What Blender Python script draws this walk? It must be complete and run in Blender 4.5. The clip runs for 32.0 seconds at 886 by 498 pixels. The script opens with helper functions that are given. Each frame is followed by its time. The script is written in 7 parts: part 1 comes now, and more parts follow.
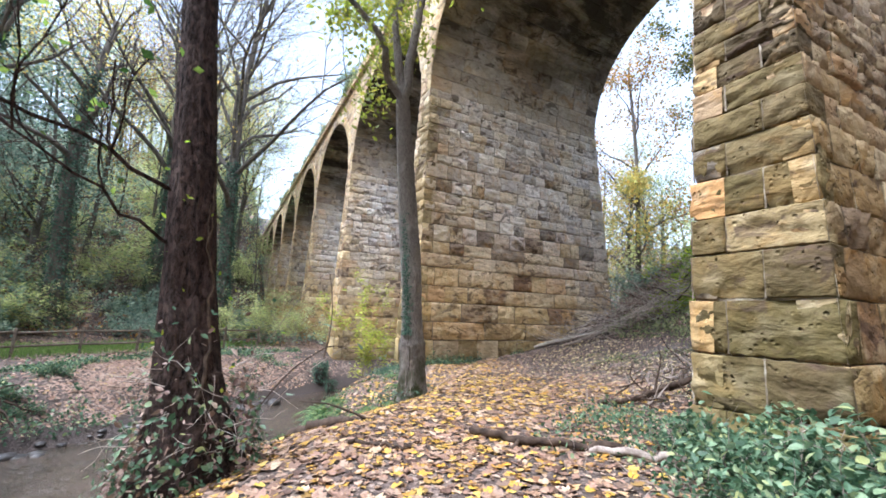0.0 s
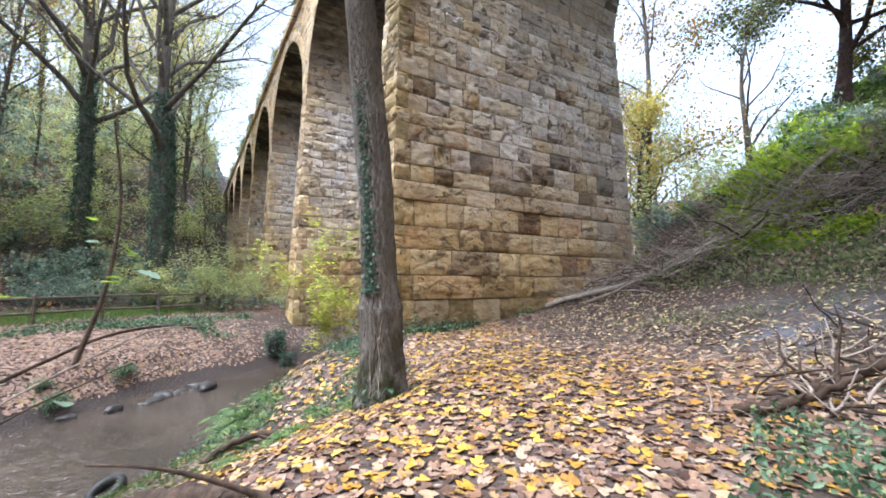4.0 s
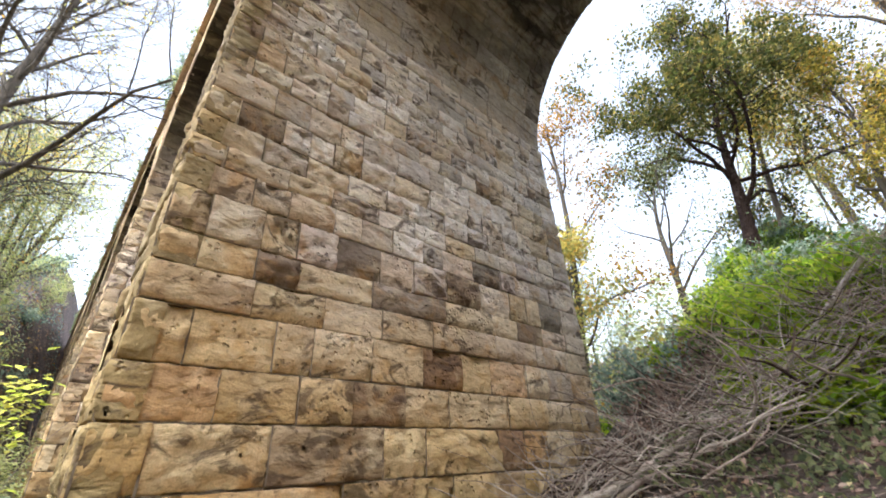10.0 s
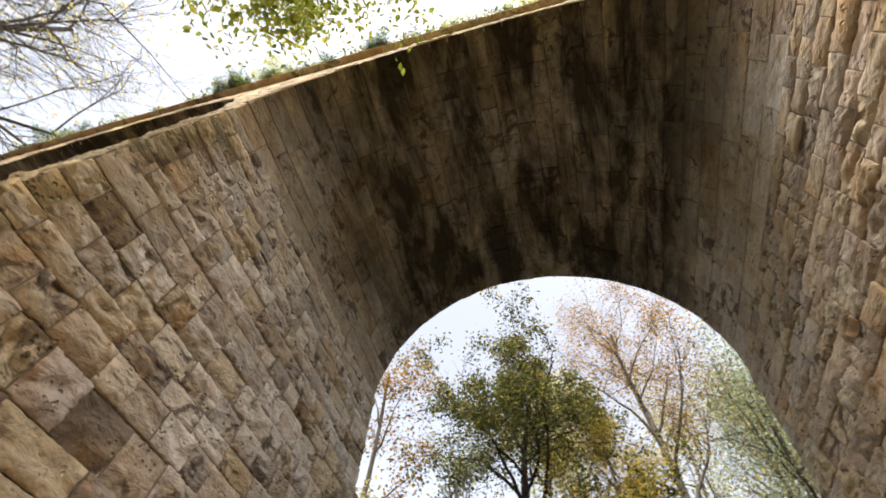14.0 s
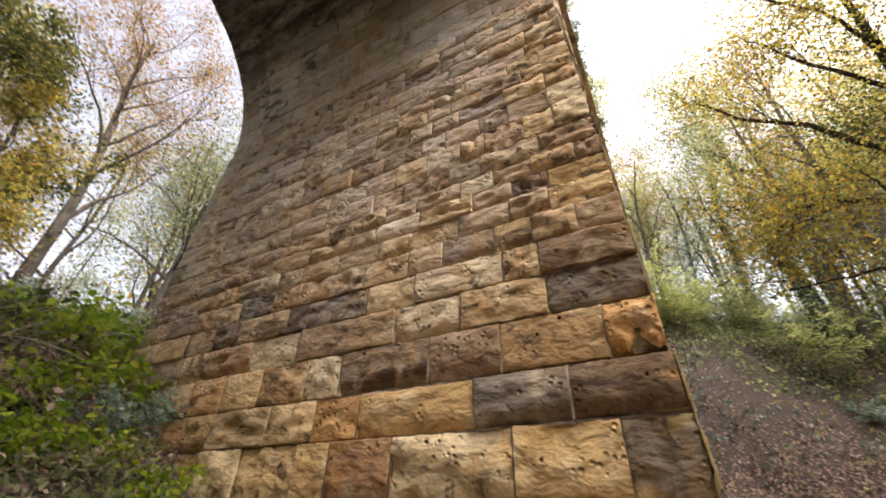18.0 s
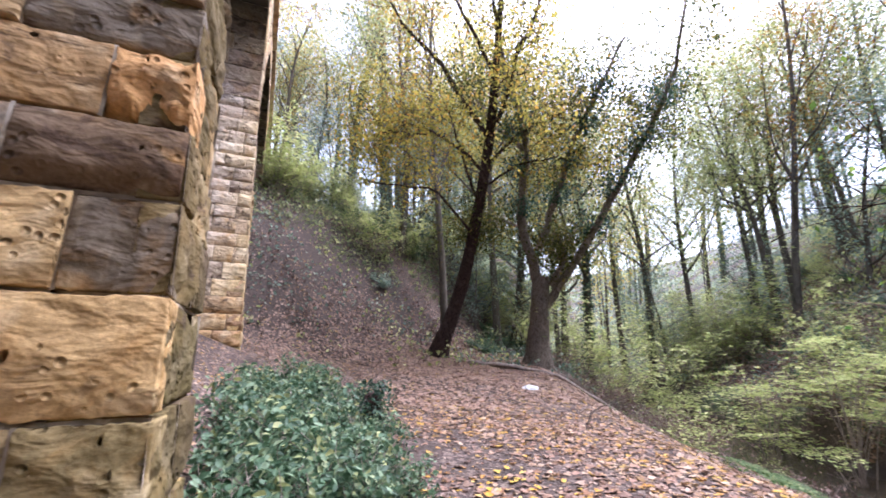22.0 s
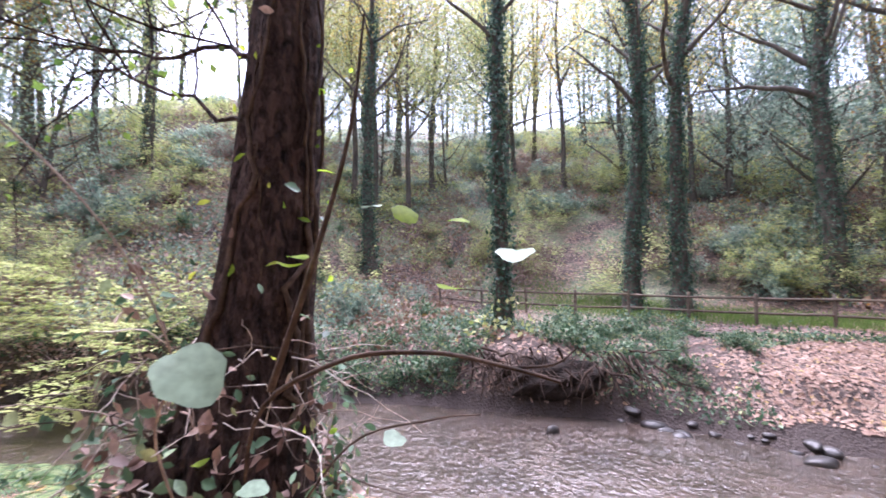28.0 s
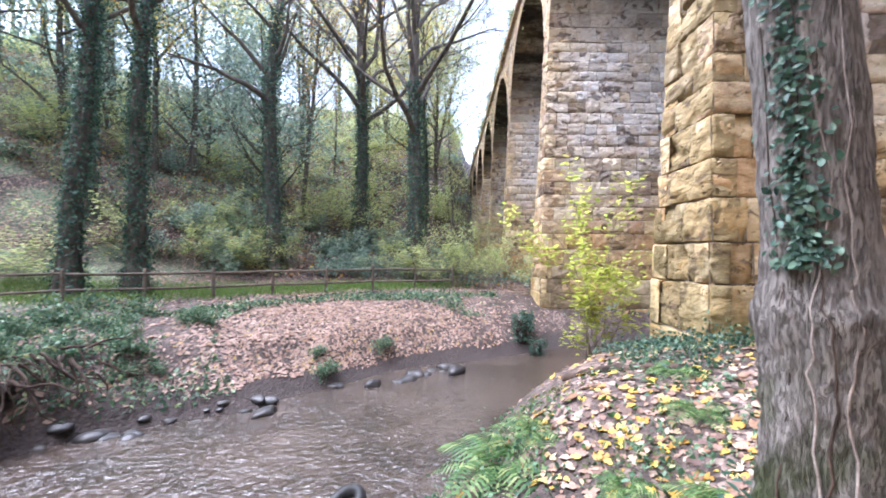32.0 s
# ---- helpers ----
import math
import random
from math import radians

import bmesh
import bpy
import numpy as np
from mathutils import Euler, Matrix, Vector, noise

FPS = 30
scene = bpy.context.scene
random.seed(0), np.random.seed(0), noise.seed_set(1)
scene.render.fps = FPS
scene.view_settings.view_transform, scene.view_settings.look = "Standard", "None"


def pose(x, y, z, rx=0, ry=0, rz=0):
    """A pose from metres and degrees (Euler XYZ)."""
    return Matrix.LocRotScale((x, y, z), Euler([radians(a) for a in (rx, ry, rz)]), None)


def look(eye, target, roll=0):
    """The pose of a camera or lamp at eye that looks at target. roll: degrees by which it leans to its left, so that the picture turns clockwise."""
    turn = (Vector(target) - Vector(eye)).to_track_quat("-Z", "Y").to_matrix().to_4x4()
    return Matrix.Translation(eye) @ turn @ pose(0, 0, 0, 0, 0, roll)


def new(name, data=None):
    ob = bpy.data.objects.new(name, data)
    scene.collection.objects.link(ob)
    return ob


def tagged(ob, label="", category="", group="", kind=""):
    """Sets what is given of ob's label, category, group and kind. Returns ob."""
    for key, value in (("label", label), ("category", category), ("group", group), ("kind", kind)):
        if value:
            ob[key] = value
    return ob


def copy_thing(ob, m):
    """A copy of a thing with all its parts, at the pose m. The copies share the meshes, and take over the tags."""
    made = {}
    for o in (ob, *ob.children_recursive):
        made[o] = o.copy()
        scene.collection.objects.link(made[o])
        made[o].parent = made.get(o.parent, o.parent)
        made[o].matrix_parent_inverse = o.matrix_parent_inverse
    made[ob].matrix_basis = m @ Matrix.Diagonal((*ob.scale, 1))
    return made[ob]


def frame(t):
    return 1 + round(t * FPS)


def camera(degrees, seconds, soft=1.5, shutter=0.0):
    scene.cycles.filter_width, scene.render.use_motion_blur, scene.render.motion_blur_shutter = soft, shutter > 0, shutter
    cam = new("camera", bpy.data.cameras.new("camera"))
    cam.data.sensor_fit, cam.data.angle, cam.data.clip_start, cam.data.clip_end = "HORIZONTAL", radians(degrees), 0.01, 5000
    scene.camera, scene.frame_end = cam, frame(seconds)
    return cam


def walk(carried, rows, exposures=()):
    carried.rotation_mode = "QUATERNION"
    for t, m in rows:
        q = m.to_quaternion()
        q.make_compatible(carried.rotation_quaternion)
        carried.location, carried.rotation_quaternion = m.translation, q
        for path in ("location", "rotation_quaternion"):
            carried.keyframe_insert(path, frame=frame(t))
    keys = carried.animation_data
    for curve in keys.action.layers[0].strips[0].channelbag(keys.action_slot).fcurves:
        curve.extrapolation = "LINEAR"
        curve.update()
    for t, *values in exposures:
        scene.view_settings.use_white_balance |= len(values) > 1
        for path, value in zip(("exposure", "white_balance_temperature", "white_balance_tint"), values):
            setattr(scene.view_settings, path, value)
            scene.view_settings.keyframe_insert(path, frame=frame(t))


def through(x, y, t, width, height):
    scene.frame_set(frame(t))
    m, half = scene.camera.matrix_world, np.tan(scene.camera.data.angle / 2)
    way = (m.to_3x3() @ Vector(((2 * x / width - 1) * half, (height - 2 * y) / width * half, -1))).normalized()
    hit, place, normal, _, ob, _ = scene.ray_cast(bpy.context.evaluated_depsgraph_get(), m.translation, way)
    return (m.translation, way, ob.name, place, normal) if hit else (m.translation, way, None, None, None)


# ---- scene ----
cam = camera(93.7, 32.0, 1.7, 0.3)
METRES, EYE, TILT, LEAN, TURN = 15.5, 1.55, 9.2, -2.1, 62.0
ROWS = [
    (0.0, 0.0, 0.0, 0.0, 0.0, 0.0, -0.0),
    (0.5, 0.0006, 0.0306, -0.0088, -0.03, -1.4, 0.17),
    (1.0, 0.0007, 0.0599, -0.0144, 1.35, -3.23, 0.67),
    (1.5, 0.0018, 0.0926, -0.0207, 3.14, -4.63, 1.4),
    (2.0, -0.004, 0.1225, -0.0286, 3.78, -5.74, 1.8),
    (2.5, -0.0065, 0.1513, -0.0321, 3.53, -6.76, 1.85),
    (3.0, -0.0045, 0.1828, -0.037, 2.65, -7.36, 1.85),
    (3.5, -0.0072, 0.2151, -0.0447, -0.36, -6.75, 1.43),
    (5.5, 0.0059, 0.3333, -0.0688, -7.54, -3.6, 0.71),
    (6.0, 0.0143, 0.3633, -0.0726, -9.26, -3.31, 0.77),
    (6.5, 0.0198, 0.3938, -0.0789, -12.65, -2.77, 0.56),
    (7.0, 0.0298, 0.4198, -0.0835, -14.23, -2.32, 0.22),
    (7.5, 0.041, 0.4477, -0.0858, -15.41, -2.24, -0.14),
    (8.0, 0.0492, 0.4786, -0.0905, -17.23, -0.43, -0.49),
    (8.5, 0.0594, 0.5049, -0.0913, -16.84, 2.1, -0.46),
    (9.0, 0.0705, 0.5281, -0.0853, -16.6, 5.97, -0.11),
    (9.5, 0.0745, 0.5508, -0.0853, -15.93, 11.02, 0.4),
    (10.0, 0.0777, 0.5691, -0.0833, -14.7, 16.18, 0.63),
    (10.5, 0.081, 0.5815, -0.0802, -13.84, 22.17, 0.24),
    (11.0, 0.0823, 0.5872, -0.077, -14.83, 28.68, -1.03),
    (11.5, 0.0805, 0.5884, -0.0756, -17.34, 34.81, -3.16),
    (12.0, 0.0785, 0.5892, -0.0749, -21.48, 40.58, -5.41),
    (12.5, 0.0781, 0.5888, -0.0746, -26.6, 45.21, -7.22),
    (13.0, 0.0776, 0.5878, -0.0746, -32.56, 48.6, -8.41),
    (13.5, 0.0773, 0.5869, -0.0749, -39.23, 50.45, -9.57),
    (15.5, 0.088, 0.584, -0.0774, -76.93, 52.11, -14.02),
    (16.0, 0.0982, 0.5854, -0.078, -89.18, 50.4, -13.26),
    (16.5, 0.106, 0.5889, -0.0774, -99.87, 47.68, -12.19),
    (17.0, 0.1081, 0.5882, -0.0798, -109.22, 43.8, -10.96),
    (17.5, 0.1073, 0.5837, -0.0818, -117.13, 39.81, -10.04),
    (18.0, 0.1053, 0.5787, -0.0825, -123.77, 36.11, -9.39),
    (18.5, 0.1044, 0.5733, -0.0834, -130.04, 33.11, -8.81),
    (19.0, 0.1009, 0.5665, -0.0846, -136.64, 30.59, -8.04),
    (19.5, 0.0979, 0.5608, -0.086, -143.78, 28.55, -7.17),
    (20.0, 0.0971, 0.5545, -0.0867, -150.88, 26.89, -6.37),
    (20.5, 0.1004, 0.5438, -0.0865, -157.71, 25.59, -5.56),
    (21.0, 0.1041, 0.5333, -0.0856, -163.92, 24.5, -4.82),
    (21.5, 0.1034, 0.5222, -0.0857, -169.78, 23.5, -4.07),
    (22.0, 0.0991, 0.5055, -0.0843, -175.72, 23.0, -2.98),
    (22.5, 0.0968, 0.4933, -0.0826, -181.36, 22.42, -1.84),
    (23.0, 0.0966, 0.478, -0.0809, -187.15, 21.87, -0.39),
    (23.5, 0.0947, 0.4671, -0.0795, -193.02, 20.7, 0.81),
    (24.0, 0.0849, 0.4581, -0.0798, -199.75, 19.34, 1.91),
    (24.5, 0.0711, 0.448, -0.0812, -208.78, 17.53, 3.24),
    (25.0, 0.0575, 0.4364, -0.0814, -217.94, 16.12, 4.37),
    (25.5, 0.0472, 0.4289, -0.0783, -227.14, 14.58, 5.6),
    (27.5, -0.0097, 0.405, -0.079, -257.82, 7.74, 8.49),
    (28.0, -0.0272, 0.4007, -0.0811, -264.89, 6.17, 9.12),
    (28.5, -0.044, 0.3972, -0.0807, -272.79, 4.01, 10.05),
    (29.0, -0.0601, 0.3939, -0.082, -282.22, 1.06, 11.0),
    (29.5, -0.0682, 0.3978, -0.0852, -291.24, -2.56, 11.4),
    (30.0, -0.0727, 0.4059, -0.09, -301.24, -6.48, 10.91),
    (30.5, -0.0758, 0.4122, -0.0913, -310.77, -8.94, 9.59),
    (31.0, -0.0805, 0.4167, -0.0923, -318.71, -9.77, 8.09),
    (31.5, -0.0852, 0.4186, -0.0919, -325.96, -8.86, 6.67),
    (32.0, -0.087, 0.422, -0.0892, -331.78, -6.6, 5.61),
]
walk(cam, [(t, pose(0, 0, EYE, TILT, LEAN, TURN) @ pose(METRES * x, METRES * y, METRES * z, 90 + pitch, roll, yaw)) for t, x, y, z, yaw, pitch, roll in ROWS], [(0.0, 2.52, 5500.0, 10.0), (6.0, 2.45, 5600.0, 10.0), (9.0, 2.67, 5750.0, 10.0), (11.0, 2.42, 6570.0, 10.0), (12.0, 2.09, 6770.0, 11.0), (13.0, 2.07, 6920.0, 11.0), (16.0, 2.10, 7020.0, 12.0), (17.3, 1.98, 7120.0, 17.0), (19.0, 2.37, 6550.0, 16.0), (21.0, 2.42, 5900.0, 23.0), (23.0, 2.35, 5420.0, 25.0), (25.5, 2.62, 5400.0, 24.0), (28.0, 2.89, 5600.0, 30.0), (30.0, 2.97, 5680.0, 28.0), (32.0, 2.87, 5350.0, 18.0)])

# ---- world and light: a bright overcast sky ----
world = bpy.data.worlds.new("overcast_sky")
scene.world = world
world.use_nodes = True
wn = world.node_tree
wn.nodes.clear()
sky = wn.nodes.new("ShaderNodeTexSky")
sky.sky_type, sky.sun_disc = "NISHITA", False
sky.sun_elevation, sky.sun_rotation = radians(62), radians(150)
sky.air_density, sky.dust_density, sky.ozone_density = 1.0, 3.0, 1.0
pale = wn.nodes.new("ShaderNodeHueSaturation")
pale.inputs["Saturation"].default_value = 0.5
bg = wn.nodes.new("ShaderNodeBackground")
bg.inputs["Strength"].default_value = 0.11
wo = wn.nodes.new("ShaderNodeOutputWorld")
wn.links.new(sky.outputs[0], pale.inputs["Color"])
wn.links.new(pale.outputs[0], bg.inputs[0])
wn.links.new(bg.outputs[0], wo.inputs[0])
sun = new("sun", bpy.data.lights.new("sun", "SUN"))
sun.data.energy, sun.data.angle, sun.data.color = 1.5, radians(40), (1.0, 0.97, 0.93)
sun.matrix_world = look((0, 0, 60), (14, 26, 8))


# ---- material helpers ----
def material(name, rough=0.85, spec=0.25):
    m = bpy.data.materials.new(name)
    m.use_nodes = True
    nt = m.node_tree
    b = nt.nodes["Principled BSDF"]
    b.inputs["Roughness"].default_value = rough
    b.inputs["Specular IOR Level"].default_value = spec
    return m, nt, b


def node(nt, kind, ins=None, **props):
    n = nt.nodes.new("ShaderNode" + kind)
    for k, v in props.items():
        setattr_safe(n, k, v)
    for k, v in (ins or {}).items():
        if isinstance(v, bpy.types.NodeSocket):
            nt.links.new(v, n.inputs[k])
        else:
            n.inputs[k].default_value = v
    return n


def setattr_safe(n, k, v):
    if k == "data_type":
        n.data_type = v
    elif k == "blend_type":
        n.blend_type = v
    elif k == "operation":
        n.operation = v
    elif k == "feature":
        n.feature = v
    elif k == "noise_dimensions":
        n.noise_dimensions = v


def ramp(nt, fac, stops, constant=False):
    n = nt.nodes.new("ShaderNodeValToRGB")
    if constant:
        n.color_ramp.interpolation = "CONSTANT"
    e = n.color_ramp.elements
    while len(e) < len(stops):
        e.new(0.5)
    for el, (p, c) in zip(e, stops):
        el.position = p
        el.color = (*c, 1) if len(c) == 3 else c
    nt.links.new(fac, n.inputs[0])
    return n.outputs[0]


def mix(nt, fac, a, b, how="MIX"):
    n = nt.nodes.new("ShaderNodeMix")
    n.data_type, n.blend_type = "RGBA", how
    for i, v in ((0, fac), (6, a), (7, b)):
        if isinstance(v, bpy.types.NodeSocket):
            nt.links.new(v, n.inputs[i])
        else:
            n.inputs[i].default_value = (*v, 1) if isinstance(v, tuple) and len(v) == 3 else v
    return n.outputs[2]


def noisy(nt, vec, scale, detail=4.0, rough=0.55, dist=0.0):
    return node(nt, "TexNoise", {"Vector": vec, "Scale": scale, "Detail": detail, "Roughness": rough, "Distortion": dist}).outputs[0]


def bump(nt, b, height, strength, distance, normal=None):
    ins = {"Height": height, "Strength": strength, "Distance": distance}
    if normal is not None:
        ins["Normal"] = normal
    n = node(nt, "Bump", ins).outputs[0]
    nt.links.new(n, b.inputs["Normal"])
    return n


def position(nt):
    return node(nt, "NewGeometry").outputs["Position"]


def stone(name, hues, dark=1.0, island=False, bumpy=1.0, grey_from=1.7, grey_to=6.2, grey=0.85, soot=0.0, soot_z=(0, 1), patchy=1.0):
    """Weathered sandstone: hue by block, bedding, pits, iron stains, dark crusts, greyer and paler higher up the wall."""
    m, nt, b = material(name, 0.92, 0.15)
    pos = position(nt)
    rnd = node(nt, "NewGeometry").outputs["Random Per Island"] if island else node(nt, "ObjectInfo").outputs["Random"]
    again = node(nt, "Math", {0: node(nt, "Math", {0: rnd, 1: 7.13}, operation="MULTIPLY").outputs[0]}, operation="FRACT").outputs[0]
    third = node(nt, "Math", {0: node(nt, "Math", {0: rnd, 1: 23.71}, operation="MULTIPLY").outputs[0]}, operation="FRACT").outputs[0]
    shift = node(nt, "VectorMath", {0: pos, 1: node(nt, "CombineXYZ", {0: node(nt, "Math", {0: rnd, 1: 31.0}, operation="MULTIPLY").outputs[0], 1: rnd, 2: node(nt, "Math", {0: rnd, 1: 17.0}, operation="MULTIPLY").outputs[0]}).outputs[0]}, operation="ADD").outputs[0]
    base = ramp(nt, rnd, hues)
    z = node(nt, "SeparateXYZ", {0: pos}).outputs[2]
    big = noisy(nt, pos, 0.55, 3)
    high = node(nt, "MapRange", {"Value": z, "From Min": grey_from, "From Max": grey_to}).outputs[0]
    inner = node(nt, "MapRange", {"Value": node(nt, "SeparateXYZ", {0: pos}).outputs[1], "From Min": 5.7, "From Max": 7.8, "To Min": 0.2, "To Max": 1.2}).outputs[0]
    high = node(nt, "Math", {0: high, 1: inner}, operation="MULTIPLY").outputs[0]
    hi2 = node(nt, "Math", {0: high, 1: node(nt, "Math", {0: big, 1: 1.7}, operation="MULTIPLY").outputs[0]}, operation="MULTIPLY").outputs[0]
    hi3 = node(nt, "Math", {0: hi2, 1: grey}, operation="MULTIPLY")
    hi3.use_clamp = True
    c = mix(nt, hi3.outputs[0], base, ramp(nt, again, [(0.0, (0.48, 0.45, 0.435)), (0.22, (0.78, 0.74, 0.73)), (0.45, (0.90, 0.86, 0.84)), (0.65, (0.68, 0.60, 0.52)), (0.82, (0.86, 0.80, 0.745)), (1.0, (0.54, 0.49, 0.45))]))
    # tilted bedding of each block, its broad blotches, iron staining, pale bloom and dark crust
    stretch = node(nt, "VectorMath", {0: shift, 1: (0.9, 0.9, 1.6)}, operation="MULTIPLY").outputs[0]
    beds = noisy(nt, stretch, 3.2, 6, 0.62, 0.7)
    c = mix(nt, 0.75, c, ramp(nt, beds, [(0.30, (0.58, 0.53, 0.49)), (0.44, (0.95, 0.93, 0.91)), (0.66, (1.25, 1.24, 1.22))]), "MULTIPLY")
    iron = noisy(nt, shift, 1.5, 4, 0.6, 1.2)
    c = mix(nt, ramp(nt, iron, [(0.53, (0, 0, 0)), (0.68, (0.5 * patchy,) * 3)]), c, (0.50, 0.27, 0.08))
    bloom = noisy(nt, shift, 2.6, 3, 0.5)
    c = mix(nt, ramp(nt, bloom, [(0.55, (0, 0, 0)), (0.70, (0.45 * patchy,) * 3)]), c, (0.74, 0.62, 0.42))
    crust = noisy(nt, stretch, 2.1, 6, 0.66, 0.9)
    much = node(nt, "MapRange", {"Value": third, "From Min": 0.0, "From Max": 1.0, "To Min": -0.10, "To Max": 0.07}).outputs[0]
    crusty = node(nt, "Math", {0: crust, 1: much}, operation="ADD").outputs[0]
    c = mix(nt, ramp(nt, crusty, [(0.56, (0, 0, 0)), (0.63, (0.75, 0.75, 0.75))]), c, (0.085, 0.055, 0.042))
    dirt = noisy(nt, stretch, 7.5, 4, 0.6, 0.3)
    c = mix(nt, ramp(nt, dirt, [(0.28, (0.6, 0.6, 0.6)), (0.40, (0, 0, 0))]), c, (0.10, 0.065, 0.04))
    moss = noisy(nt, pos, 1.1, 4, 0.6)
    low = node(nt, "MapRange", {"Value": z, "From Min": 2.4, "From Max": -0.4, "To Max": 0.75}).outputs[0]
    mossy = node(nt, "Math", {0: low, 1: ramp(nt, moss, [(0.38, (0, 0, 0)), (0.70, (1, 1, 1))])}, operation="MULTIPLY").outputs[0]
    c = mix(nt, mossy, c, (0.17, 0.15, 0.055))
    grain = noisy(nt, pos, 55, 3, 0.7)
    c = mix(nt, 0.4, c, ramp(nt, grain, [(0.3, (0.55, 0.55, 0.55)), (0.7, (1.35, 1.35, 1.35))]), "MULTIPLY")
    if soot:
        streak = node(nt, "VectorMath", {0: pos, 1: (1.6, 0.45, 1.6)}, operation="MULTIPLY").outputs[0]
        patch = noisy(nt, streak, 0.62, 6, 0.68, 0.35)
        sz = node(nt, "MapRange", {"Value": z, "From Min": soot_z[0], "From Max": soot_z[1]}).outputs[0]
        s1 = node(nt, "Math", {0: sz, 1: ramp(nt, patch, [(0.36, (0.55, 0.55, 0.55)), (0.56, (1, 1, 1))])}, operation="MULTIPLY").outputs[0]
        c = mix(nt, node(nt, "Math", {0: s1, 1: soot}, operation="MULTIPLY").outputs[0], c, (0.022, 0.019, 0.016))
    if dark != 1.0:
        c = mix(nt, 1.0, c, (dark, dark, dark), "MULTIPLY")
    nt.links.new(c, b.inputs["Base Color"])
    # honeycomb weathering on some blocks, ripples along the bedding on most
    cell = node(nt, "TexVoronoi", {"Vector": shift, "Scale": 13.0, "Randomness": 1.0})
    some = ramp(nt, node(nt, "SeparateXYZ", {0: cell.outputs["Color"]}).outputs[0], [(0.5, (0, 0, 0)), (0.6, (1, 1, 1))])
    hollow = node(nt, "Math", {0: ramp(nt, cell.outputs[0], [(0.10, (1, 1, 1)), (0.38, (0, 0, 0))]), 1: some}, operation="MULTIPLY").outputs[0]
    pocked = node(nt, "Math", {0: hollow, 1: ramp(nt, noisy(nt, shift, 1.9, 2), [(0.51, (0, 0, 0)), (0.60, (1, 1, 1))])}, operation="MULTIPLY").outputs[0]
    pit = node(nt, "Math", {0: 1.0, 1: pocked}, operation="SUBTRACT").outputs[0]
    lumps = noisy(nt, stretch, 3.4, 3, 0.5, 0.3)
    n1 = node(nt, "Bump", {"Height": lumps, "Strength": 0.9 * bumpy, "Distance": 0.09}).outputs[0]
    n2 = node(nt, "Bump", {"Height": pit, "Strength": 1.0 * bumpy, "Distance": 0.05, "Normal": n1}).outputs[0]
    n3 = node(nt, "Bump", {"Height": dirt, "Strength": 0.35 * bumpy, "Distance": 0.02, "Normal": n2}).outputs[0]
    bump(nt, b, grain, 0.4 * bumpy, 0.005, n3)
    return m


def two_tone(name, stops, scale, rough=0.9, spec=0.2, relief=0.5, depth=0.02, stretch=(1, 1, 1), island=0.0, detail=5):
    """Natural matter: a ramp over a two-scale noise, with relief."""
    m, nt, b = material(name, rough, spec)
    pos = node(nt, "VectorMath", {0: position(nt), 1: stretch}, operation="MULTIPLY").outputs[0]
    n1, n2 = noisy(nt, pos, scale, detail, 0.62, 0.3), noisy(nt, pos, scale * 9, 3)
    c = mix(nt, 0.5, ramp(nt, n1, stops), ramp(nt, n2, [(0.3, (0.5, 0.5, 0.5)), (0.72, (1.45, 1.45, 1.45))]), "MULTIPLY")
    if island:
        r = node(nt, "NewGeometry").outputs["Random Per Island"]
        c = mix(nt, island, c, ramp(nt, r, stops))
    nt.links.new(c, b.inputs["Base Color"])
    bump(nt, b, n1, relief, depth)
    return m


def foliage(name, stops, shine=0.35, through=0.72):
    """Leaves: hue by leaf, a vein-like mottling, light passing through."""
    m, nt, b = material(name, 0.55, shine)
    r = node(nt, "NewGeometry").outputs["Random Per Island"]
    c = ramp(nt, r, stops)
    c = mix(nt, 0.6, c, ramp(nt, noisy(nt, position(nt), 40, 2), [(0.3, (0.6, 0.6, 0.6)), (0.7, (1.3, 1.3, 1.3))]), "MULTIPLY")
    nt.links.new(c, b.inputs["Base Color"])
    tr = node(nt, "BsdfTranslucent", {"Color": c})
    mx = node(nt, "MixShader", {0: through, 1: b.outputs[0], 2: tr.outputs[0]})
    out = nt.nodes["Material Output"]
    nt.links.new(mx.outputs[0], out.inputs[0])
    return m


SAND = [(0.0, (0.62, 0.43, 0.18)), (0.11, (0.78, 0.58, 0.29)), (0.22, (0.46, 0.31, 0.155)), (0.33, (0.82, 0.65, 0.37)), (0.45, (0.66, 0.46, 0.20)), (0.56, (0.40, 0.255, 0.15)), (0.66, (0.72, 0.45, 0.20)), (0.76, (0.58, 0.46, 0.28)), (0.85, (0.36, 0.25, 0.16)), (0.92, (0.74, 0.54, 0.25)), (1.0, (0.84, 0.70, 0.45))]
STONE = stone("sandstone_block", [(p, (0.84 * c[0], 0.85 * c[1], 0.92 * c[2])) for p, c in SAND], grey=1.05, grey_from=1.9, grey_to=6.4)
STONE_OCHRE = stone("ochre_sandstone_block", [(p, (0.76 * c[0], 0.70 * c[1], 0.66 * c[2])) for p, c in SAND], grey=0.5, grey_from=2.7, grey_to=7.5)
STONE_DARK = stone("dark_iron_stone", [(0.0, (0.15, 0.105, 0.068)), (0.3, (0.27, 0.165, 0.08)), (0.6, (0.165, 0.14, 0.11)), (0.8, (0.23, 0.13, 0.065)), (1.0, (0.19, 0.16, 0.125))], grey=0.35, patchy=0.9)
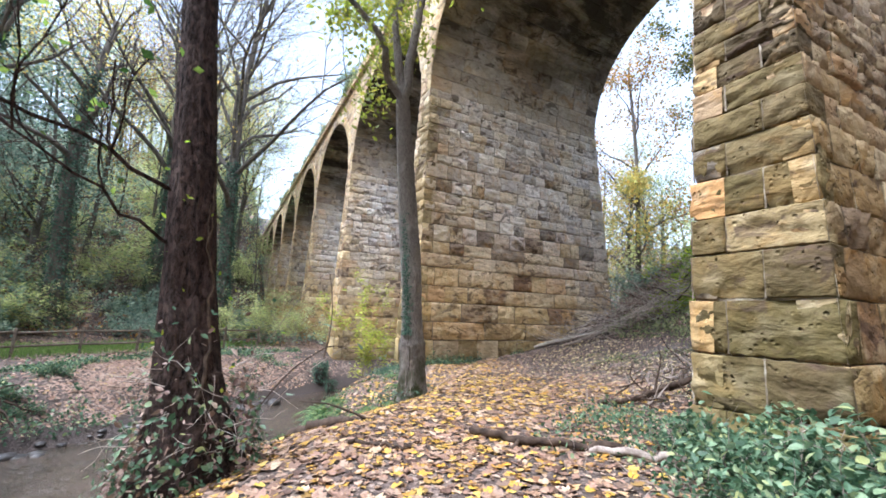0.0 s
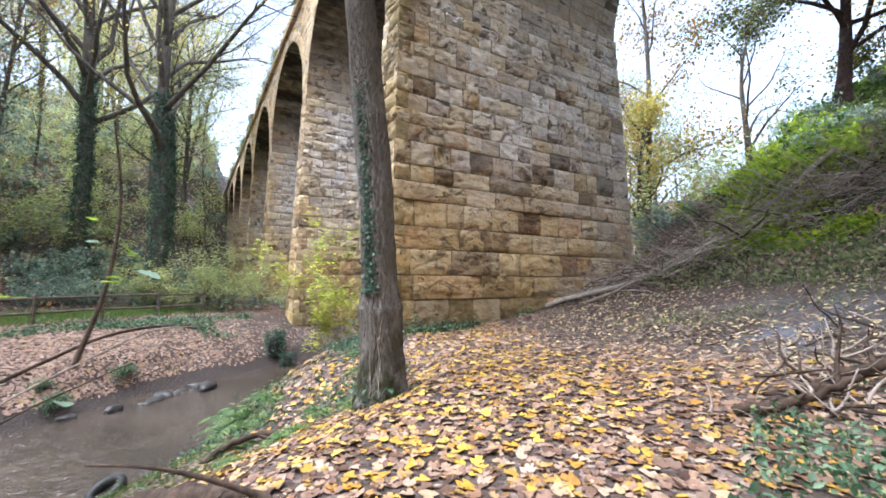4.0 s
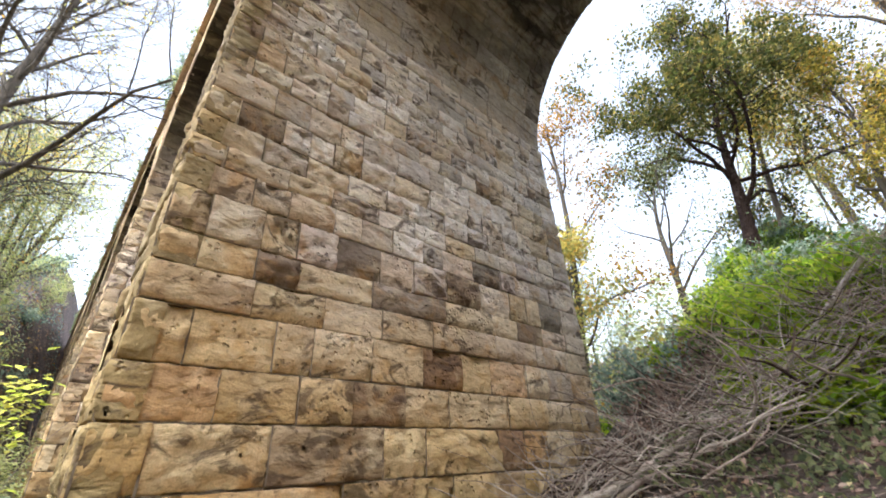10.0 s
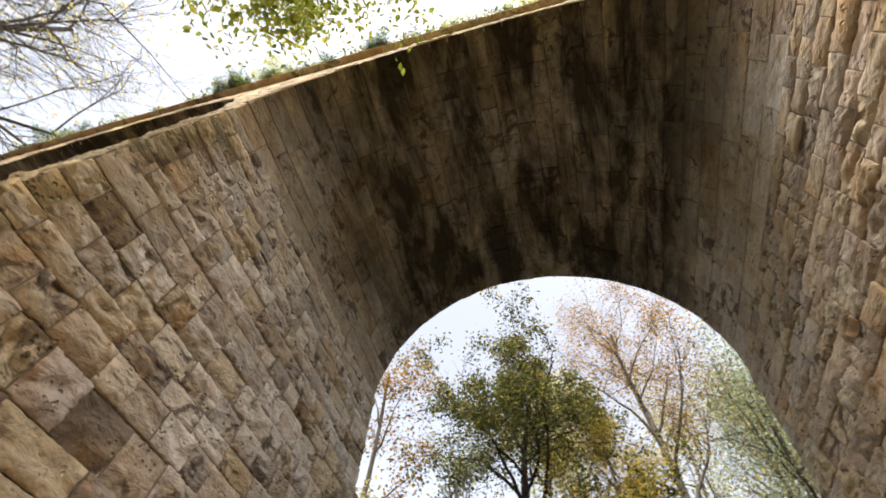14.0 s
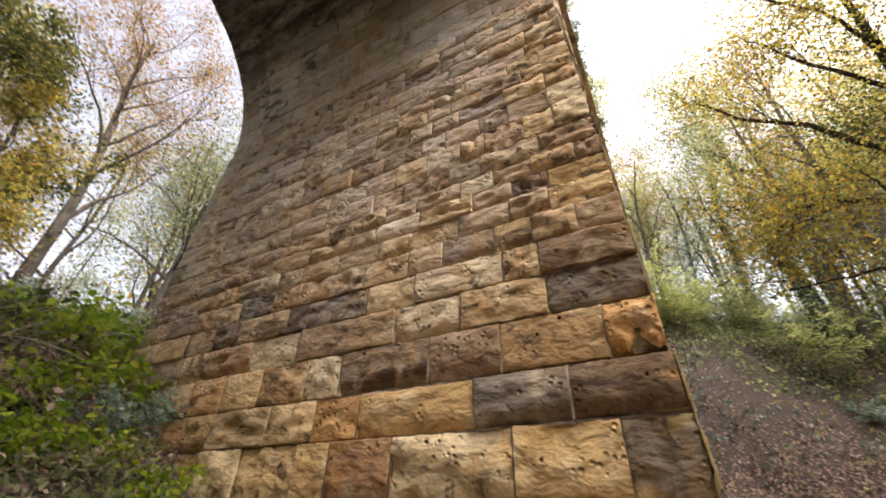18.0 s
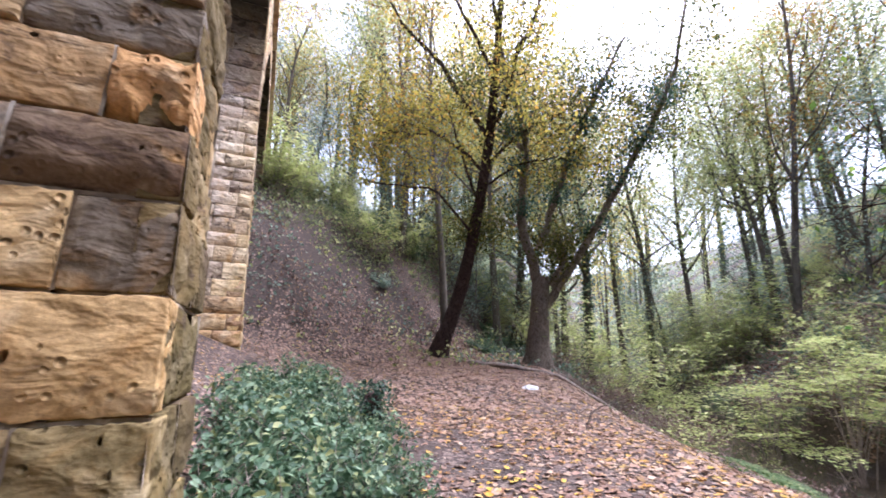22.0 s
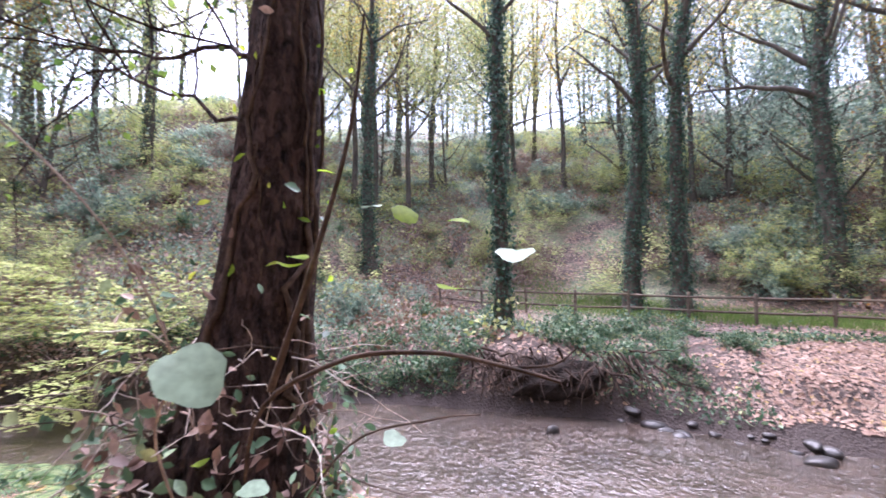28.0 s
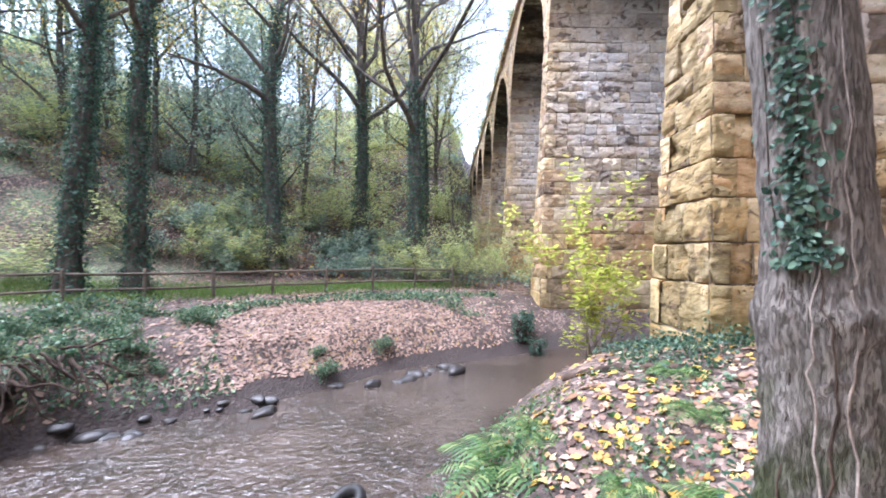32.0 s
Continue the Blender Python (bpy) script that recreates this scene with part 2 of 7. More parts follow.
# much darker olive-brown than the other blocks, for the front of pier k = 1
STONE_DEEP_OLIVE = stone("deep_olive_stone", [(0.0, (0.107, 0.083, 0.033)), (0.4, (0.155, 0.114, 0.050)), (0.7, (0.080, 0.058, 0.030)), (1.0, (0.176, 0.133, 0.058))], grey=0.12, patchy=0.3)
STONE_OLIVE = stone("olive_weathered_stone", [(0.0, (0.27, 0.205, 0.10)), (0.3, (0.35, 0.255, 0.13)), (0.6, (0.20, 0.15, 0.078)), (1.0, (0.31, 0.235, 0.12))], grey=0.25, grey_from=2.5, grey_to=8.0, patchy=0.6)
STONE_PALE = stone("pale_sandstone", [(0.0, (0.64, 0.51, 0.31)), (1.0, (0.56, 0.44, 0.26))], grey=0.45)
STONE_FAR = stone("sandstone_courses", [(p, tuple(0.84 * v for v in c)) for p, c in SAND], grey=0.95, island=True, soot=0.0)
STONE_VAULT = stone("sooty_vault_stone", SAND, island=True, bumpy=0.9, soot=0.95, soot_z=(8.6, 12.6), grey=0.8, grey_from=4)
# a darker copy of the ochre stone: the unlit east face's shade is in its colour
STONE_OCHRE_SHADED = stone("shaded_ochre_courses", [(p, (0.55 * c[0], 0.54 * c[1], 0.56 * c[2])) for p, c in SAND], island=True, grey=0.4, grey_from=2.8, grey_to=8.0)
MORTAR = two_tone("lime_mortar", [(0.3, (0.30, 0.26, 0.21)), (0.7, (0.60, 0.55, 0.48))], 6, relief=0.6)
MORTAR_PATCHY = two_tone("patchy_lime_mortar", [(0.44, (0.13, 0.10, 0.07)), (0.56, (0.30, 0.25, 0.19)), (0.64, (0.62, 0.56, 0.48))], 1.3, relief=0.6)
MORTAR_OLD = two_tone("weathered_mortar", [(0.3, (0.13, 0.10, 0.075)), (0.7, (0.30, 0.25, 0.19))], 6, relief=0.6)


def bark(name, dark, mid, pale, scale, squeeze, moss_top=None):
    """Bark: plates parted by upright cracks, fine fibres, lichen; moss towards the roots."""
    m, nt, b = material(name, 0.92, 0.15)
    raw = position(nt)
    warp = node(nt, "VectorMath", {0: raw, 1: node(nt, "VectorMath", {0: node(nt, "TexNoise", {"Vector": raw, "Scale": 3.0}).outputs[1], 1: (0.05, 0.05, 0.05)}, operation="MULTIPLY").outputs[0]}, operation="ADD").outputs[0]
    pos = node(nt, "VectorMath", {0: warp, 1: (1.0, 1.0, squeeze)}, operation="MULTIPLY").outputs[0]
    ridge = noisy(nt, pos, scale, 5, 0.68, 0.25)
    crack = ramp(nt, ridge, [(0.34, (0, 0, 0)), (0.54, (1, 1, 1))])
    fibre = noisy(nt, pos, scale * 3.0, 5, 0.65)
    c = mix(nt, ramp(nt, fibre, [(0.3, (0, 0, 0)), (0.72, (1, 1, 1))]), mid, pale)
    c = mix(nt, crack, dark, c)
    lichen = ramp(nt, noisy(nt, raw, 2.3, 5, 0.65), [(0.55, (0, 0, 0)), (0.7, (0.6, 0.6, 0.6))])
    c = mix(nt, lichen, c, tuple(min(1, v * 1.25 + 0.03) for v in pale))
    if moss_top is not None:
        z = node(nt, "SeparateXYZ", {0: raw}).outputs[2]
        low = node(nt, "MapRange", {"Value": z, "From Min": moss_top, "From Max": -0.2}).outputs[0]
        mo = node(nt, "Math", {0: low, 1: ramp(nt, noisy(nt, raw, 4, 4), [(0.42, (0, 0, 0)), (0.58, (1, 1, 1))])}, operation="MULTIPLY").outputs[0]
        c = mix(nt, mo, c, (0.045, 0.06, 0.015))
    nt.links.new(c, b.inputs["Base Color"])
    n1 = node(nt, "Bump", {"Height": crack, "Strength": 1.0, "Distance": 0.045}).outputs[0]
    bump(nt, b, fibre, 0.8, 0.02, n1)
    return m


BARK_DARK = bark("dark_plated_bark", (0.006, 0.004, 0.004), (0.044, 0.027, 0.023), (0.092, 0.060, 0.052), 21, 0.42)
BARK_GREY = bark("grey_ridged_bark", (0.12, 0.10, 0.085), (0.22, 0.19, 0.165), (0.34, 0.305, 0.275), 58, 0.16, 1.0)
BARK_BROWN = bark("brown_ridged_bark", (0.05, 0.04, 0.03), (0.18, 0.145, 0.115), (0.36, 0.30, 0.245), 34, 0.16, 0.6)
BARK_FAR = two_tone("woodland_bark", [(0.3, (0.05, 0.044, 0.036)), (0.7, (0.17, 0.145, 0.118))], 5, stretch=(1, 1, 0.25))
TWIG = two_tone("dead_branch_wood", [(0.3, (0.17, 0.13, 0.11)), (0.7, (0.44, 0.37, 0.32))], 9, relief=0.7)
TWIG_PALE = two_tone("bleached_branch_wood", [(0.3, (0.34, 0.29, 0.25)), (0.7, (0.60, 0.54, 0.48))], 9, relief=0.6)
WOOD_DARK = two_tone("wet_rotten_wood", [(0.3, (0.02, 0.014, 0.011)), (0.7, (0.11, 0.075, 0.055))], 8, relief=0.8)
LITTER = foliage("fallen_leaves", [(0.0, (0.12, 0.065, 0.042)), (0.18, (0.35, 0.215, 0.155)), (0.34, (0.07, 0.038, 0.028)), (0.48, (0.44, 0.305, 0.225)), (0.60, (0.23, 0.115, 0.058)), (0.72, (0.52, 0.39, 0.28)), (0.84, (0.42, 0.21, 0.04)), (0.93, (0.50, 0.32, 0.055)), (1.0, (0.16, 0.09, 0.05))], 0.3, 0.1)
LITTER_PINK = foliage("pinkish_fallen_leaves", [(0.0, (0.316, 0.196, 0.145)), (0.3, (0.411, 0.281, 0.211)), (0.5, (0.174, 0.098, 0.069)), (0.75, (0.451, 0.328, 0.252)), (0.93, (0.269, 0.149, 0.096)), (1.0, (0.411, 0.289, 0.092))], 0.3, 0.1)
LITTER_YELLOW = foliage("yellow_fallen_leaves", [(0.0, (0.50, 0.25, 0.035)), (0.4, (0.60, 0.39, 0.055)), (0.8, (0.62, 0.45, 0.11)), (1.0, (0.50, 0.33, 0.14))], 0.3, 0.1)
LITTER_DULL = foliage("old_fallen_leaves", [(0.0, (0.10, 0.058, 0.046)), (0.35, (0.22, 0.14, 0.115)), (0.7, (0.33, 0.225, 0.185)), (1.0, (0.44, 0.33, 0.27))], 0.3, 0.1)
LEAF_GREEN = foliage("green_leaves", [(0.0, (0.035, 0.075, 0.018)), (0.5, (0.09, 0.15, 0.03)), (1.0, (0.17, 0.23, 0.045))])
LEAF_LIME = foliage("lime_leaves", [(0.0, (0.171, 0.305, 0.025)), (0.5, (0.317, 0.451, 0.037)), (1.0, (0.537, 0.561, 0.075))])
LEAF_YELLOW = foliage("yellow_autumn_leaves", [(0.0, (0.27, 0.31, 0.12)), (0.4, (0.46, 0.44, 0.14)), (0.8, (0.64, 0.50, 0.12)), (1.0, (0.60, 0.33, 0.08))])
LEAF_RUST = foliage("rusty_autumn_leaves", [(0.0, (0.17, 0.12, 0.035)), (0.5, (0.32, 0.19, 0.05)), (1.0, (0.46, 0.23, 0.05))])
LEAF_OAK = foliage("oak_autumn_leaves", [(0.0, (0.04, 0.056, 0.015)), (0.5, (0.09, 0.10, 0.027)), (0.85, (0.18, 0.16, 0.04)), (1.0, (0.30, 0.22, 0.05))])
LEAF_GOLD = foliage("golden_olive_leaves", [(0.0, (0.18, 0.18, 0.045)), (0.45, (0.38, 0.34, 0.07)), (0.8, (0.58, 0.46, 0.08)), (1.0, (0.58, 0.30, 0.055))])
LEAF_SYCAMORE = foliage("yellowing_sycamore_leaves", [(0.0, (0.17, 0.22, 0.03)), (0.6, (0.31, 0.36, 0.05)), (1.0, (0.48, 0.43, 0.07))], 0.35, 0.5)
LEAF_OLIVE = foliage("olive_woodland_leaves", [(0.0, (0.12, 0.16, 0.09)), (0.5, (0.27, 0.32, 0.16)), (1.0, (0.46, 0.48, 0.24))])
IVY = foliage("dark_ivy_leaves", [(0.0, (0.018, 0.05, 0.032)), (0.6, (0.06, 0.125, 0.08)), (1.0, (0.16, 0.24, 0.16))], 0.5, 0.35)
BRAMBLE = foliage("bramble_leaves", [(0.0, (0.035, 0.08, 0.04)), (0.5, (0.09, 0.17, 0.09)), (0.85, (0.22, 0.32, 0.19)), (1.0, (0.38, 0.40, 0.16))], 0.5, 0.35)
EVERGREEN = foliage("blue_green_leaves", [(0.0, (0.11, 0.18, 0.14)), (0.6, (0.27, 0.37, 0.29)), (1.0, (0.50, 0.58, 0.45))], 0.4, 0.6)
LEAF_SPRAY = foliage("pale_yellow_green_leaves", [(0.0, (0.30, 0.38, 0.12)), (0.5, (0.52, 0.57, 0.22)), (1.0, (0.72, 0.70, 0.36))], 0.35, 0.5)
LITTER_PALE = foliage("small_cream_leaves", [(0.0, (0.50, 0.40, 0.20)), (0.5, (0.66, 0.55, 0.30)), (1.0, (0.40, 0.28, 0.16))], 0.3, 0.1)
GRASS = foliage("grass_blades", [(0.0, (0.08, 0.16, 0.03)), (1.0, (0.22, 0.32, 0.08))], 0.3, 0.25)
FENCE_WOOD = two_tone("weathered_fence_wood", [(0.3, (0.09, 0.07, 0.05)), (0.7, (0.2, 0.165, 0.13))], 8, stretch=(0.4, 0.4, 1))


def soil_material():
    """Leaf mould: dark soil, matted old leaves cell by cell, patches of low green, wet mud where the path crosses under the arch."""
    m, nt, b = material("leaf_mould_soil", 0.9, 0.5)
    pos = position(nt)
    big, fine = noisy(nt, pos, 0.35, 4), noisy(nt, pos, 9, 4, 0.65)
    soil = ramp(nt, fine, [(0.3, (0.018, 0.013, 0.010)), (0.7, (0.08, 0.056, 0.045))])
    cells = node(nt, "TexVoronoi", {"Vector": pos, "Scale": 17.0, "Randomness": 1.0})
    tint = node(nt, "SeparateXYZ", {0: cells.outputs["Color"]}).outputs[0]
    old = ramp(nt, tint, [(0.0, (0.03, 0.02, 0.016)), (0.35, (0.09, 0.059, 0.048)), (0.65, (0.18, 0.124, 0.10)), (0.88, (0.32, 0.235, 0.195)), (1.0, (0.40, 0.31, 0.24))])
    cover = ramp(nt, noisy(nt, pos, 0.8, 5, 0.65), [(0.40, (0.05, 0.05, 0.05)), (0.60, (0.8, 0.8, 0.8))])
    c = mix(nt, cover, soil, old)
    bare = node(nt, "VectorMath", {0: node(nt, "VectorMath", {0: node(nt, "VectorMath", {0: pos, 1: (-7.6, 12.0, 0.0)}, operation="SUBTRACT").outputs[0], 1: (0.19, 0.21, 0.0)}, operation="MULTIPLY").outputs[0]}, operation="LENGTH").outputs[1]
    c = mix(nt, ramp(nt, bare, [(0.7, (0.85, 0.85, 0.85)), (1.05, (0, 0, 0))]), c, soil)
    bare2 = node(nt, "VectorMath", {0: node(nt, "VectorMath", {0: node(nt, "VectorMath", {0: pos, 1: (15.5, 3.0, 3.0)}, operation="SUBTRACT").outputs[0], 1: (0.17, 0.13, 0.0)}, operation="MULTIPLY").outputs[0]}, operation="LENGTH").outputs[1]
    c = mix(nt, ramp(nt, bare2, [(0.7, (0.8, 0.8, 0.8)), (1.05, (0, 0, 0))]), c, soil)
    leafy = ramp(nt, tint, [(0.0, (0.05, 0.085, 0.055)), (0.6, (0.18, 0.25, 0.13)), (1.0, (0.36, 0.41, 0.23))])
    green = ramp(nt, noisy(nt, pos, 0.23, 4, 0.6), [(0.44, (0, 0, 0)), (0.56, (0.8, 0.8, 0.8))])
    xyz = node(nt, "SeparateXYZ", {0: pos})
    far = node(nt, "MapRange", {"Value": xyz.outputs[1], "From Min": -9.0, "From Max": -13.0}).outputs[0]
    c = mix(nt, node(nt, "Math", {0: green, 1: far}, operation="MULTIPLY").outputs[0], c, leafy)
    off = node(nt, "VectorMath", {0: node(nt, "VectorMath", {0: pos, 1: (-6.9, 9.6, 0.0)}, operation="SUBTRACT").outputs[0], 1: (0.38, 0.66, 0.0)}, operation="MULTIPLY").outputs[0]
    near = node(nt, "VectorMath", {0: off}, operation="LENGTH").outputs[1]
    wet = node(nt, "Math", {0: ramp(nt, near, [(0.6, (1, 1, 1)), (1.0, (0, 0, 0))]), 1: ramp(nt, noisy(nt, pos, 1.4, 3), [(0.38, (0.2, 0.2, 0.2)), (0.50, (1, 1, 1))])}, operation="MULTIPLY").outputs[0]
    c = mix(nt, wet, c, (0.06, 0.047, 0.042))
    shore = node(nt, "MapRange", {"Value": node(nt, "Math", {0: xyz.outputs[2], 1: node(nt, "Math", {0: noisy(nt, pos, 1.6, 3), 1: 0.5}, operation="MULTIPLY").outputs[0]}, operation="SUBTRACT").outputs[0], "From Min": -1.78, "From Max": -1.95}).outputs[0]
    c = mix(nt, shore, c, (0.045, 0.032, 0.027))
    nt.links.new(c, b.inputs["Base Color"])
    nt.links.new(node(nt, "MapRange", {"Value": wet, "To Min": 0.9, "To Max": 0.12}).outputs[0], b.inputs["Roughness"])
    nt.links.new(wet, b.inputs["Coat Weight"])
    b.inputs["Coat Roughness"].default_value = 0.1
    dry = node(nt, "MapRange", {"Value": wet, "To Min": 1.0, "To Max": 0.12}).outputs[0]
    n1 = node(nt, "Bump", {"Height": node(nt, "Math", {0: fine, 1: dry}, operation="MULTIPLY").outputs[0], "Strength": 0.8, "Distance": 0.05}).outputs[0]
    bump(nt, b, node(nt, "Math", {0: cells.outputs[0], 1: dry}, operation="MULTIPLY").outputs[0], 0.5, 0.05, n1)
    return m


SOIL = soil_material()


def water_material():
    m, nt, b = material("brown_stream_water", 0.10, 0.8)
    b.inputs["IOR"].default_value = 1.5
    pos = position(nt)
    c = ramp(nt, noisy(nt, pos, 0.7, 4), [(0.35, (0.036, 0.026, 0.019)), (0.7, (0.085, 0.063, 0.048))])
    nt.links.new(c, b.inputs["Base Color"])
    st = node(nt, "VectorMath", {0: pos, 1: (1.25, 1.0, 1.0)}, operation="MULTIPLY").outputs[0]
    a = node(nt, "Bump", {"Height": noisy(nt, st, 1.7, 2, 0.5, 1.2), "Strength": 0.45, "Distance": 0.06}).outputs[0]
    a2 = node(nt, "Bump", {"Height": noisy(nt, st, 7.5, 3, 0.6, 1.0), "Strength": 0.9, "Distance": 0.035, "Normal": a}).outputs[0]
    bump(nt, b, noisy(nt, st, 16, 2, 0.5, 0.6), 0.5, 0.008, a2)
    return m


WATER = water_material()


# ---- mesh helpers ----
def mesh_of(name, verts, faces, mat=None, smooth=False):
    me = bpy.data.meshes.new(name)
    if isinstance(faces, np.ndarray):
        verts = np.asarray(verts, dtype=np.float32)
        k = faces.shape[1]
        me.vertices.add(len(verts))
        me.vertices.foreach_set("co", verts.ravel())
        me.loops.add(faces.size)
        me.loops.foreach_set("vertex_index", faces.astype(np.int32).ravel())
        me.polygons.add(len(faces))
        me.polygons.foreach_set("loop_start", np.arange(0, faces.size, k, dtype=np.int32))
        me.update(calc_edges=True)
    else:
        me.from_pydata([tuple(v) for v in verts], [], faces)
    if smooth:
        me.polygons.foreach_set("use_smooth", np.ones(len(me.polygons), dtype=bool))
    if mat:
        me.materials.append(mat)
    return me


def thing(name, label, category, group="", kind="", at=(0, 0, 0)):
    ob = new(name)
    ob.location = at
    ob.empty_display_size = 0.1
    return tagged(ob, label, category, group, kind)


def part(name, me, parent, label="", kind=""):
    ob = new(name, me)
    ob.parent = parent
    return tagged(ob, label, "", "", kind)


def softplus(u, w):
    return w * np.logaddexp(0.0, u / w)


def smooth(a, b, v):
    t = np.clip((v - a) / (b - a), 0, 1)
    return t * t * (3 - 2 * t)


# ---- the lie of the land ----
STREAM = np.array([(-21.5, 60), (-20.8, 30), (-20.2, 12), (-19.6, 7.0), (-18.6, 4.4), (-17.1, 2.5), (-15.7, 1.3), (-13.3, -0.4), (-11.1, -3.2), (-7.9, -5.5), (-3.0, -8.2), (3.0, -10.6), (12, -16), (40, -32), (90, -50)], float)
WATER_Z = -2.0


def stream_side(x, y):
    """Distance from the middle of the stream, and on which bank a point lies (+1: the path's)."""
    best = np.full(np.shape(x), 1e9)
    side = np.ones(np.shape(x))
    for (ax, ay), (bx, by) in zip(STREAM[:-1], STREAM[1:]):
        dx, dy = bx - ax, by - ay
        t = np.clip(((x - ax) * dx + (y - ay) * dy) / (dx * dx + dy * dy), 0, 1)
        d = np.hypot(x - ax - t * dx, y - ay - t * dy)
        s = np.sign(dx * (y - ay) - dy * (x - ax))
        side = np.where(d < best, s, side)
        best = np.minimum(best, d)
    return best, side


def wobble(x, y, scale, seed):
    r = np.random.RandomState(seed)
    v = 0
    for k in range(6):
        a, f = r.uniform(0, 6.3), scale * r.uniform(0.6, 1.9)
        v = v + np.sin((x * np.cos(a) + y * np.sin(a)) * f + r.uniform(0, 6.3))
    return v / 6


def ground(x, y):
    x, y = np.asarray(x, float), np.asarray(y, float)
    d, side = stream_side(x, y)
    d = d + 0.35 * wobble(x, y, 0.9, 5)
    dn = d - np.where(side > 0, np.interp(x, [-20, -18.6, -17.1, -15.7, -13.5, -11.5, -10.3, -9, -7], [1.0, 1.1, 1.6, 2.1, 2.5, 2.8, 2.8, 2.4, 2.2]), np.interp(x, [-20, -18.6, -17.1, -15.7, -13], [1.2, 1.3, 1.8, 2.2, 2.2]))
    # the path's bank: a gentle shelf by the old tree, a steeper lip towards the pier
    gentle = np.interp(dn, [-1.0, 0.0, 0.7, 1.8, 2.7, 3.2, 4.6, 8.0], [-2.35, -2.05, -1.5, -1.0, -0.78, -0.5, -0.03, 0.03])
    lip = np.interp(dn, [-1.0, 0.0, 0.35, 0.9, 1.5, 2.4, 3.4, 5.0], [-2.35, -2.05, -1.45, -0.85, -0.42, -0.14, 0.02, 0.1])
    west = smooth(-9.0, -11.6, x)
    bank = gentle * (1 - west) + lip * west
    yf = np.interp(x, [-26, -18, -12, -9, -3.4, 2, 7, 13, 20, 40], [30, 18, 9.2, 9.3, 7.2, 4.8, 3.4, 3.4, 3.0, 0.0])
    a = np.interp(x, [-26, -16, -12, -9, -3.4, 2, 7, 14], [0.15, 0.28, 0.32, 0.40, 0.46, 0.52, 0.45, 0.45])
    hill = a * softplus(y - yf, 0.9) + np.interp(x, [-11, -6, 0, 10, 14], [0.2, -0.12, -0.28, -0.3, 0.0]) * softplus(y - 16.5, 1.5)
    hill = hill + np.interp(x, [-6, -1, 4, 10, 14], [0.0, -0.2, -0.32, -0.36, -0.45]) * softplus(y - 28, 2)
    hill = hill + 0.27 * (softplus(y - 12, 0.6) - softplus(y - 16.5, 1.0)) * np.interp(x, [-12.2, -10.8, -4.5, -3.4], [0, 1, 1, 0.3])
    path = 0.12 * softplus(x - 2.5, 1.5)
    # the steep bare bank that closes the path's end, levelling off at its brow
    u = x - np.interp(y, [-14, -8, -3, 1.3, 4, 8, 20], [24, 17.5, 14.4, 12.3, 10.6, 10.0, 10.0])
    brow = 1.25 * (softplus(u, 0.7) - 0.8 * softplus(u - 6.5, 1.5))
    north = bank + (hill + path + brow) * smooth(0.5, 4, dn)
    # the far bank, its flat with the fence, and the hillside behind
    foot = np.interp(x, [-60, -25, -12, -7, -1, 6], [16, 15, 11, 7.5, 3.2, 2.2])
    foot = foot + 45 * smooth(1.5, 9.0, y) * (x < -14)
    slope = np.interp(x, [-40, -12, -2, 10, 30], [0.66, 0.7, 0.78, 0.76, 0.66])
    shelf = np.interp(dn, [-1.0, 0.0, 0.6, 1.6, 3.4], [-2.35, -2.05, -1.65, -1.0, -0.6])
    cut = np.interp(dn, [-1.0, 0.0, 0.25, 0.6, 1.6, 3.4], [-2.35, -2.05, -1.5, -0.75, -0.5, -0.4])
    east = np.maximum(smooth(-6.5, -3.0, x), np.exp(-((x + 12.0) / 1.7) ** 4))
    south = shelf * (1 - east) + cut * east + slope * softplus(dn - foot, 1.2)
    z = np.where(side > 0, north, south)
    z = 40 * np.tanh(z / 40)
    z = z + 0.3 * np.clip(1.2 - np.hypot((x + 17.2) / 4.2, (y + 1.2) / 4.2), 0, 0.5) * (wobble(x, y, 1.5, 31) + 0.7 * wobble(x, y, 3.4, 32)) * (side < 0) * smooth(0.3, 1.2, dn)
    return z + 0.06 * wobble(x, y, 1.7, 11) + 0.025 * wobble(x, y, 5.0, 12)


def gz(x, y):
    return float(ground(np.array([x]), np.array([y]))[0])


def grid_axis(lo, hi, fine_lo, fine_hi, step):
    fine = np.arange(fine_lo, fine_hi + step, step)
    left = fine_lo - np.cumsum(step * 1.12 ** np.arange(1, 60))
    right = fine_hi + np.cumsum(step * 1.12 ** np.arange(1, 60))
    return np.concatenate([left[left > lo][::-1], fine, right[right < hi]])


def build_ground():
    gx, gy = grid_axis(-320, 320, -26, 22, 0.25), grid_axis(-320, 320, -16, 26, 0.25)
    X, Y = np.meshgrid(gx, gy)
    Z = ground(X, Y)
    v = np.stack([X, Y, Z], -1).reshape(-1, 3)
    nx, ny = len(gx), len(gy)
    i = (np.arange(ny - 1)[:, None] * nx + np.arange(nx - 1)[None, :]).ravel()
    f = np.stack([i, i + 1, i + nx + 1, i + nx], 1)
    ob = new("ground", mesh_of("ground", v, f, SOIL, True))
    tagged(ob, "dark leaf-mould soil of a wooded valley floor and banks", "ground", "", "structure")


build_ground()


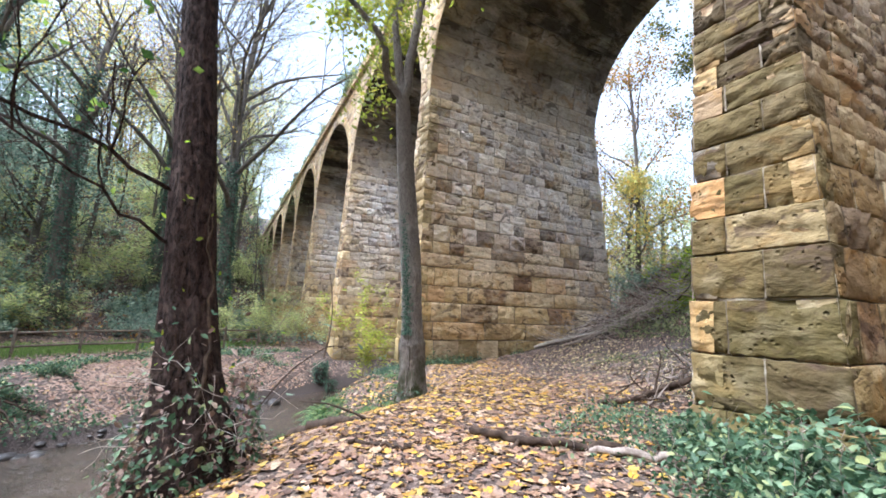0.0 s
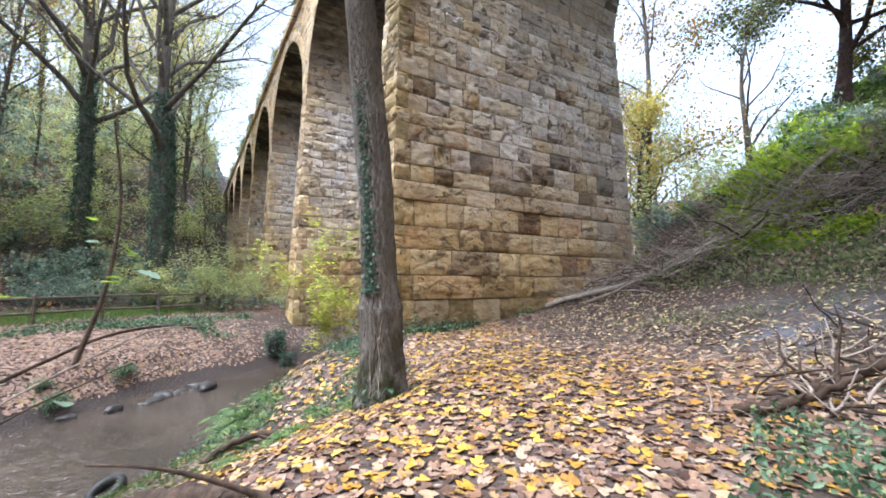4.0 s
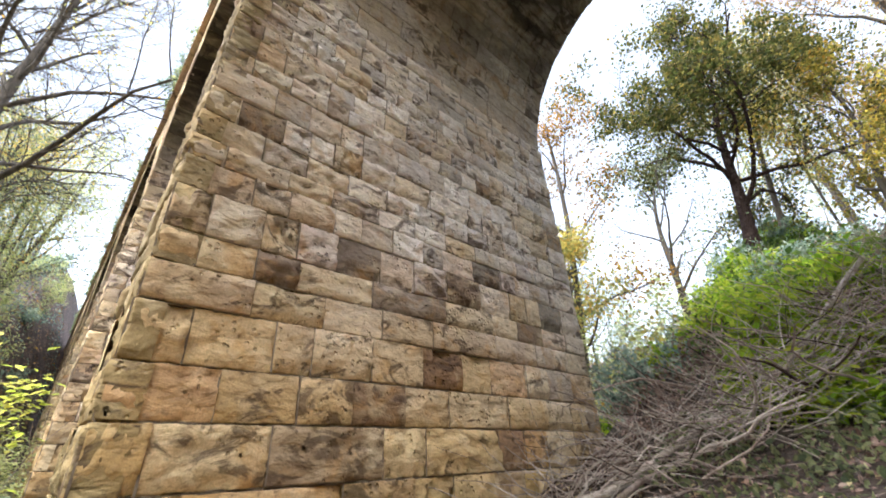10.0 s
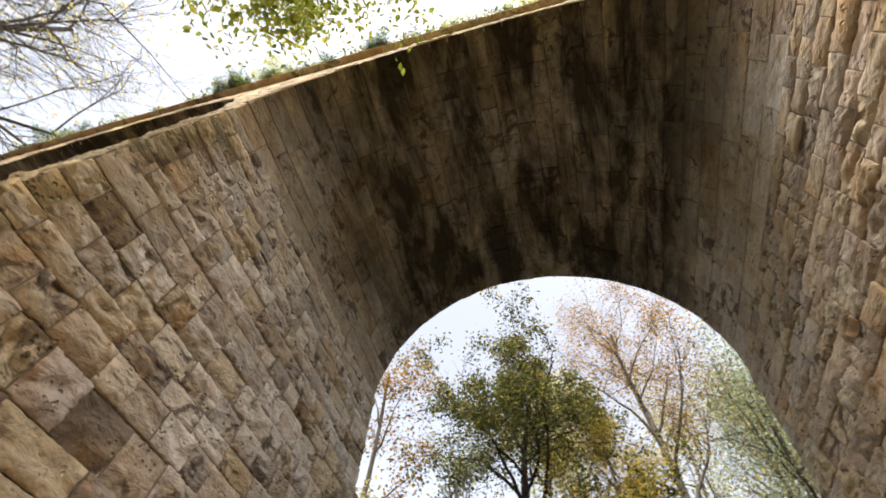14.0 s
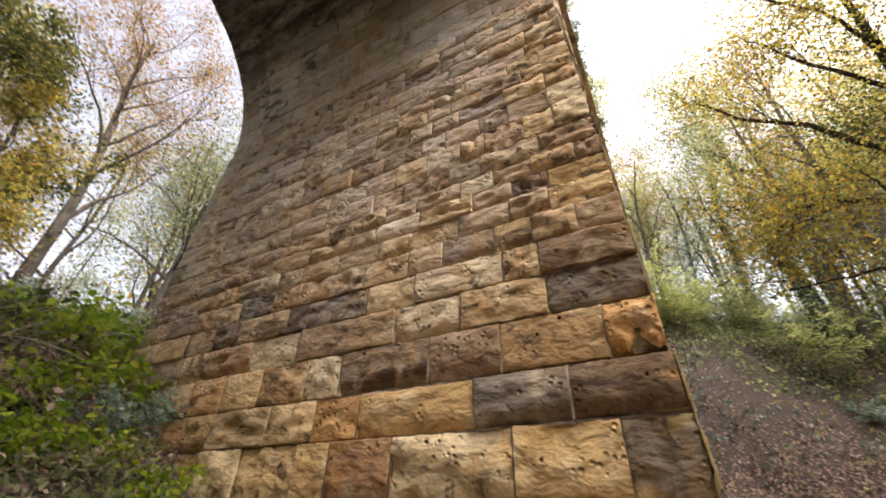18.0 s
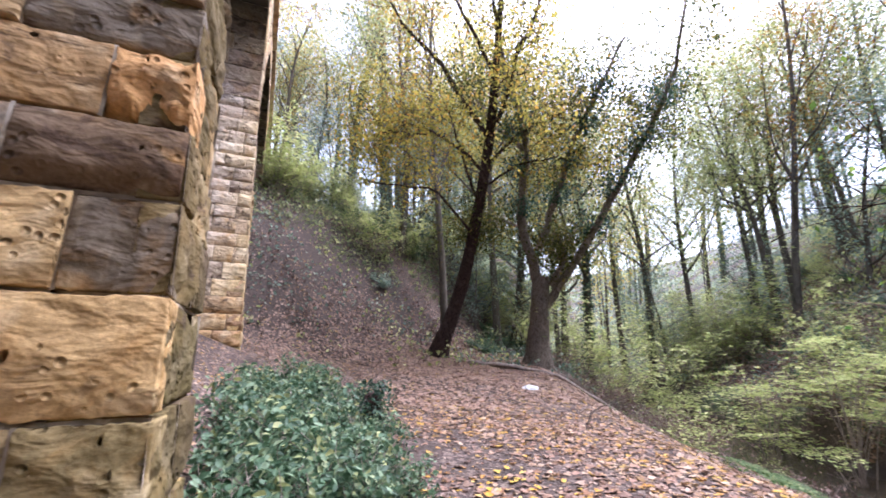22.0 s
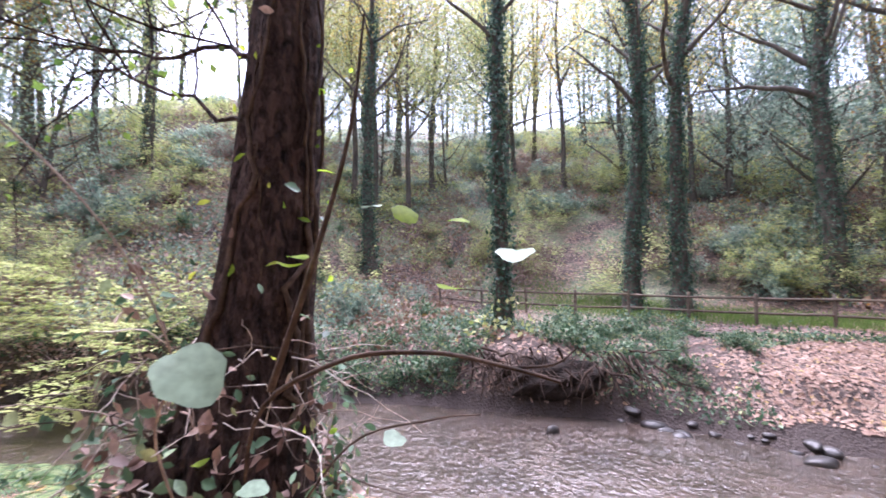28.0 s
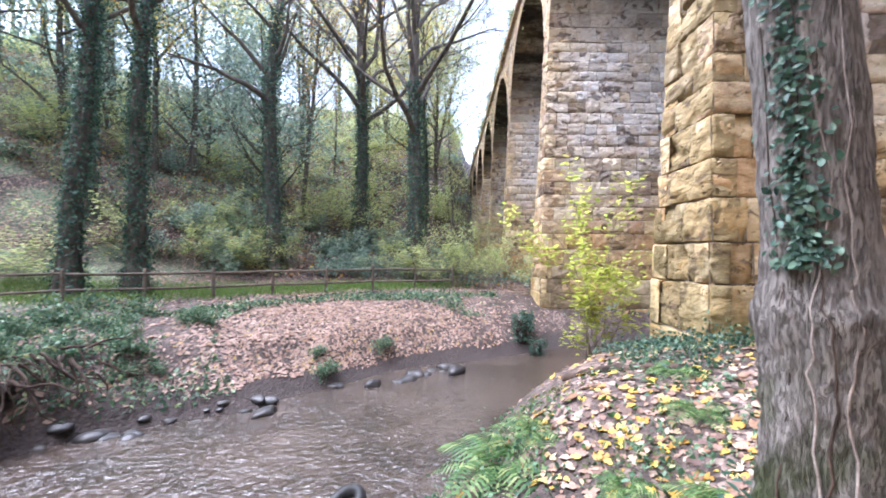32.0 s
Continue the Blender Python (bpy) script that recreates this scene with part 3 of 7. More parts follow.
def build_water():
    pts = []
    for (ax, ay), (bx, by) in zip(STREAM[:-1], STREAM[1:]):
        n = max(2, int(np.hypot(bx - ax, by - ay) / 0.6))
        pts += [(ax + (bx - ax) * k / n, ay + (by - ay) * k / n) for k in range(n)]
    pts = np.array(pts)
    for _ in range(3):
        pts[1:-1] = (pts[:-2] + 2 * pts[1:-1] + pts[2:]) / 4
    tan = np.gradient(pts, axis=0)
    nor = np.stack([-tan[:, 1], tan[:, 0]], 1) / np.linalg.norm(tan, axis=1)[:, None]
    cols = np.linspace(-4.2, 4.2, 18)
    v = np.concatenate([np.concatenate([pts + nor * c, np.full((len(pts), 1), WATER_Z)], 1) for c in cols])
    v[:, 2] += 0.025 * wobble(v[:, 0], v[:, 1], 3.5, 3)
    n = len(pts)
    i = (np.arange(len(cols) - 1)[:, None] * n + np.arange(n - 1)[None, :]).ravel()
    f = np.stack([i, i + n, i + n + 1, i + 1], 1)
    ob = new("water", mesh_of("stream_water", v, f, WATER, True))
    tagged(ob, "shallow brown stream rippling over its bed", "stream", "", "structure")


build_water()

# ---- the viaduct ----
PITCH, SPAN, THICK = 10.45, 8.8, 1.65
FRONT, BACK, SPRING = 5.56, 14.75, 9.75
BAT_X, BAT_F, BAT_B = 0.042, 0.035, 0.05
PIER_X = {k: -12.28 + PITCH * k for k in range(-8, 5)}
RISE = SPAN / 2 + BAT_X * SPRING
CROWN = SPRING + RISE
TOP = CROWN + 0.75


def pier_limits(k, z):
    """x of both faces and y of both ends of pier k at height z."""
    x1 = PIER_X[k] - BAT_X * z
    x0 = PIER_X[k] - THICK + BAT_X * z
    return x0, x1, FRONT + BAT_F * z, BACK - BAT_B * z


def block_mesh(seed, holes, nx=18, ny=10):
    """A rock-faced block, 1 x 1 in its face, proud towards +Z: crisp arrises, hollowed bedding, drilled lifting holes."""
    r = np.random.RandomState(seed)
    us, vs = np.linspace(-0.5, 0.5, nx), np.linspace(-0.5, 0.5, ny)
    us[1], us[-2], vs[1], vs[-2] = -0.485, 0.485, -0.465, 0.465
    U, V = np.meshgrid(us, vs)
    rough = r.choice((0.35, 0.7, 1.1, 1.5))
    tilt = r.uniform(-0.5, 0.5)
    W = V + tilt * U
    # layers along the bedding, broken up along their length
    layer = 0.5 - np.abs(wobble(U * 1.3, W * 5, 1.9, seed))
    d = rough * (0.5 * (layer - 0.25) + 0.22 * wobble(U * 3, W * 4, 2.6, seed + 50) + 0.14 * wobble(U * 7, W * 6, 3.1, seed + 51) + r.uniform(-0.05, 0.05, U.shape))
    # scooped hollows
    d = d - rough * 1.1 * np.clip(wobble(U * 3, W * 3, 2.2, seed + 99) - 0.22, 0, 1)
    # on some blocks the lower bed is eaten away
    eaten = r.choice((0.0, 0.25, 0.6, 1.3))
    d = d - eaten * np.clip(-V - 0.22 + 0.2 * wobble(U * 4, V, 3, seed + 7), 0, 1) * 2.2
    d = d + r.uniform(-0.1, 0.25) * (1 - np.maximum(np.abs(2 * U) ** 6, np.abs(2 * V) ** 4))
    edge = (np.abs(U) > 0.49) | (np.abs(V) > 0.49)
    d = np.where(np.abs(U) > 0.49, np.clip(d * 0.9 - r.uniform(0.0, 0.06, U.shape), -0.6, 0.4), np.clip(d, -0.9, 0.75))
    d = np.where(np.abs(V) > 0.49, np.clip(d * 0.8 - r.uniform(0.0, 0.2, U.shape), -0.8, 0.3), d)
    U = U * np.where(np.abs(U) > 0.49, 1 - r.uniform(0, 0.009, U.shape), 1)
    V = V * np.where(np.abs(V) > 0.49, 1 - r.uniform(0, 0.055, V.shape) - 0.05 * eaten * (V < 0) * np.clip(wobble(U * 4, V, 2.5, seed + 8), 0, 1), 1)
    Uj = U + np.where(edge, 0, r.uniform(-0.009, 0.009, U.shape))
    Vj = V + np.where(edge, 0, r.uniform(-0.014, 0.014, U.shape))
    top = np.stack([Uj, Vj, d], -1).reshape(-1, 3)
    ring = [k for k in range(nx)] + [k * nx + nx - 1 for k in range(1, ny)] + [(ny - 1) * nx + k for k in range(nx - 2, -1, -1)] + [k * nx for k in range(ny - 2, 0, -1)]
    low = top[ring].copy()
    low[:, 2] = -3.0
    drilled = [(r.randint(ny // 2 - 1, ny - 2), r.randint(3, nx - 4)) for _ in range(holes)]
    f, f3, extra = [], [], []
    n0, m = nx * ny, len(ring)
    for a in range(ny - 1):
        for b in range(nx - 1):
            q = (a * nx + b, a * nx + b + 1, (a + 1) * nx + b + 1, (a + 1) * nx + b)
            if (a, b) in drilled:
                c = top[list(q)].mean(0)
                i0 = n0 + m + len(extra)
                su, sv = r.uniform(0.018, 0.026), r.uniform(0.035, 0.048)
                turn = r.uniform(0, 0.7)
                ring8 = [(c[0] + su * math.cos(turn + w * math.pi / 4) * r.uniform(0.8, 1.15), c[1] + sv * math.sin(turn + w * math.pi / 4) * r.uniform(0.8, 1.15), c[2]) for w in range(8)]
                extra += ring8 + [(p[0], p[1], p[2] - 0.8) for p in ring8]
                near8 = [min(range(4), key=lambda e: (top[q[e]][0] - p[0]) ** 2 + 0.3 * (top[q[e]][1] - p[1]) ** 2) for p in ring8]
                for w in range(8):
                    w2 = (w + 1) % 8
                    f3.append((q[near8[w]], i0 + w2, i0 + w))
                    if near8[w] != near8[w2]:
                        f3.append((q[near8[w]], q[near8[w2]], i0 + w2))
                    f.append((i0 + w, i0 + w2, i0 + 8 + w2, i0 + 8 + w))
                f += [(i0 + 8, i0 + 9, i0 + 10, i0 + 11), (i0 + 8, i0 + 11, i0 + 12, i0 + 15), (i0 + 12, i0 + 13, i0 + 14, i0 + 15)]
            else:
                f.append(q)
    f += [(ring[k], n0 + k, n0 + (k + 1) % m, ring[(k + 1) % m]) for k in range(m)]
    v = np.concatenate([top, low, np.array(extra).reshape(-1, 3)])
    return v, [tuple(int(k) for k in q) for q in f + f3] if holes else np.array(f)


BLOCKS = [block_mesh(300 + k, (1, 1, 2, 1)[k % 4]) for k in range(36)]
PLAIN = [block_mesh(500 + k, 0, 10, 7) for k in range(12)]
BLOCK_ME = {(k, m.name): mesh_of("stone_block", v, f, m, True) for m in (STONE, STONE_OCHRE, STONE_DARK, STONE_PALE, STONE_DEEP_OLIVE, STONE_OLIVE) for k, (v, f) in enumerate(BLOCKS)}


def courses(seed, base, top, tall, short):
    """Heights of the bed joints: tall courses at the foot, lower ones above."""
    r = np.random.RandomState(seed)
    z, out = base, [base]
    while z < top:
        k = min(1, max(0, (z - 1) / 6))
        z += (tall * (1 - k) + short * k) * r.uniform(0.88, 1.12)
        out.append(z)
    out[-1] = top
    return out


def face_frame(k, side, z):
    """Start, unit along, outward and length of one face of a pier at a height."""
    x0, x1, y0, y1 = pier_limits(k, z)
    if side == "east":
        return Vector((x1, y0, z)), Vector((0, 1, 0)), Vector((1, 0, BAT_X)).normalized(), y1 - y0
    if side == "west":
        return Vector((x0, y1, z)), Vector((0, -1, 0)), Vector((-1, 0, BAT_X)).normalized(), y1 - y0
    if side == "front":
        return Vector((x0, y0, z)), Vector((1, 0, 0)), Vector((0, -1, BAT_F)).normalized(), x1 - x0
    return Vector((x1, y1, z)), Vector((-1, 0, 0)), Vector((0, 1, BAT_B)).normalized(), x1 - x0


# where the upright joints fall in the lower courses that the path passes closest (y of each joint, by pier and course)
CUTS = {(0, 2): (6.22, 7.14, 7.89, 8.78, 9.57), (0, 3): (6.17, 8.19, 9.29, 10.01, 10.93, 11.7), (0, 4): (6.09, 7.25, 8.76, 9.49, 11.13, 11.79, 12.48, 13.47), (0, 5): (6.61, 7.51, 8.26, 9.14, 10.02, 11.44, 12.63),
        (0, 6): (6.21, 7.14, 7.63, 8.54, 9.48, 10.35, 11.07, 12.09), (0, 7): (6.8, 7.76, 8.71, 9.7, 11.27, 12.53), (0, 8): (6.11, 6.76, 7.33, 8.51, 10.02, 11.24)}
CUTS.update({(1, 3): (6.52, 7.86, 8.79), (1, 4): (6.17, 7.1, 8.42, 9.25), (1, 5): (6.53, 7.48, 8.94, 9.6, 10.36), (1, 6): (6.14, 7.17, 8.02, 9.28, 9.85, 10.7), (1, 7): (6.63, 7.63, 8.54, 10.12, 11.13), (1, 8): (6.66, 7.09, 8.27, 9.02, 10.5)})


def face_blocks(k, side, beds, seed, lo=0.55, hi=1.15):
    """Yields (matrix, centre) for each block of a face."""
    r = np.random.RandomState(seed)
    for i, (za, zb) in enumerate(zip(beds[:-1], beds[1:])):
        o, along, out, length = face_frame(k, side, za)
        o2, _, _, _ = face_frame(k, side, zb)
        up = ((o2 + along * 0) - o)
        up = up - along * up.dot(along)
        h = up.length
        up.normalize()
        nrm = along.cross(up)
        start = (o + o2) / 2
        quoin = 0.42 if i % 2 else 0.85
        cuts = [0.0]
        shrink = min(1.0, 0.72 + 0.06 * max(0, 6 - za))
        if (k, i) in CUTS and side == ("east" if k == 0 else "west"):
            given = [y - o.y if side == "east" else o.y - y for y in CUTS[(k, i)]]
            cuts += [c for c in sorted(given) if 0.2 < c < length - 0.3]
            if side == "west":
                cuts, tail = [0.0], [c for c in sorted(given) if 0.2 < c < length - 0.3]
                while tail[0] - cuts[-1] > 1.3:
                    cuts.append(cuts[-1] + r.uniform(0.6, 0.95))
                cuts += [c for c in tail if c - cuts[-1] > 0.3] + [length + 9]
        while cuts[-1] < length - 0.75:
            cuts.append(cuts[-1] + (quoin if len(cuts) == 1 else r.uniform(lo, hi) * shrink))
        while length - cuts[-1] < 0.3:
            cuts.pop()
        cuts.append(length)
        for a, b in zip(cuts[:-1], cuts[1:]):
            c = start + along * ((a + b) / 2)
            deep = r.uniform(0.07, 0.15)
            m = Matrix((along * (b - a - (0.012 if k == 1 else 0.007)), up * (h - 0.013), nrm * deep)).transposed().to_4x4()
            m.translation = c + nrm * r.uniform(-0.015, 0.04)
            yield m, c


def core_mesh(k, base, z1):
    v, lev = [], [base, z1]
    for z in lev:
        x0, x1, y0, y1 = pier_limits(k, z)
        i = 0.16
        v += [(x0 + i, y0 + i, z), (x1 - i, y0 + i, z), (x1 - i, y1 - i, z), (x0 + i, y1 - i, z)]
    f = [(0, 1, 5, 4), (1, 2, 6, 5), (2, 3, 7, 6), (3, 0, 4, 7), (4, 5, 6, 7)]
    return mesh_of("core", v, f, MORTAR)


def joint_mesh(items, mat=None):
    """Pointing set back in the joints: a strip under and one beside each block."""
    v, f = [], []
    for m in items:
        a, u, n = m.col[0].xyz, m.col[1].xyz, m.col[2].xyz.normalized()
        c = m.translation - n * 0.022
        a1, u1 = a.normalized(), u.normalized()
        for p, q, e in ((-n * 0.035 - a / 2 - u / 2 - u1 * 0.022, -n * 0.035 + a / 2 - u / 2 - u1 * 0.022, u1 * 0.026), (n * 0.012 - a / 2 - u / 2 - a1 * 0.018, n * 0.012 - a / 2 + u / 2 - a1 * 0.018, a1 * 0.024)):
            k = len(v)
            quad = [c + p, c + q, c + q + e, c + p + e]
            if (quad[1] - quad[0]).cross(quad[2] - quad[1]).dot(n) < 0:
                quad.reverse()
            v += quad
            f.append((k, k + 1, k + 2, k + 3))
    return mesh_of("mortar", v, f, mat or MORTAR_OLD)


def joined_blocks(items, mat, seed, name="masonry"):
    r = np.random.RandomState(seed)
    vs, fs, n = [], [], 0
    for m in items:
        v, f = PLAIN[r.randint(len(PLAIN))]
        A = np.array(m)
        vs.append(v @ A[:3, :3].T + A[:3, 3])
        fs.append(f + n)
        n += len(v)
    return mesh_of(name, np.concatenate(vs), np.concatenate(fs), mat, True)


P2_BEDS = [-0.95, -0.4, 0.0, 0.78, 1.37, 2.0, 2.56, 3.19, 3.65, 4.07, 4.66, 5.11, 5.46, 5.88, 6.35, 6.88, 7.25, 7.69, 8.05, 8.39, 8.75, 9.1, 9.45, SPRING]
P1_BEDS = [-0.6, 0.1, 0.55, 1.21, 1.89, 2.48, 2.97, 3.51, 3.98, 4.4, 4.8, 5.14, 5.45, 5.76, 6.15, 6.6, 7.03, 7.4, 7.7, 8.05, 8.37, 8.75, 9.1, 9.45, SPRING]
# outstanding blocks: pier, place along y, height, tone
ODD = [(0, 8.78, 2.28, "d"), (0, 9.24, 3.86, "d"), (0, 12.06, 3.86, "d"), (0, 10.72, 3.86, "p"), (0, 7.1, 3.4, "p"), (0, 9.93, 2.88, "d"), (0, 8.0, 4.36, "d"), (0, 9.5, 6.1, "p"), (0, 7.5, 7.1, "d"), (0, 10.7, 4.4, "d"), (0, 7.1, 5.28, "p"),
       (1, 5.85, 2.18, "d"), (1, 7.04, 2.72, "d"), (1, 6.05, 2.72, "d"), (1, 8.81, 3.24, "d"), (1, 7.7, 3.24, "d"), (1, 6.12, 3.75, "d"), (1, 7.35, 4.6, "d"), (1, 6.84, 5.3, "d"), (1, 6.44, 4.2, "d"), (1, 9.56, 4.2, "d"), (1, 10.8, 3.75, "p"), (1, 7.77, 4.2, "p"), (1, 8.1, 2.18, "p"), (1, 9.7, 3.24, "p"), (1, 8.9, 6.87, "d")]


def near_pier(k, name, beds, label, sides):
    pier = tagged(new(name, core_mesh(k, beds[0] - 0.6, SPRING)), label, "stone pier", "viaduct piers", "structure")
    r = np.random.RandomState(40 + k)
    count, rest, every = 0, [], []
    odd = [o for o in ODD if o[0] == k]
    main = "east" if k == 0 else "west"
    for s in ("front", main, "west" if main == "east" else "east", "back"):
        for m, c in face_blocks(k, s, beds, 70 + k * 9 + len(s)):
            every.append(m)
            if s not in sides or c.z > 9.2 or count >= 300:
                rest.append(m)
                continue
            tone = STONE
            if s == main:
                for o in odd:
                    if abs(c.y - o[1]) < m.col[0].xyz.length / 2 and abs(c.z - o[2]) < m.col[1].xyz.length / 2:
                        tone = STONE_DARK if o[3] == "d" else STONE_PALE
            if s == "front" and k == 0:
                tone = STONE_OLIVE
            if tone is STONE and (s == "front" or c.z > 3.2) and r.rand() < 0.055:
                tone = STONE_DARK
            # nine in ten of these front blocks take the darkest olive-brown
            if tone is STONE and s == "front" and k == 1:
                tone = STONE_DEEP_OLIVE if r.rand() < 0.9 else STONE_OLIVE
            if tone is STONE and s == main and c.z < (1.0 if k == 1 else 0.4) and r.rand() < (0.8 if k == 1 else 0.45):
                tone = STONE_OLIVE
            if tone is STONE and s == main and k == 1 and c.z < 1.95 and r.rand() < 0.3:
                tone = STONE_OLIVE
            if tone is STONE and c.z > 3.5 and r.rand() < 0.12:
                tone = STONE_PALE
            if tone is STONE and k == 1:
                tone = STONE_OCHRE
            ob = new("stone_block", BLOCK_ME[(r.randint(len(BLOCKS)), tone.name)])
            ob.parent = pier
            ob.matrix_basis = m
            count += 1
    # pier k = 1 takes the darker ochre, with shade painted into its remaining courses
    part("stone_courses", joined_blocks(rest, STONE_OCHRE_SHADED if k == 1 else STONE_FAR, 5 + k), pier, "", "stuff")
    if k == 0:
        for s in ("east", "front", "west"):
            low = [m for m, c in face_blocks(k, s, [beds[0] - 1.1, beds[0] - 0.55, beds[0]], 990 + len(s))]
            part("stone_courses", joined_blocks(low, STONE_FAR, 17 + len(s)), pier, "", "stuff")
    # solid corners behind the quoins
    v, f = [], []
    for fx in (0, 1):
        for fy in (0, 1):
            n = len(v)
            for z in (beds[0] - 0.5, SPRING):
                x0, x1, y0, y1 = pier_limits(k, z)
                cx, cy = (x1 - 0.13 if fx else x0 + 0.13), (y1 - 0.13 if fy else y0 + 0.13)
                v += [(cx - 0.09, cy - 0.09, z), (cx + 0.09, cy - 0.09, z), (cx + 0.09, cy + 0.09, z), (cx - 0.09, cy + 0.09, z)]
            f += [(n + q, n + (q + 1) % 4, n + 4 + (q + 1) % 4, n + 4 + q) for q in range(4)]
    part("corner_backing", mesh_of("corner_backing", v, f, STONE_OCHRE_SHADED), pier, "", "stuff")
    part("mortar", joint_mesh(every, MORTAR_PATCHY if k == 1 else MORTAR_OLD), pier, "lime mortar in the joints", "stuff")


def far_pier(k, name):
    x = PIER_X[k] - THICK / 2
    base = min(gz(x, FRONT), gz(x, 10), gz(x, BACK), 6.0) - 0.5
    beds = courses(600 + k, base, SPRING, 0.52, 0.42)
    pier = tagged(new(name, core_mesh(k, base, SPRING)), "tapering sandstone viaduct pier standing on the valley floor", "stone pier", "viaduct piers", "structure")
    items = []
    for s in ("east", "west", "front", "back"):
        items += [m for m, c in face_blocks(k, s, beds, 300 + k * 7 + len(s))]
    part("stone_courses", joined_blocks(items, STONE_FAR, 80 + k), pier, "", "stuff")
    part("mortar", joint_mesh(items), pier, "", "stuff")


def vault_mesh(k, seed):
    """Barrel vault between pier k (west) and k + 1 (east): courses of long stones along the barrel."""
    r = np.random.RandomState(seed)
    cx = (PIER_X[k] + PIER_X[k + 1] - THICK) / 2
    y0, y1 = FRONT + BAT_F * SPRING, BACK - BAT_B * SPRING
    n = 30
    vs, fs = [], []
    angles = np.linspace(0, math.pi, n + 1)
    for a0, a1 in zip(angles[:-1], angles[1:]):
        y = y0
        while y < y1 - 0.01:
            ye = min(y1, y + r.uniform(0.7, 1.6))
            if y1 - ye < 0.4:
                ye = y1
            rr = RISE + r.uniform(-0.012, 0.02)
            g = 0.002
            base = len(vs)
            ea = 0.003 / RISE
            for rad, sh in ((rr + 0.09, 0.0), (rr + 0.02, 0.0), (rr, 0.012)):
                for aa, yy in ((a0 + ea + sh / RISE, y + g + sh), (a1 - ea - sh / RISE, y + g + sh), (a1 - ea - sh / RISE, ye - g - sh), (a0 + ea + sh / RISE, ye - g - sh)):
                    vs.append((cx + math.cos(aa) * rad, yy, SPRING + math.sin(aa) * rad))
            for l in (0, 4):
                for q in range(4):
                    fs.append((base + l + q, base + l + 4 + q, base + l + 4 + (q + 1) % 4, base + l + (q + 1) % 4))
            fs.append((base + 8, base + 11, base + 10, base + 9))
            y = ye
    return vs, fs


def spandrel_mesh(k, y, out, seed):
    """The wall face above pier k + 1's and pier k's arch, laid in courses round the ring of voussoirs."""
    r = np.random.RandomState(seed)
    cx = (PIER_X[k] + PIER_X[k + 1] - THICK) / 2
    ring = RISE + 0.62
    items = []
    x0, x1 = cx - PITCH / 2, cx + PITCH / 2
    nrm = Vector((0, out, 0))
    along = Vector((-out, 0, 0))
    nv = 27
    for i in range(nv):
        a = math.pi * (i + 0.5) / nv
        rad = Vector((math.cos(a), 0, math.sin(a)))
        tan = rad.cross(nrm) * 1.0
        w = math.pi * (RISE + 0.31) / nv - 0.015
        m = Matrix((tan * w, nrm.cross(tan) * 0.6, nrm * 0.05)).transposed().to_4x4()
        m.translation = Vector((cx, y + out * 0.03, SPRING)) + rad * (RISE + 0.31)
        items.append(m)
    z = SPRING - 0.05
    while z < TOP - 0.02:
        h = min(0.42, TOP - z)
        zc = z + h / 2
        reach = math.sqrt(max(0, ring ** 2 - (zc - SPRING) ** 2)) if zc < SPRING + ring else 0
        spans = [(x0, cx - reach), (cx + reach, x1)] if reach else [(x0, x1)]
        for a, b in spans:
            x = a
            while x < b - 0.02:
                e = min(b, x + r.uniform(0.55, 1.2))
                if b - e < 0.3:
                    e = b
                m = Matrix((along * (e - x - 0.014), along.cross(nrm) * (-h + 0.014), nrm * 0.045)).transposed().to_4x4()
                if m.determinant() < 0:
                    m = Matrix((-along * (e - x - 0.014), along.cross(nrm) * (-h + 0.014), nrm * 0.045)).transposed().to_4x4()
                m.translation = Vector(((x + e) / 2, y, zc))
                items.append(m)
                x = e
        z += h
    return items


def bay_core(k, y0, y1):
    """Solid backing of a bay: everything between the barrel and the deck."""
    cx = (PIER_X[k] + PIER_X[k + 1] - THICK) / 2
    n = 30
    prof = [(cx - PITCH / 2, SPRING)] + [(cx - math.cos(math.pi * i / n) * (RISE + 0.06), SPRING + math.sin(math.pi * i / n) * (RISE + 0.06)) for i in range(n + 1)] + [(cx + PITCH / 2, SPRING)]
    v, f = [], []
    for x, z in prof:
        v += [(x, y0 + 0.03, z), (x, y1 - 0.03, z), (x, y0 + 0.03, TOP), (x, y1 - 0.03, TOP)]
    for i in range(len(prof) - 1):
        a, b = 4 * i, 4 * i + 4
        f += [(a, a + 1, b + 1, b), (a + 2, b + 2, b + 3, a + 3), (a, b, b + 2, a + 2), (a + 1, a + 3, b + 3, b + 1)]
    return mesh_of("backing", v, f, MORTAR)


def strip(name, k0, k1, ya, yb, za, zb, mat, label, length=1.5):
    """A run of long stones: cornice or parapet."""
    r = np.random.RandomState(int(za * 10) + int(ya * 3))
    x, x1 = PIER_X[k0] - 12, PIER_X[k1] + 12
    vs, fs = [], []
    while x < x1:
        e = x + length * r.uniform(0.8, 1.2)
        j = r.uniform(-0.012, 0.012, 3)
        b = len(vs)
        bev = 0.025
        for zz, i in ((za + j[0], 0), (zb - bev + j[1], 0), (zb + j[1], bev)):
            vs += [(x + 0.006 + i, ya + i + j[2], zz), (e - 0.006 - i, ya + i + j[2], zz), (e - 0.006 - i, yb - i, zz), (x + 0.006 + i, yb - i, zz)]
        fs += [(b + 3, b + 2, b + 1, b)]
        for l in (0, 4):
            fs += [(b + l + q, b + l + (q + 1) % 4, b + l + 4 + (q + 1) % 4, b + l + 4 + q) for q in range(4)]
        fs += [(b + 8, b + 9, b + 10, b + 11)]
        x = e
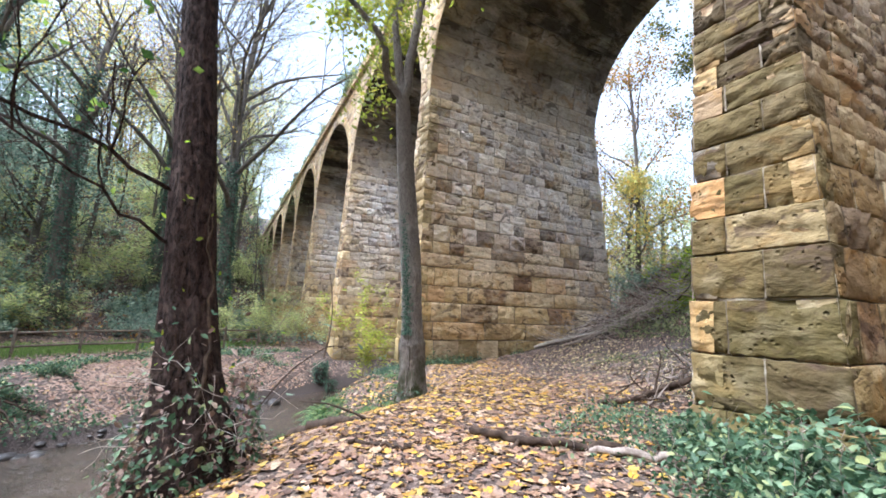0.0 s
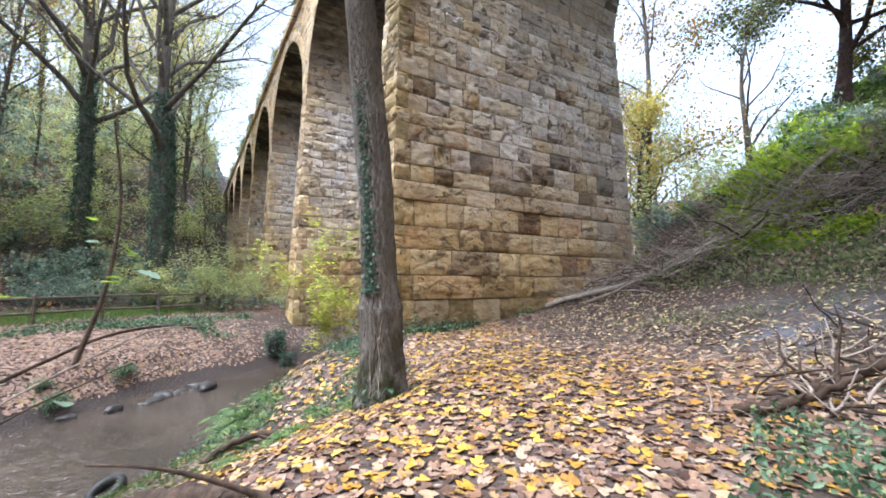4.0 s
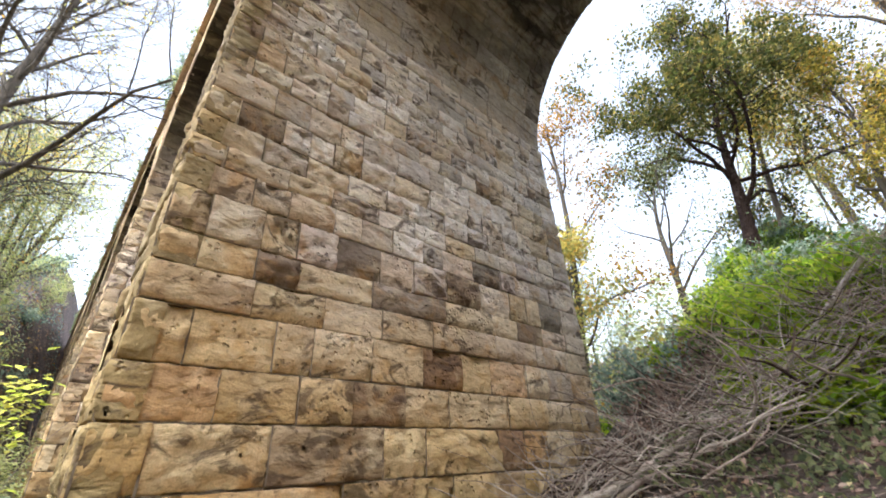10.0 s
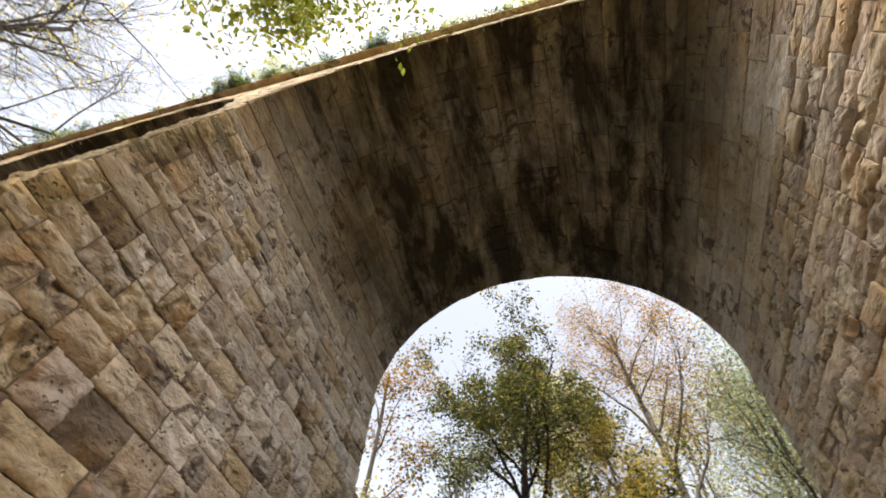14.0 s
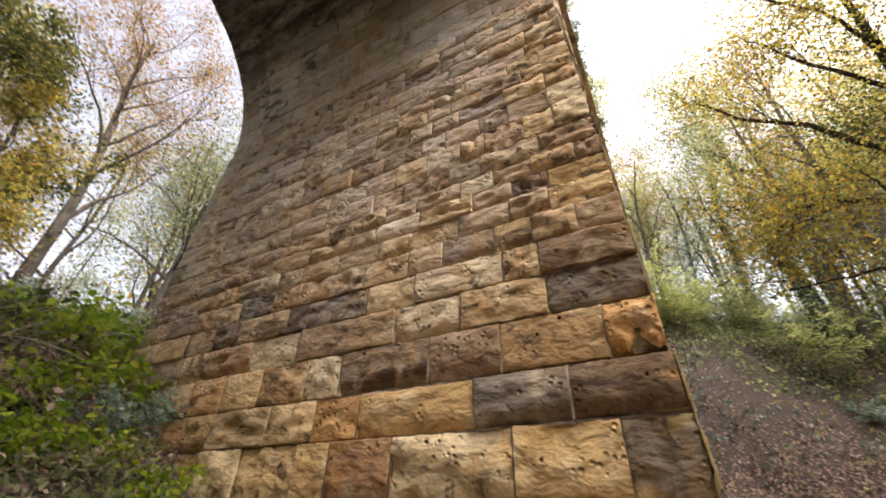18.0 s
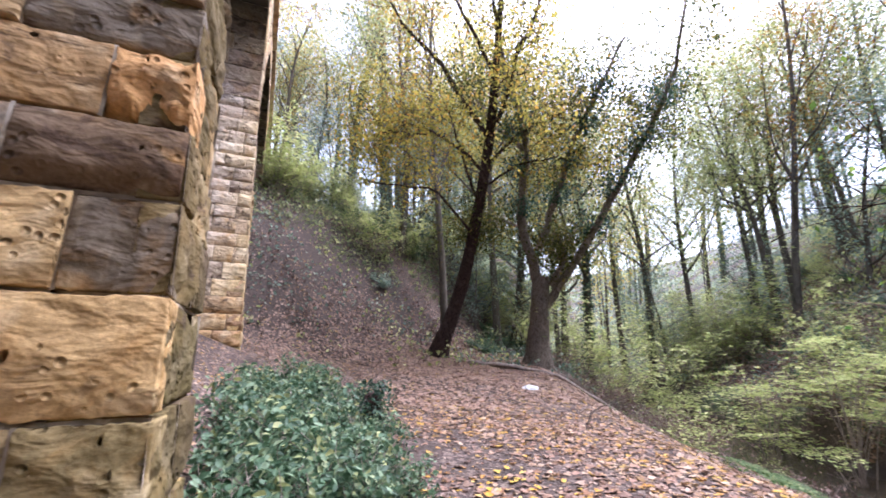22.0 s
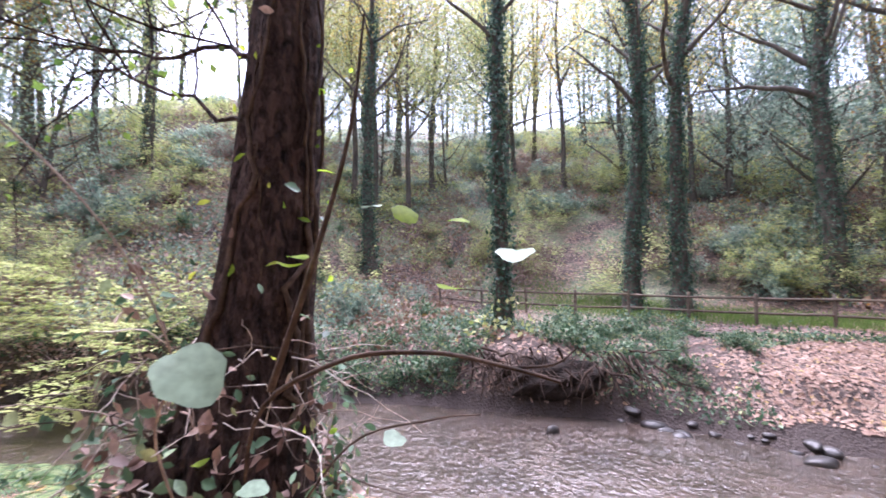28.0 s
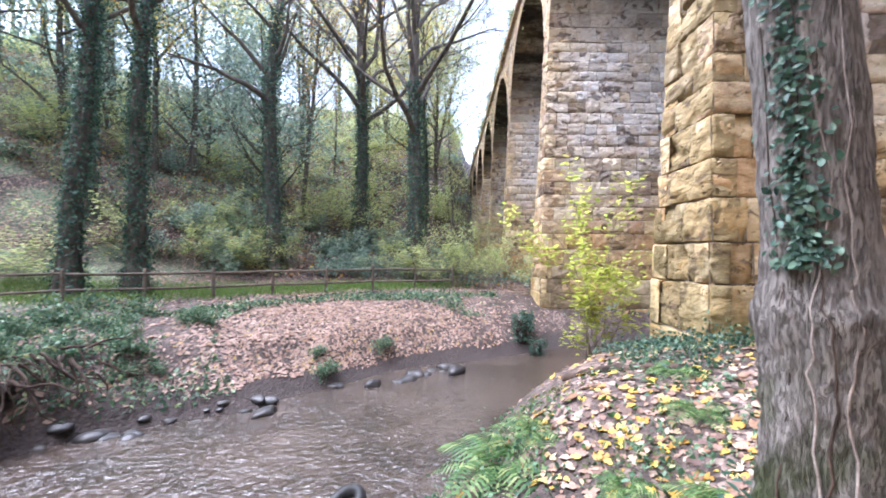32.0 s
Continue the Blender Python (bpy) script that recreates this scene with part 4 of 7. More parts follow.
    ob = new(name, mesh_of(name, vs, fs, mat))
    return tagged(ob, label, "viaduct", "", "structure")


near_pier(0, "wall_pier_1", P2_BEDS, "tapering pier of weathered ochre sandstone blocks at the foot of the viaduct", ("east", "front"))
near_pier(1, "wall_pier_2", P1_BEDS, "tapering sandstone pier with pocked and iron-stained blocks beside the path", ("west", "front"))
near_pier(-1, "wall_pier_3", courses(599, -2.6, SPRING, 0.56, 0.42), "tapering sandstone pier standing at the water's edge", ("east", "front"))
for n, k in enumerate([-2, -3, -4, -5, -6, -7, 2, 3]):
    far_pier(k, "wall_pier_%d" % (n + 4))
yf, yb = FRONT + BAT_F * SPRING, BACK - BAT_B * SPRING
for n, k in enumerate(range(-7, 3)):
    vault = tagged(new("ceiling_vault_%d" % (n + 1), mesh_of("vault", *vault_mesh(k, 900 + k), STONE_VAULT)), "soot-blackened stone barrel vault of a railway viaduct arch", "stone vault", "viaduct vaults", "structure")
    wall = tagged(new("wall_arch_%d" % (n + 1), bay_core(k, yf, yb)), "arch ring and spandrel walling of weathered sandstone above the piers", "stone arch", "viaduct arches", "structure")
    part("front_masonry", joined_blocks(spandrel_mesh(k, yf, -1, 20 + k), STONE_FAR, 30 + k), wall, "", "stuff")
    part("rear_masonry", joined_blocks(spandrel_mesh(k, yb, 1, 50 + k), STONE_FAR, 60 + k), wall, "", "stuff")
strip("trim_cornice_front", -7, 3, yf - 0.2, yf + 0.4, TOP, TOP + 0.28, STONE_FAR, "projecting stone cornice course along the viaduct")
strip("trim_cornice_rear", -7, 3, yb - 0.4, yb + 0.2, TOP, TOP + 0.28, STONE_FAR, "projecting stone cornice course along the viaduct")
strip("wall_parapet_front", -7, 3, yf - 0.05, yf + 0.35, TOP + 0.284, TOP + 0.95, STONE_FAR, "low stone parapet overgrown with grass and ivy", 1.2)
strip("wall_parapet_rear", -7, 3, yb - 0.35, yb + 0.05, TOP + 0.284, TOP + 0.95, STONE_FAR, "low stone parapet overgrown with grass and ivy", 1.2)
strip("floor_deck", -7, 3, yf + 0.41, yb - 0.41, TOP - 0.1, TOP + 0.2, MORTAR, "bare ballast deck on top of the viaduct", 4)

# ---- plants ----
FAN = (np.array([(0, 0, 0.03), (0, -0.5, 0), (0.34, -0.34, 0.02), (0.5, 0.02, 0.10), (0.22, 0.12, 0.03), (0.26, 0.42, 0.09), (0.0, 0.56, 0.0), (-0.25, 0.40, 0.08), (-0.2, 0.1, 0.02), (-0.5, 0.0, 0.11), (-0.32, -0.36, 0.03)]),
       np.array([(0, i, i + 1 if i < 10 else 1) for i in range(1, 11)]))
OVAL = (np.array([(0, -0.5, 0), (0.27, -0.12, 0.06), (0.22, 0.22, 0.05), (0, 0.55, -0.03), (-0.22, 0.22, 0.05), (-0.27, -0.12, 0.06)]), np.array([(0, 1, 2), (0, 2, 3), (0, 3, 4), (0, 4, 5)]))
DIAMOND = (np.array([(0, -0.5, 0), (0.3, 0.0, 0.07), (0, 0.5, 0), (-0.3, 0.0, 0.07)]), np.array([(0, 1, 2), (0, 2, 3)]))


def leaf_cloud(name, pts, size, mat, seed, shape=DIAMOND, up=0.0, normals=None):
    """One mesh of many leaves at pts; up: how far they turn their face to the sky (or along the given normals)."""
    r = np.random.RandomState(seed)
    pts = np.asarray(pts, float)
    n = len(pts)
    nz = r.normal(size=(n, 3))
    nz /= np.linalg.norm(nz, axis=1)[:, None] + 1e-9
    lead = np.array((0, 0, 1.0)) if normals is None else normals
    nz = nz * (1 - up) + lead * up
    nz /= np.linalg.norm(nz, axis=1)[:, None] + 1e-9
    t = r.normal(size=(n, 3))
    tx = np.cross(t, nz)
    tx /= np.linalg.norm(tx, axis=1)[:, None] + 1e-9
    ty = np.cross(nz, tx)
    s = size * r.uniform(0.6, 1.35, n)
    V, F = shape
    squash = r.uniform(0.7, 1.3, n)
    P = pts[:, None] + s[:, None, None] * (V[None, :, :1] * (tx * squash[:, None])[:, None] + V[None, :, 1:2] * ty[:, None] + V[None, :, 2:] * nz[:, None] * 1.4)
    f = (F[None] + (np.arange(n) * len(V))[:, None, None]).reshape(-1, 3)
    return mesh_of(name, P.reshape(-1, 3), f, mat)


def tube(pts, rad, sides, seed=0, rough=0.0):
    """Verts and quads of a tapering tube along pts."""
    pts, rad = np.asarray(pts, float), np.asarray(rad, float)
    t = np.gradient(pts, axis=0)
    t /= np.linalg.norm(t, axis=1)[:, None] + 1e-9
    ref = np.array((0.31, 0.95, 0.05)) if abs(t[0][2]) > 0.7 else np.array((0, 0, 1.0))
    u = np.cross(t, ref)
    u /= np.linalg.norm(u, axis=1)[:, None] + 1e-9
    w = np.cross(t, u)
    a = np.arange(sides) * 2 * np.pi / sides
    k = np.ones((len(pts), sides))
    if rough:
        r = np.random.RandomState(seed)
        ridge = 1 + rough * r.uniform(-1, 1, sides)
        k = ridge[None] * (1 + 0.5 * rough * r.uniform(-1, 1, (len(pts), sides)))
    v = pts[:, None] + rad[:, None, None] * k[..., None] * (np.cos(a)[None, :, None] * u[:, None] + np.sin(a)[None, :, None] * w[:, None])
    i = (np.arange(len(pts) - 1)[:, None] * sides + np.arange(sides)[None])
    j = (np.arange(len(pts) - 1)[:, None] * sides + (np.arange(sides)[None] + 1) % sides)
    f = np.stack([i, j, j + sides, i + sides], -1).reshape(-1, 4)
    return v.reshape(-1, 3), f


def tubes_mesh(name, lines, mat, smooth_on=True):
    vs, fs, n = [], [], 0
    for l in lines:
        v, f = tube(*l)
        vs.append(v)
        fs.append(f + n)
        n += len(v)
    return mesh_of(name, np.concatenate(vs), np.concatenate(fs), mat, smooth_on)


def limb(r, start, way, length, r0, r1, n, bend, lift=0.0):
    """A crooked branch: points and radii."""
    p, d = np.array(start, float), np.array(way, float)
    d /= np.linalg.norm(d)
    pts = [p.copy()]
    for _ in range(n):
        d = d + r.normal(0, bend, 3) + np.array((0, 0, lift))
        d /= np.linalg.norm(d)
        p = p + d * length / n
        pts.append(p.copy())
    return np.array(pts), np.linspace(r0, r1, n + 1)


def tree_shapes(seed, height, r0, lean=(0, 0), start=0.4, limbs=9, reach=0.36, twigs=5, bend=0.09, sides=12, forks=None, rise=0.6, droop=0.0, bark_rough=0.12):
    """Trunk lines, branch lines and the points where leaves sit, about the origin."""
    r = np.random.RandomState(seed)
    n = 14
    pts = np.zeros((n + 1, 3))
    h = np.linspace(0, 1, n + 1)
    ph = r.uniform(0, 6, 4)
    pts[:, 0] = lean[0] * h * height + 0.03 * height * np.sin(h * 5 + ph[0]) * h
    pts[:, 1] = lean[1] * h * height + 0.03 * height * np.sin(h * 4 + ph[1]) * h
    pts[:, 2] = h * height - 0.35 * (h == 0)
    rad = r0 * (1 - 0.72 * h) * (1 + 0.55 * np.exp(-h * height / (r0 * 1.6)))
    trunk = [(pts, rad, sides, seed, bark_rough)]
    branch, leaf = [], []
    for i in range(limbs):
        t = start + (1 - start) * (i + r.uniform(0, 0.9)) / limbs
        t = min(t, 0.99)
        base = np.array([np.interp(t, h, pts[:, k]) for k in range(3)])
        az = i * 2.4 + r.uniform(-0.5, 0.5)
        way = np.array((math.cos(az), math.sin(az), rise + 0.9 * t * rise))
        L = height * reach * (1.15 - 0.6 * (t - start) / (1 - start)) * r.uniform(0.75, 1.2)
        rb = np.interp(t, h, rad) * 0.55
        p, q = limb(r, base, way, L, rb, rb * 0.2, 7, bend * 1.6, 0.03 - droop)
        branch.append((p, q, 6, i, 0.0))
        for j in range(twigs):
            s = r.uniform(0.3, 1.0)
            b2 = np.array([np.interp(s, np.linspace(0, 1, len(p)), p[:, k]) for k in range(3)])
            w2 = (p[-1] - p[0]) / np.linalg.norm(p[-1] - p[0]) + r.normal(0, 0.65, 3)
            p2, q2 = limb(r, b2, w2, L * r.uniform(0.3, 0.55), rb * 0.26, rb * 0.07, 4, bend * 2.2, 0.02 - droop)
            branch.append((p2, q2, 3, j, 0.0))
            for k in range(twigs):
                s2 = r.uniform(0.25, 1.0)
                b3 = np.array([np.interp(s2, np.linspace(0, 1, len(p2)), p2[:, m]) for m in range(3)])
                p3, q3 = limb(r, b3, (p2[-1] - p2[0]) + r.normal(0, 0.7 * L * 0.3, 3), L * r.uniform(0.12, 0.26), rb * 0.08, rb * 0.025, 2, bend * 3, -droop)
                branch.append((p3, q3, 3, k, 0.0))
                leaf.append(p3)
    return trunk, branch, np.concatenate(leaf)


def leaf_points(r, anchors, n, spread, bare=0.0):
    """Places for leaves about the twigs; bare: the share of the crown left open in patches."""
    if bare:
        g = anchors * 1.3 + r.uniform(0, 9, 3)
        open_sky = wobble(g[:, 0], g[:, 1] + 1.7 * g[:, 2], 0.9, 61) + 0.8 * wobble(g[:, 2] * 1.5, g[:, 0] - g[:, 1], 0.9, 62)
        anchors = anchors[open_sky > np.quantile(open_sky, bare)]
    pool = np.concatenate([r.randint(len(anchors), size=max(8, len(anchors) // 9))] * 3 + [r.randint(len(anchors), size=len(anchors) // 5)])
    i = pool[r.randint(len(pool), size=n)]
    return anchors[i] + r.normal(0, spread, (n, 3))


def ivy_on(r, p, rad, n, lo, hi, out=0.035, facing=None):
    """Points and outward normals of ivy leaves round a stem between two heights along it."""
    s = r.uniform(lo, hi, n)
    h = np.linspace(0, 1, len(p))
    c = np.stack([np.interp(s, h, p[:, k]) for k in range(3)], 1)
    rr = np.interp(s, h, rad)
    a = r.uniform(0, 6.283, n) if facing is None else r.normal(facing[0], facing[1], n)
    nrm = np.stack([np.cos(a), np.sin(a), np.full(n, 0.25)], 1)
    return c + nrm * (rr + r.gamma(1.5, out, n))[:, None], nrm


def tree(name, label, at, seed, bark, leaves=None, count=2500, size=0.12, spread=0.35, ivy=0, ivy_top=0.7, group="", shape=DIAMOND, near=False, bare=0.0, **kw):
    t = thing(name, label, "tree", group, at=at)
    r = np.random.RandomState(seed + 7)
    trunk, branch, anchors = tree_shapes(seed, **kw)
    part("trunk", tubes_mesh("trunk", trunk, bark), t)
    if near:
        for b in branch:
            if b[2] == 6:
                part("limb", tubes_mesh("limb", [b], bark), t)
        branch = [b for b in branch if b[2] != 6]
    part("branchwork", tubes_mesh("branchwork", branch, bark), t, "", "stuff")
    if leaves and count:
        part("crown", leaf_cloud("crown", leaf_points(r, anchors, count, spread, bare), size, leaves, seed, shape, 0.25), t)
    if ivy:
        c, nrm = ivy_on(r, trunk[0][0], trunk[0][1], ivy, 0, ivy_top, 0.075)
        part("ivy", leaf_cloud("ivy", c, 0.13, IVY, seed + 3, OVAL, 0.55, nrm), t, "dark green ivy climbing the trunk")
    return t


def smooth_line(pts, n):
    """A finer line through pts (Catmull-Rom)."""
    p = np.array(pts, float)
    p = np.concatenate([[2 * p[0] - p[1]], p, [2 * p[-1] - p[-2]]])
    out = []
    for i in range(1, len(p) - 2):
        for t in np.linspace(0, 1, n, endpoint=False):
            a, b, c, d = p[i - 1], p[i], p[i + 1], p[i + 2]
            out.append(0.5 * (2 * b + (c - a) * t + (2 * a - 5 * b + 4 * c - d) * t * t + (3 * b - a - 3 * c + d) * t ** 3))
    return np.array(out + [p[-2]])


def built_tree(label, trunk, limbs, seed, bark, leaves, count, size, spread, sides=20, rough=0.08, twigs=7, fine=6, reach=2.4, flare=0.5, bare=0.35, shape=DIAMOND, group="", girth=None):
    """A tree from its trunk's and limbs' lines: (points, radius at start, radius at end); twigs grow from the limbs."""
    at = np.array(trunk[0][0], float)
    t = thing("tree", label, "tree", group, at=tuple(at))
    r = np.random.RandomState(seed)
    p = smooth_line(trunk[0], 6) - at
    rad = np.linspace(trunk[1], trunk[2], len(p))
    h = p[:, 2] - p[0, 2]
    rad = rad * (1 + flare * np.exp(-h / (trunk[1] * 1.8)))
    if girth:
        rad = np.interp(h, [q[0] for q in girth], [q[1] for q in girth])
    p = np.concatenate([[p[0] - np.array((0, 0, 0.4))], p])
    rad = np.concatenate([[rad[0] * 1.1], rad])
    part("trunk", tubes_mesh("trunk", [(p, rad, sides, seed, rough)], bark), t)
    fineb, anchors = [], []
    for pts, r0, r1 in limbs:
        q = smooth_line(pts, 5) - at
        q = q + np.concatenate([[np.zeros(3)], r.normal(0, 0.025 + 0.2 * r1, (len(q) - 1, 3))])
        bow = np.linspace(0, 1, len(q))
        q = q + (0.03 * np.linalg.norm(q[-1] - q[0]) * np.sin(bow * r.uniform(7, 11) + r.uniform(0, 3)) * np.sin(bow * math.pi))[:, None] * r.normal(0, 0.7, 3)[None]
        part("limb", tubes_mesh("limb", [(q, np.linspace(r0, r1, len(q)), 9, seed, 0.05)], bark), t)
        way = q[-1] - q[0]
        L = np.linalg.norm(way)
        for _ in range(twigs):
            i = r.randint(int(len(q) * bare), len(q))
            p2, q2 = limb(r, q[i], way / L + r.normal(0, 0.7, 3), min(reach, 0.6 * L) * r.uniform(0.5, 1.1), max(0.012, r1 * 0.6), 0.006, 6, 0.17, 0.02)
            fineb.append((p2, q2, 5))
            for _ in range(fine):
                j = r.randint(1, len(p2))
                p3, q3 = limb(r, p2[j], (p2[-1] - p2[0]) / reach + r.normal(0, 0.6, 3), reach * r.uniform(0.2, 0.5), 0.007, 0.002, 4, 0.2)
                fineb.append((p3, q3, 3))
                anchors.append(p3)
    if fineb:
        part("branchwork", tubes_mesh("branchwork", fineb, bark), t, "", "stuff")
    if count:
        part("crown", leaf_cloud("crown", leaf_points(r, np.concatenate(anchors), count, spread), size, leaves, seed, shape, 0.3), t)
    return t, p, rad, at


def on_ground(x, y, sink=0.0):
    return (x, y, gz(x, y) - sink)


# trees beside the path
def vine_tree():
    """The old tree on the bank: dark bark, wrapped in thick creeper stems, ivy and dead twigs at its foot."""
    z = gz(-5.6, -0.1)
    limbs = [([(-6.08, -0.7, 6.5), (-5.0, -1.8, 8.6), (-4.0, -3.0, 10.5)], 0.12, 0.03), ([(-6.12, -0.8, 7.5), (-7.4, -1.8, 9.6), (-8.4, -2.6, 12)], 0.11, 0.03), ([(-6.2, -0.9, 9), (-5.4, -0.2, 11), (-4.6, -0.2, 13)], 0.1, 0.03), ([(-5.95, -0.55, 2.9), (-5.0, -1.7, 3.3), (-4.1, -2.9, 3.7)], 0.03, 0.008), ([(-5.9, -0.5, 2.2), (-5.0, -1.4, 2.75), (-4.2, -2.2, 3.5)], 0.022, 0.006)]
    t, p, rad, at = built_tree("old tree with dark trunk wrapped in creepers on the stream bank", ([(-5.58, -0.1, z), (-5.70, -0.2, z + 0.8), (-5.83, -0.36, z + 2.2), (-5.92, -0.5, z + 4.0), (-6.05, -0.7, z + 6.5), (-6.4, -1.1, z + 13.5)], 0.35, 0.15), limbs, 11, BARK_DARK, LEAF_GREEN, 420, 0.10, 0.3, sides=44, rough=0.07, flare=0.8)
    r = np.random.RandomState(4)
    h = np.linspace(0, 1, len(p))
    for k in range(9):
        s0, s1 = (r.uniform(0.01, 0.12), r.uniform(0.18, 0.3)) if k < 3 else (r.uniform(0.16, 0.26), r.uniform(0.5, 0.8))
        ss = np.linspace(s0, s1, 26)
        a = r.uniform(0, 6.28) + np.cumsum(r.normal(0, 0.13, 26)) + r.uniform(-0.6, 0.6) * np.linspace(0, 1, 26)
        c = np.stack([np.interp(ss, h, p[:, m]) for m in range(3)], 1)
        w = r.uniform(0.01, 0.026)
        c = c + np.stack([np.cos(a), np.sin(a), 0 * a], 1) * (np.interp(ss, h, rad) + w * 0.5)[:, None]
        part("creeper_stem", tubes_mesh("creeper_stem", [(c, np.linspace(w, w * 0.4, 26), 6, k, 0.2)], WOOD_DARK), t)
    for k in range(150):
        a = r.uniform(0, 6.28)
        b = np.array((math.cos(a) * 0.4, math.sin(a) * 0.4, r.uniform(-0.1, 1.35)))
        q, w = limb(r, b, (math.cos(a) + r.normal(0, 0.5), math.sin(a) + r.normal(0, 0.5), r.uniform(-0.3, 0.8)), r.uniform(0.3, 1.0), r.uniform(0.003, 0.007), 0.0015, 7, 0.3, -0.05)
        part("dead_twig", tubes_mesh("dead_twig", [(q, w, 4)], (TWIG, TWIG_PALE, WOOD_DARK)[k % 3]), t)
    # root buttresses and hung earth under the trunk
    for k in range(9):
        a = k * 0.7 + r.uniform(-0.2, 0.2)
        q = smooth_line([(math.cos(a) * 0.22, math.sin(a) * 0.22, 0.75), (math.cos(a) * 0.42, math.sin(a) * 0.42, 0.3), (math.cos(a + 0.15) * 0.62, math.sin(a + 0.15) * 0.62, -0.05), (math.cos(a + 0.3) * 0.95, math.sin(a + 0.3) * 0.95, -0.45)], 4)
        part("root", tubes_mesh("root", [(q, np.linspace(0.16, 0.05, len(q)), 9, k, 0.15)], BARK_DARK), t)
    n = 1000
    a, hh = r.uniform(0, 6.28, n), r.gamma(2.0, 0.28, n)
    rr = 0.42 + 0.35 * np.exp(-hh) + r.gamma(1.2, 0.06, n)
    c = np.stack([np.cos(a) * rr, np.sin(a) * rr, hh - 0.1], 1)
    part("ivy", leaf_cloud("ivy", c, 0.072, BRAMBLE, 5, OVAL, 0.5, np.stack([np.cos(a), np.sin(a), 0 * a + 0.6], 1)), t, "glossy ivy leaves round the foot")
    n = 900
    a, hh = r.uniform(0, 6.28, n), r.gamma(1.6, 0.3, n)
    rr = 0.36 + 0.42 * np.exp(-1.2 * hh) + r.gamma(1.2, 0.05, n)
    part("withered_leaf_skirt", leaf_cloud("withered_leaf_skirt", np.stack([np.cos(a) * rr, np.sin(a) * rr, hh - 0.15], 1), 0.085, LITTER_DULL, 7, OVAL, 0.4), t, "withered brown leaves caught round the foot", "stuff")
    q, nrm = ivy_on(r, p, rad, 46, 0.12, 0.6, 0.06)
    part("creeper_leaf_spray", leaf_cloud("creeper_leaf_spray", q, 0.065, LEAF_LIME, 6, OVAL, 0.4, nrm), t, "scattered yellow-green creeper leaves", "stuff")


def grey_tree():
    z = gz(-8.61, 3.86) + 0.03
    fork = (-8.25, 3.15, z + 6.6)
    limbs = [([fork, (-7.95, 2.2, 7.4), (-7.75, 1.3, 8.6), (-7.6, 0.3, 10.4)], 0.09, 0.02), ([fork, (-8.3, 2.9, 8.4), (-8.8, 3.3, 10.4), (-9.4, 3.6, 13)], 0.11, 0.025), ([fork, (-7.7, 3.3, 8.6), (-7.2, 3.5, 11.5), (-7.0, 3.6, 14)], 0.12, 0.03),
             ([(-8.4, 3.0, 8.6), (-9.6, 3.4, 9.5), (-10.6, 3.7, 9.8), (-11.8, 3.7, 9.7)], 0.06, 0.012), ([(-8.9, 3.3, 10.6), (-10.2, 3.8, 11.4), (-11.8, 3.9, 11.8)], 0.05, 0.012), ([(-8.8, 3.3, 10.4), (-10.0, 3.9, 11.4), (-11.6, 4.1, 12.2), (-13.2, 3.6, 12.6)], 0.05, 0.012), ([(-8.9, 3.35, 10.8), (-9.6, 3.7, 12.4), (-10.4, 3.8, 13.8)], 0.05, 0.012)]
    t, p, rad, at = built_tree("grey ridged sycamore trunk with ivy beside the stone pier", ([(-8.59, 3.88, z), (-8.6, 3.87, z + 0.35), (-8.61, 3.86, z + 0.7), (-8.62, 3.85, z + 0.95), (-8.63, 3.84, z + 1.2), (-8.64, 3.82, z + 1.5), (-8.66, 3.79, z + 2.2), (-8.7, 3.72, z + 3.2), (-8.62, 3.5, z + 4.8), fork], 0.25, 0.135), limbs, 12, BARK_GREY, LEAF_SYCAMORE, 7200, 0.14, 0.28, sides=36, rough=0.075, girth=[(0, 0.36), (0.25, 0.305), (0.6, 0.27), (0.95, 0.27), (1.15, 0.285), (1.26, 0.255), (1.45, 0.225), (2.2, 0.215), (3.2, 0.225), (4.5, 0.2), (6.6, 0.145)], twigs=8, fine=7, reach=2.0, shape=OVAL)
    stub = smooth_line([(-8.6, 3.55, 4.2), (-8.86, 3.45, 4.9), (-8.75, 3.2, 5.3)], 5) - np.array(at)
    part("dead_stub", tubes_mesh("dead_stub", [(stub, np.linspace(0.022, 0.009, len(stub)), 7)], BARK_GREY), t)
    r = np.random.RandomState(3)
    c, nrm = ivy_on(r, p, rad, 900, 0.5, 0.84, 0.012, (-1.0, 0.26))
    part("ivy", leaf_cloud("ivy", c, 0.045, IVY, 8, OVAL, 0.6, nrm), t, "dark ivy climbing one side of the trunk")
    for k in range(4):
        ss = np.linspace(0.05, 0.75, 22)
        a = -1.0 + r.normal(0, 0.35) + np.cumsum(r.normal(0, 0.07, 22))
        h = np.linspace(0, 1, len(p))
        q = np.stack([np.interp(ss, h, p[:, m]) for m in range(3)], 1) + np.stack([np.cos(a), np.sin(a), 0 * a], 1) * (np.interp(ss, h, rad) + 0.006)[:, None]
        part("ivy_stem", tubes_mesh("ivy_stem", [(q, np.linspace(0.007, 0.003, 22), 5)], WOOD_DARK if k % 2 else TWIG), t)
    n = 160
    a = r.uniform(0, 6.28, n)
    c = np.stack([np.cos(a) * r.uniform(0.36, 0.6, n), np.sin(a) * r.uniform(0.36, 0.6, n), r.uniform(-0.05, 0.25, n)], 1)
    part("ivy", leaf_cloud("ivy", c, 0.07, IVY, 9, OVAL, 0.6), t, "ivy at the foot of the trunk")


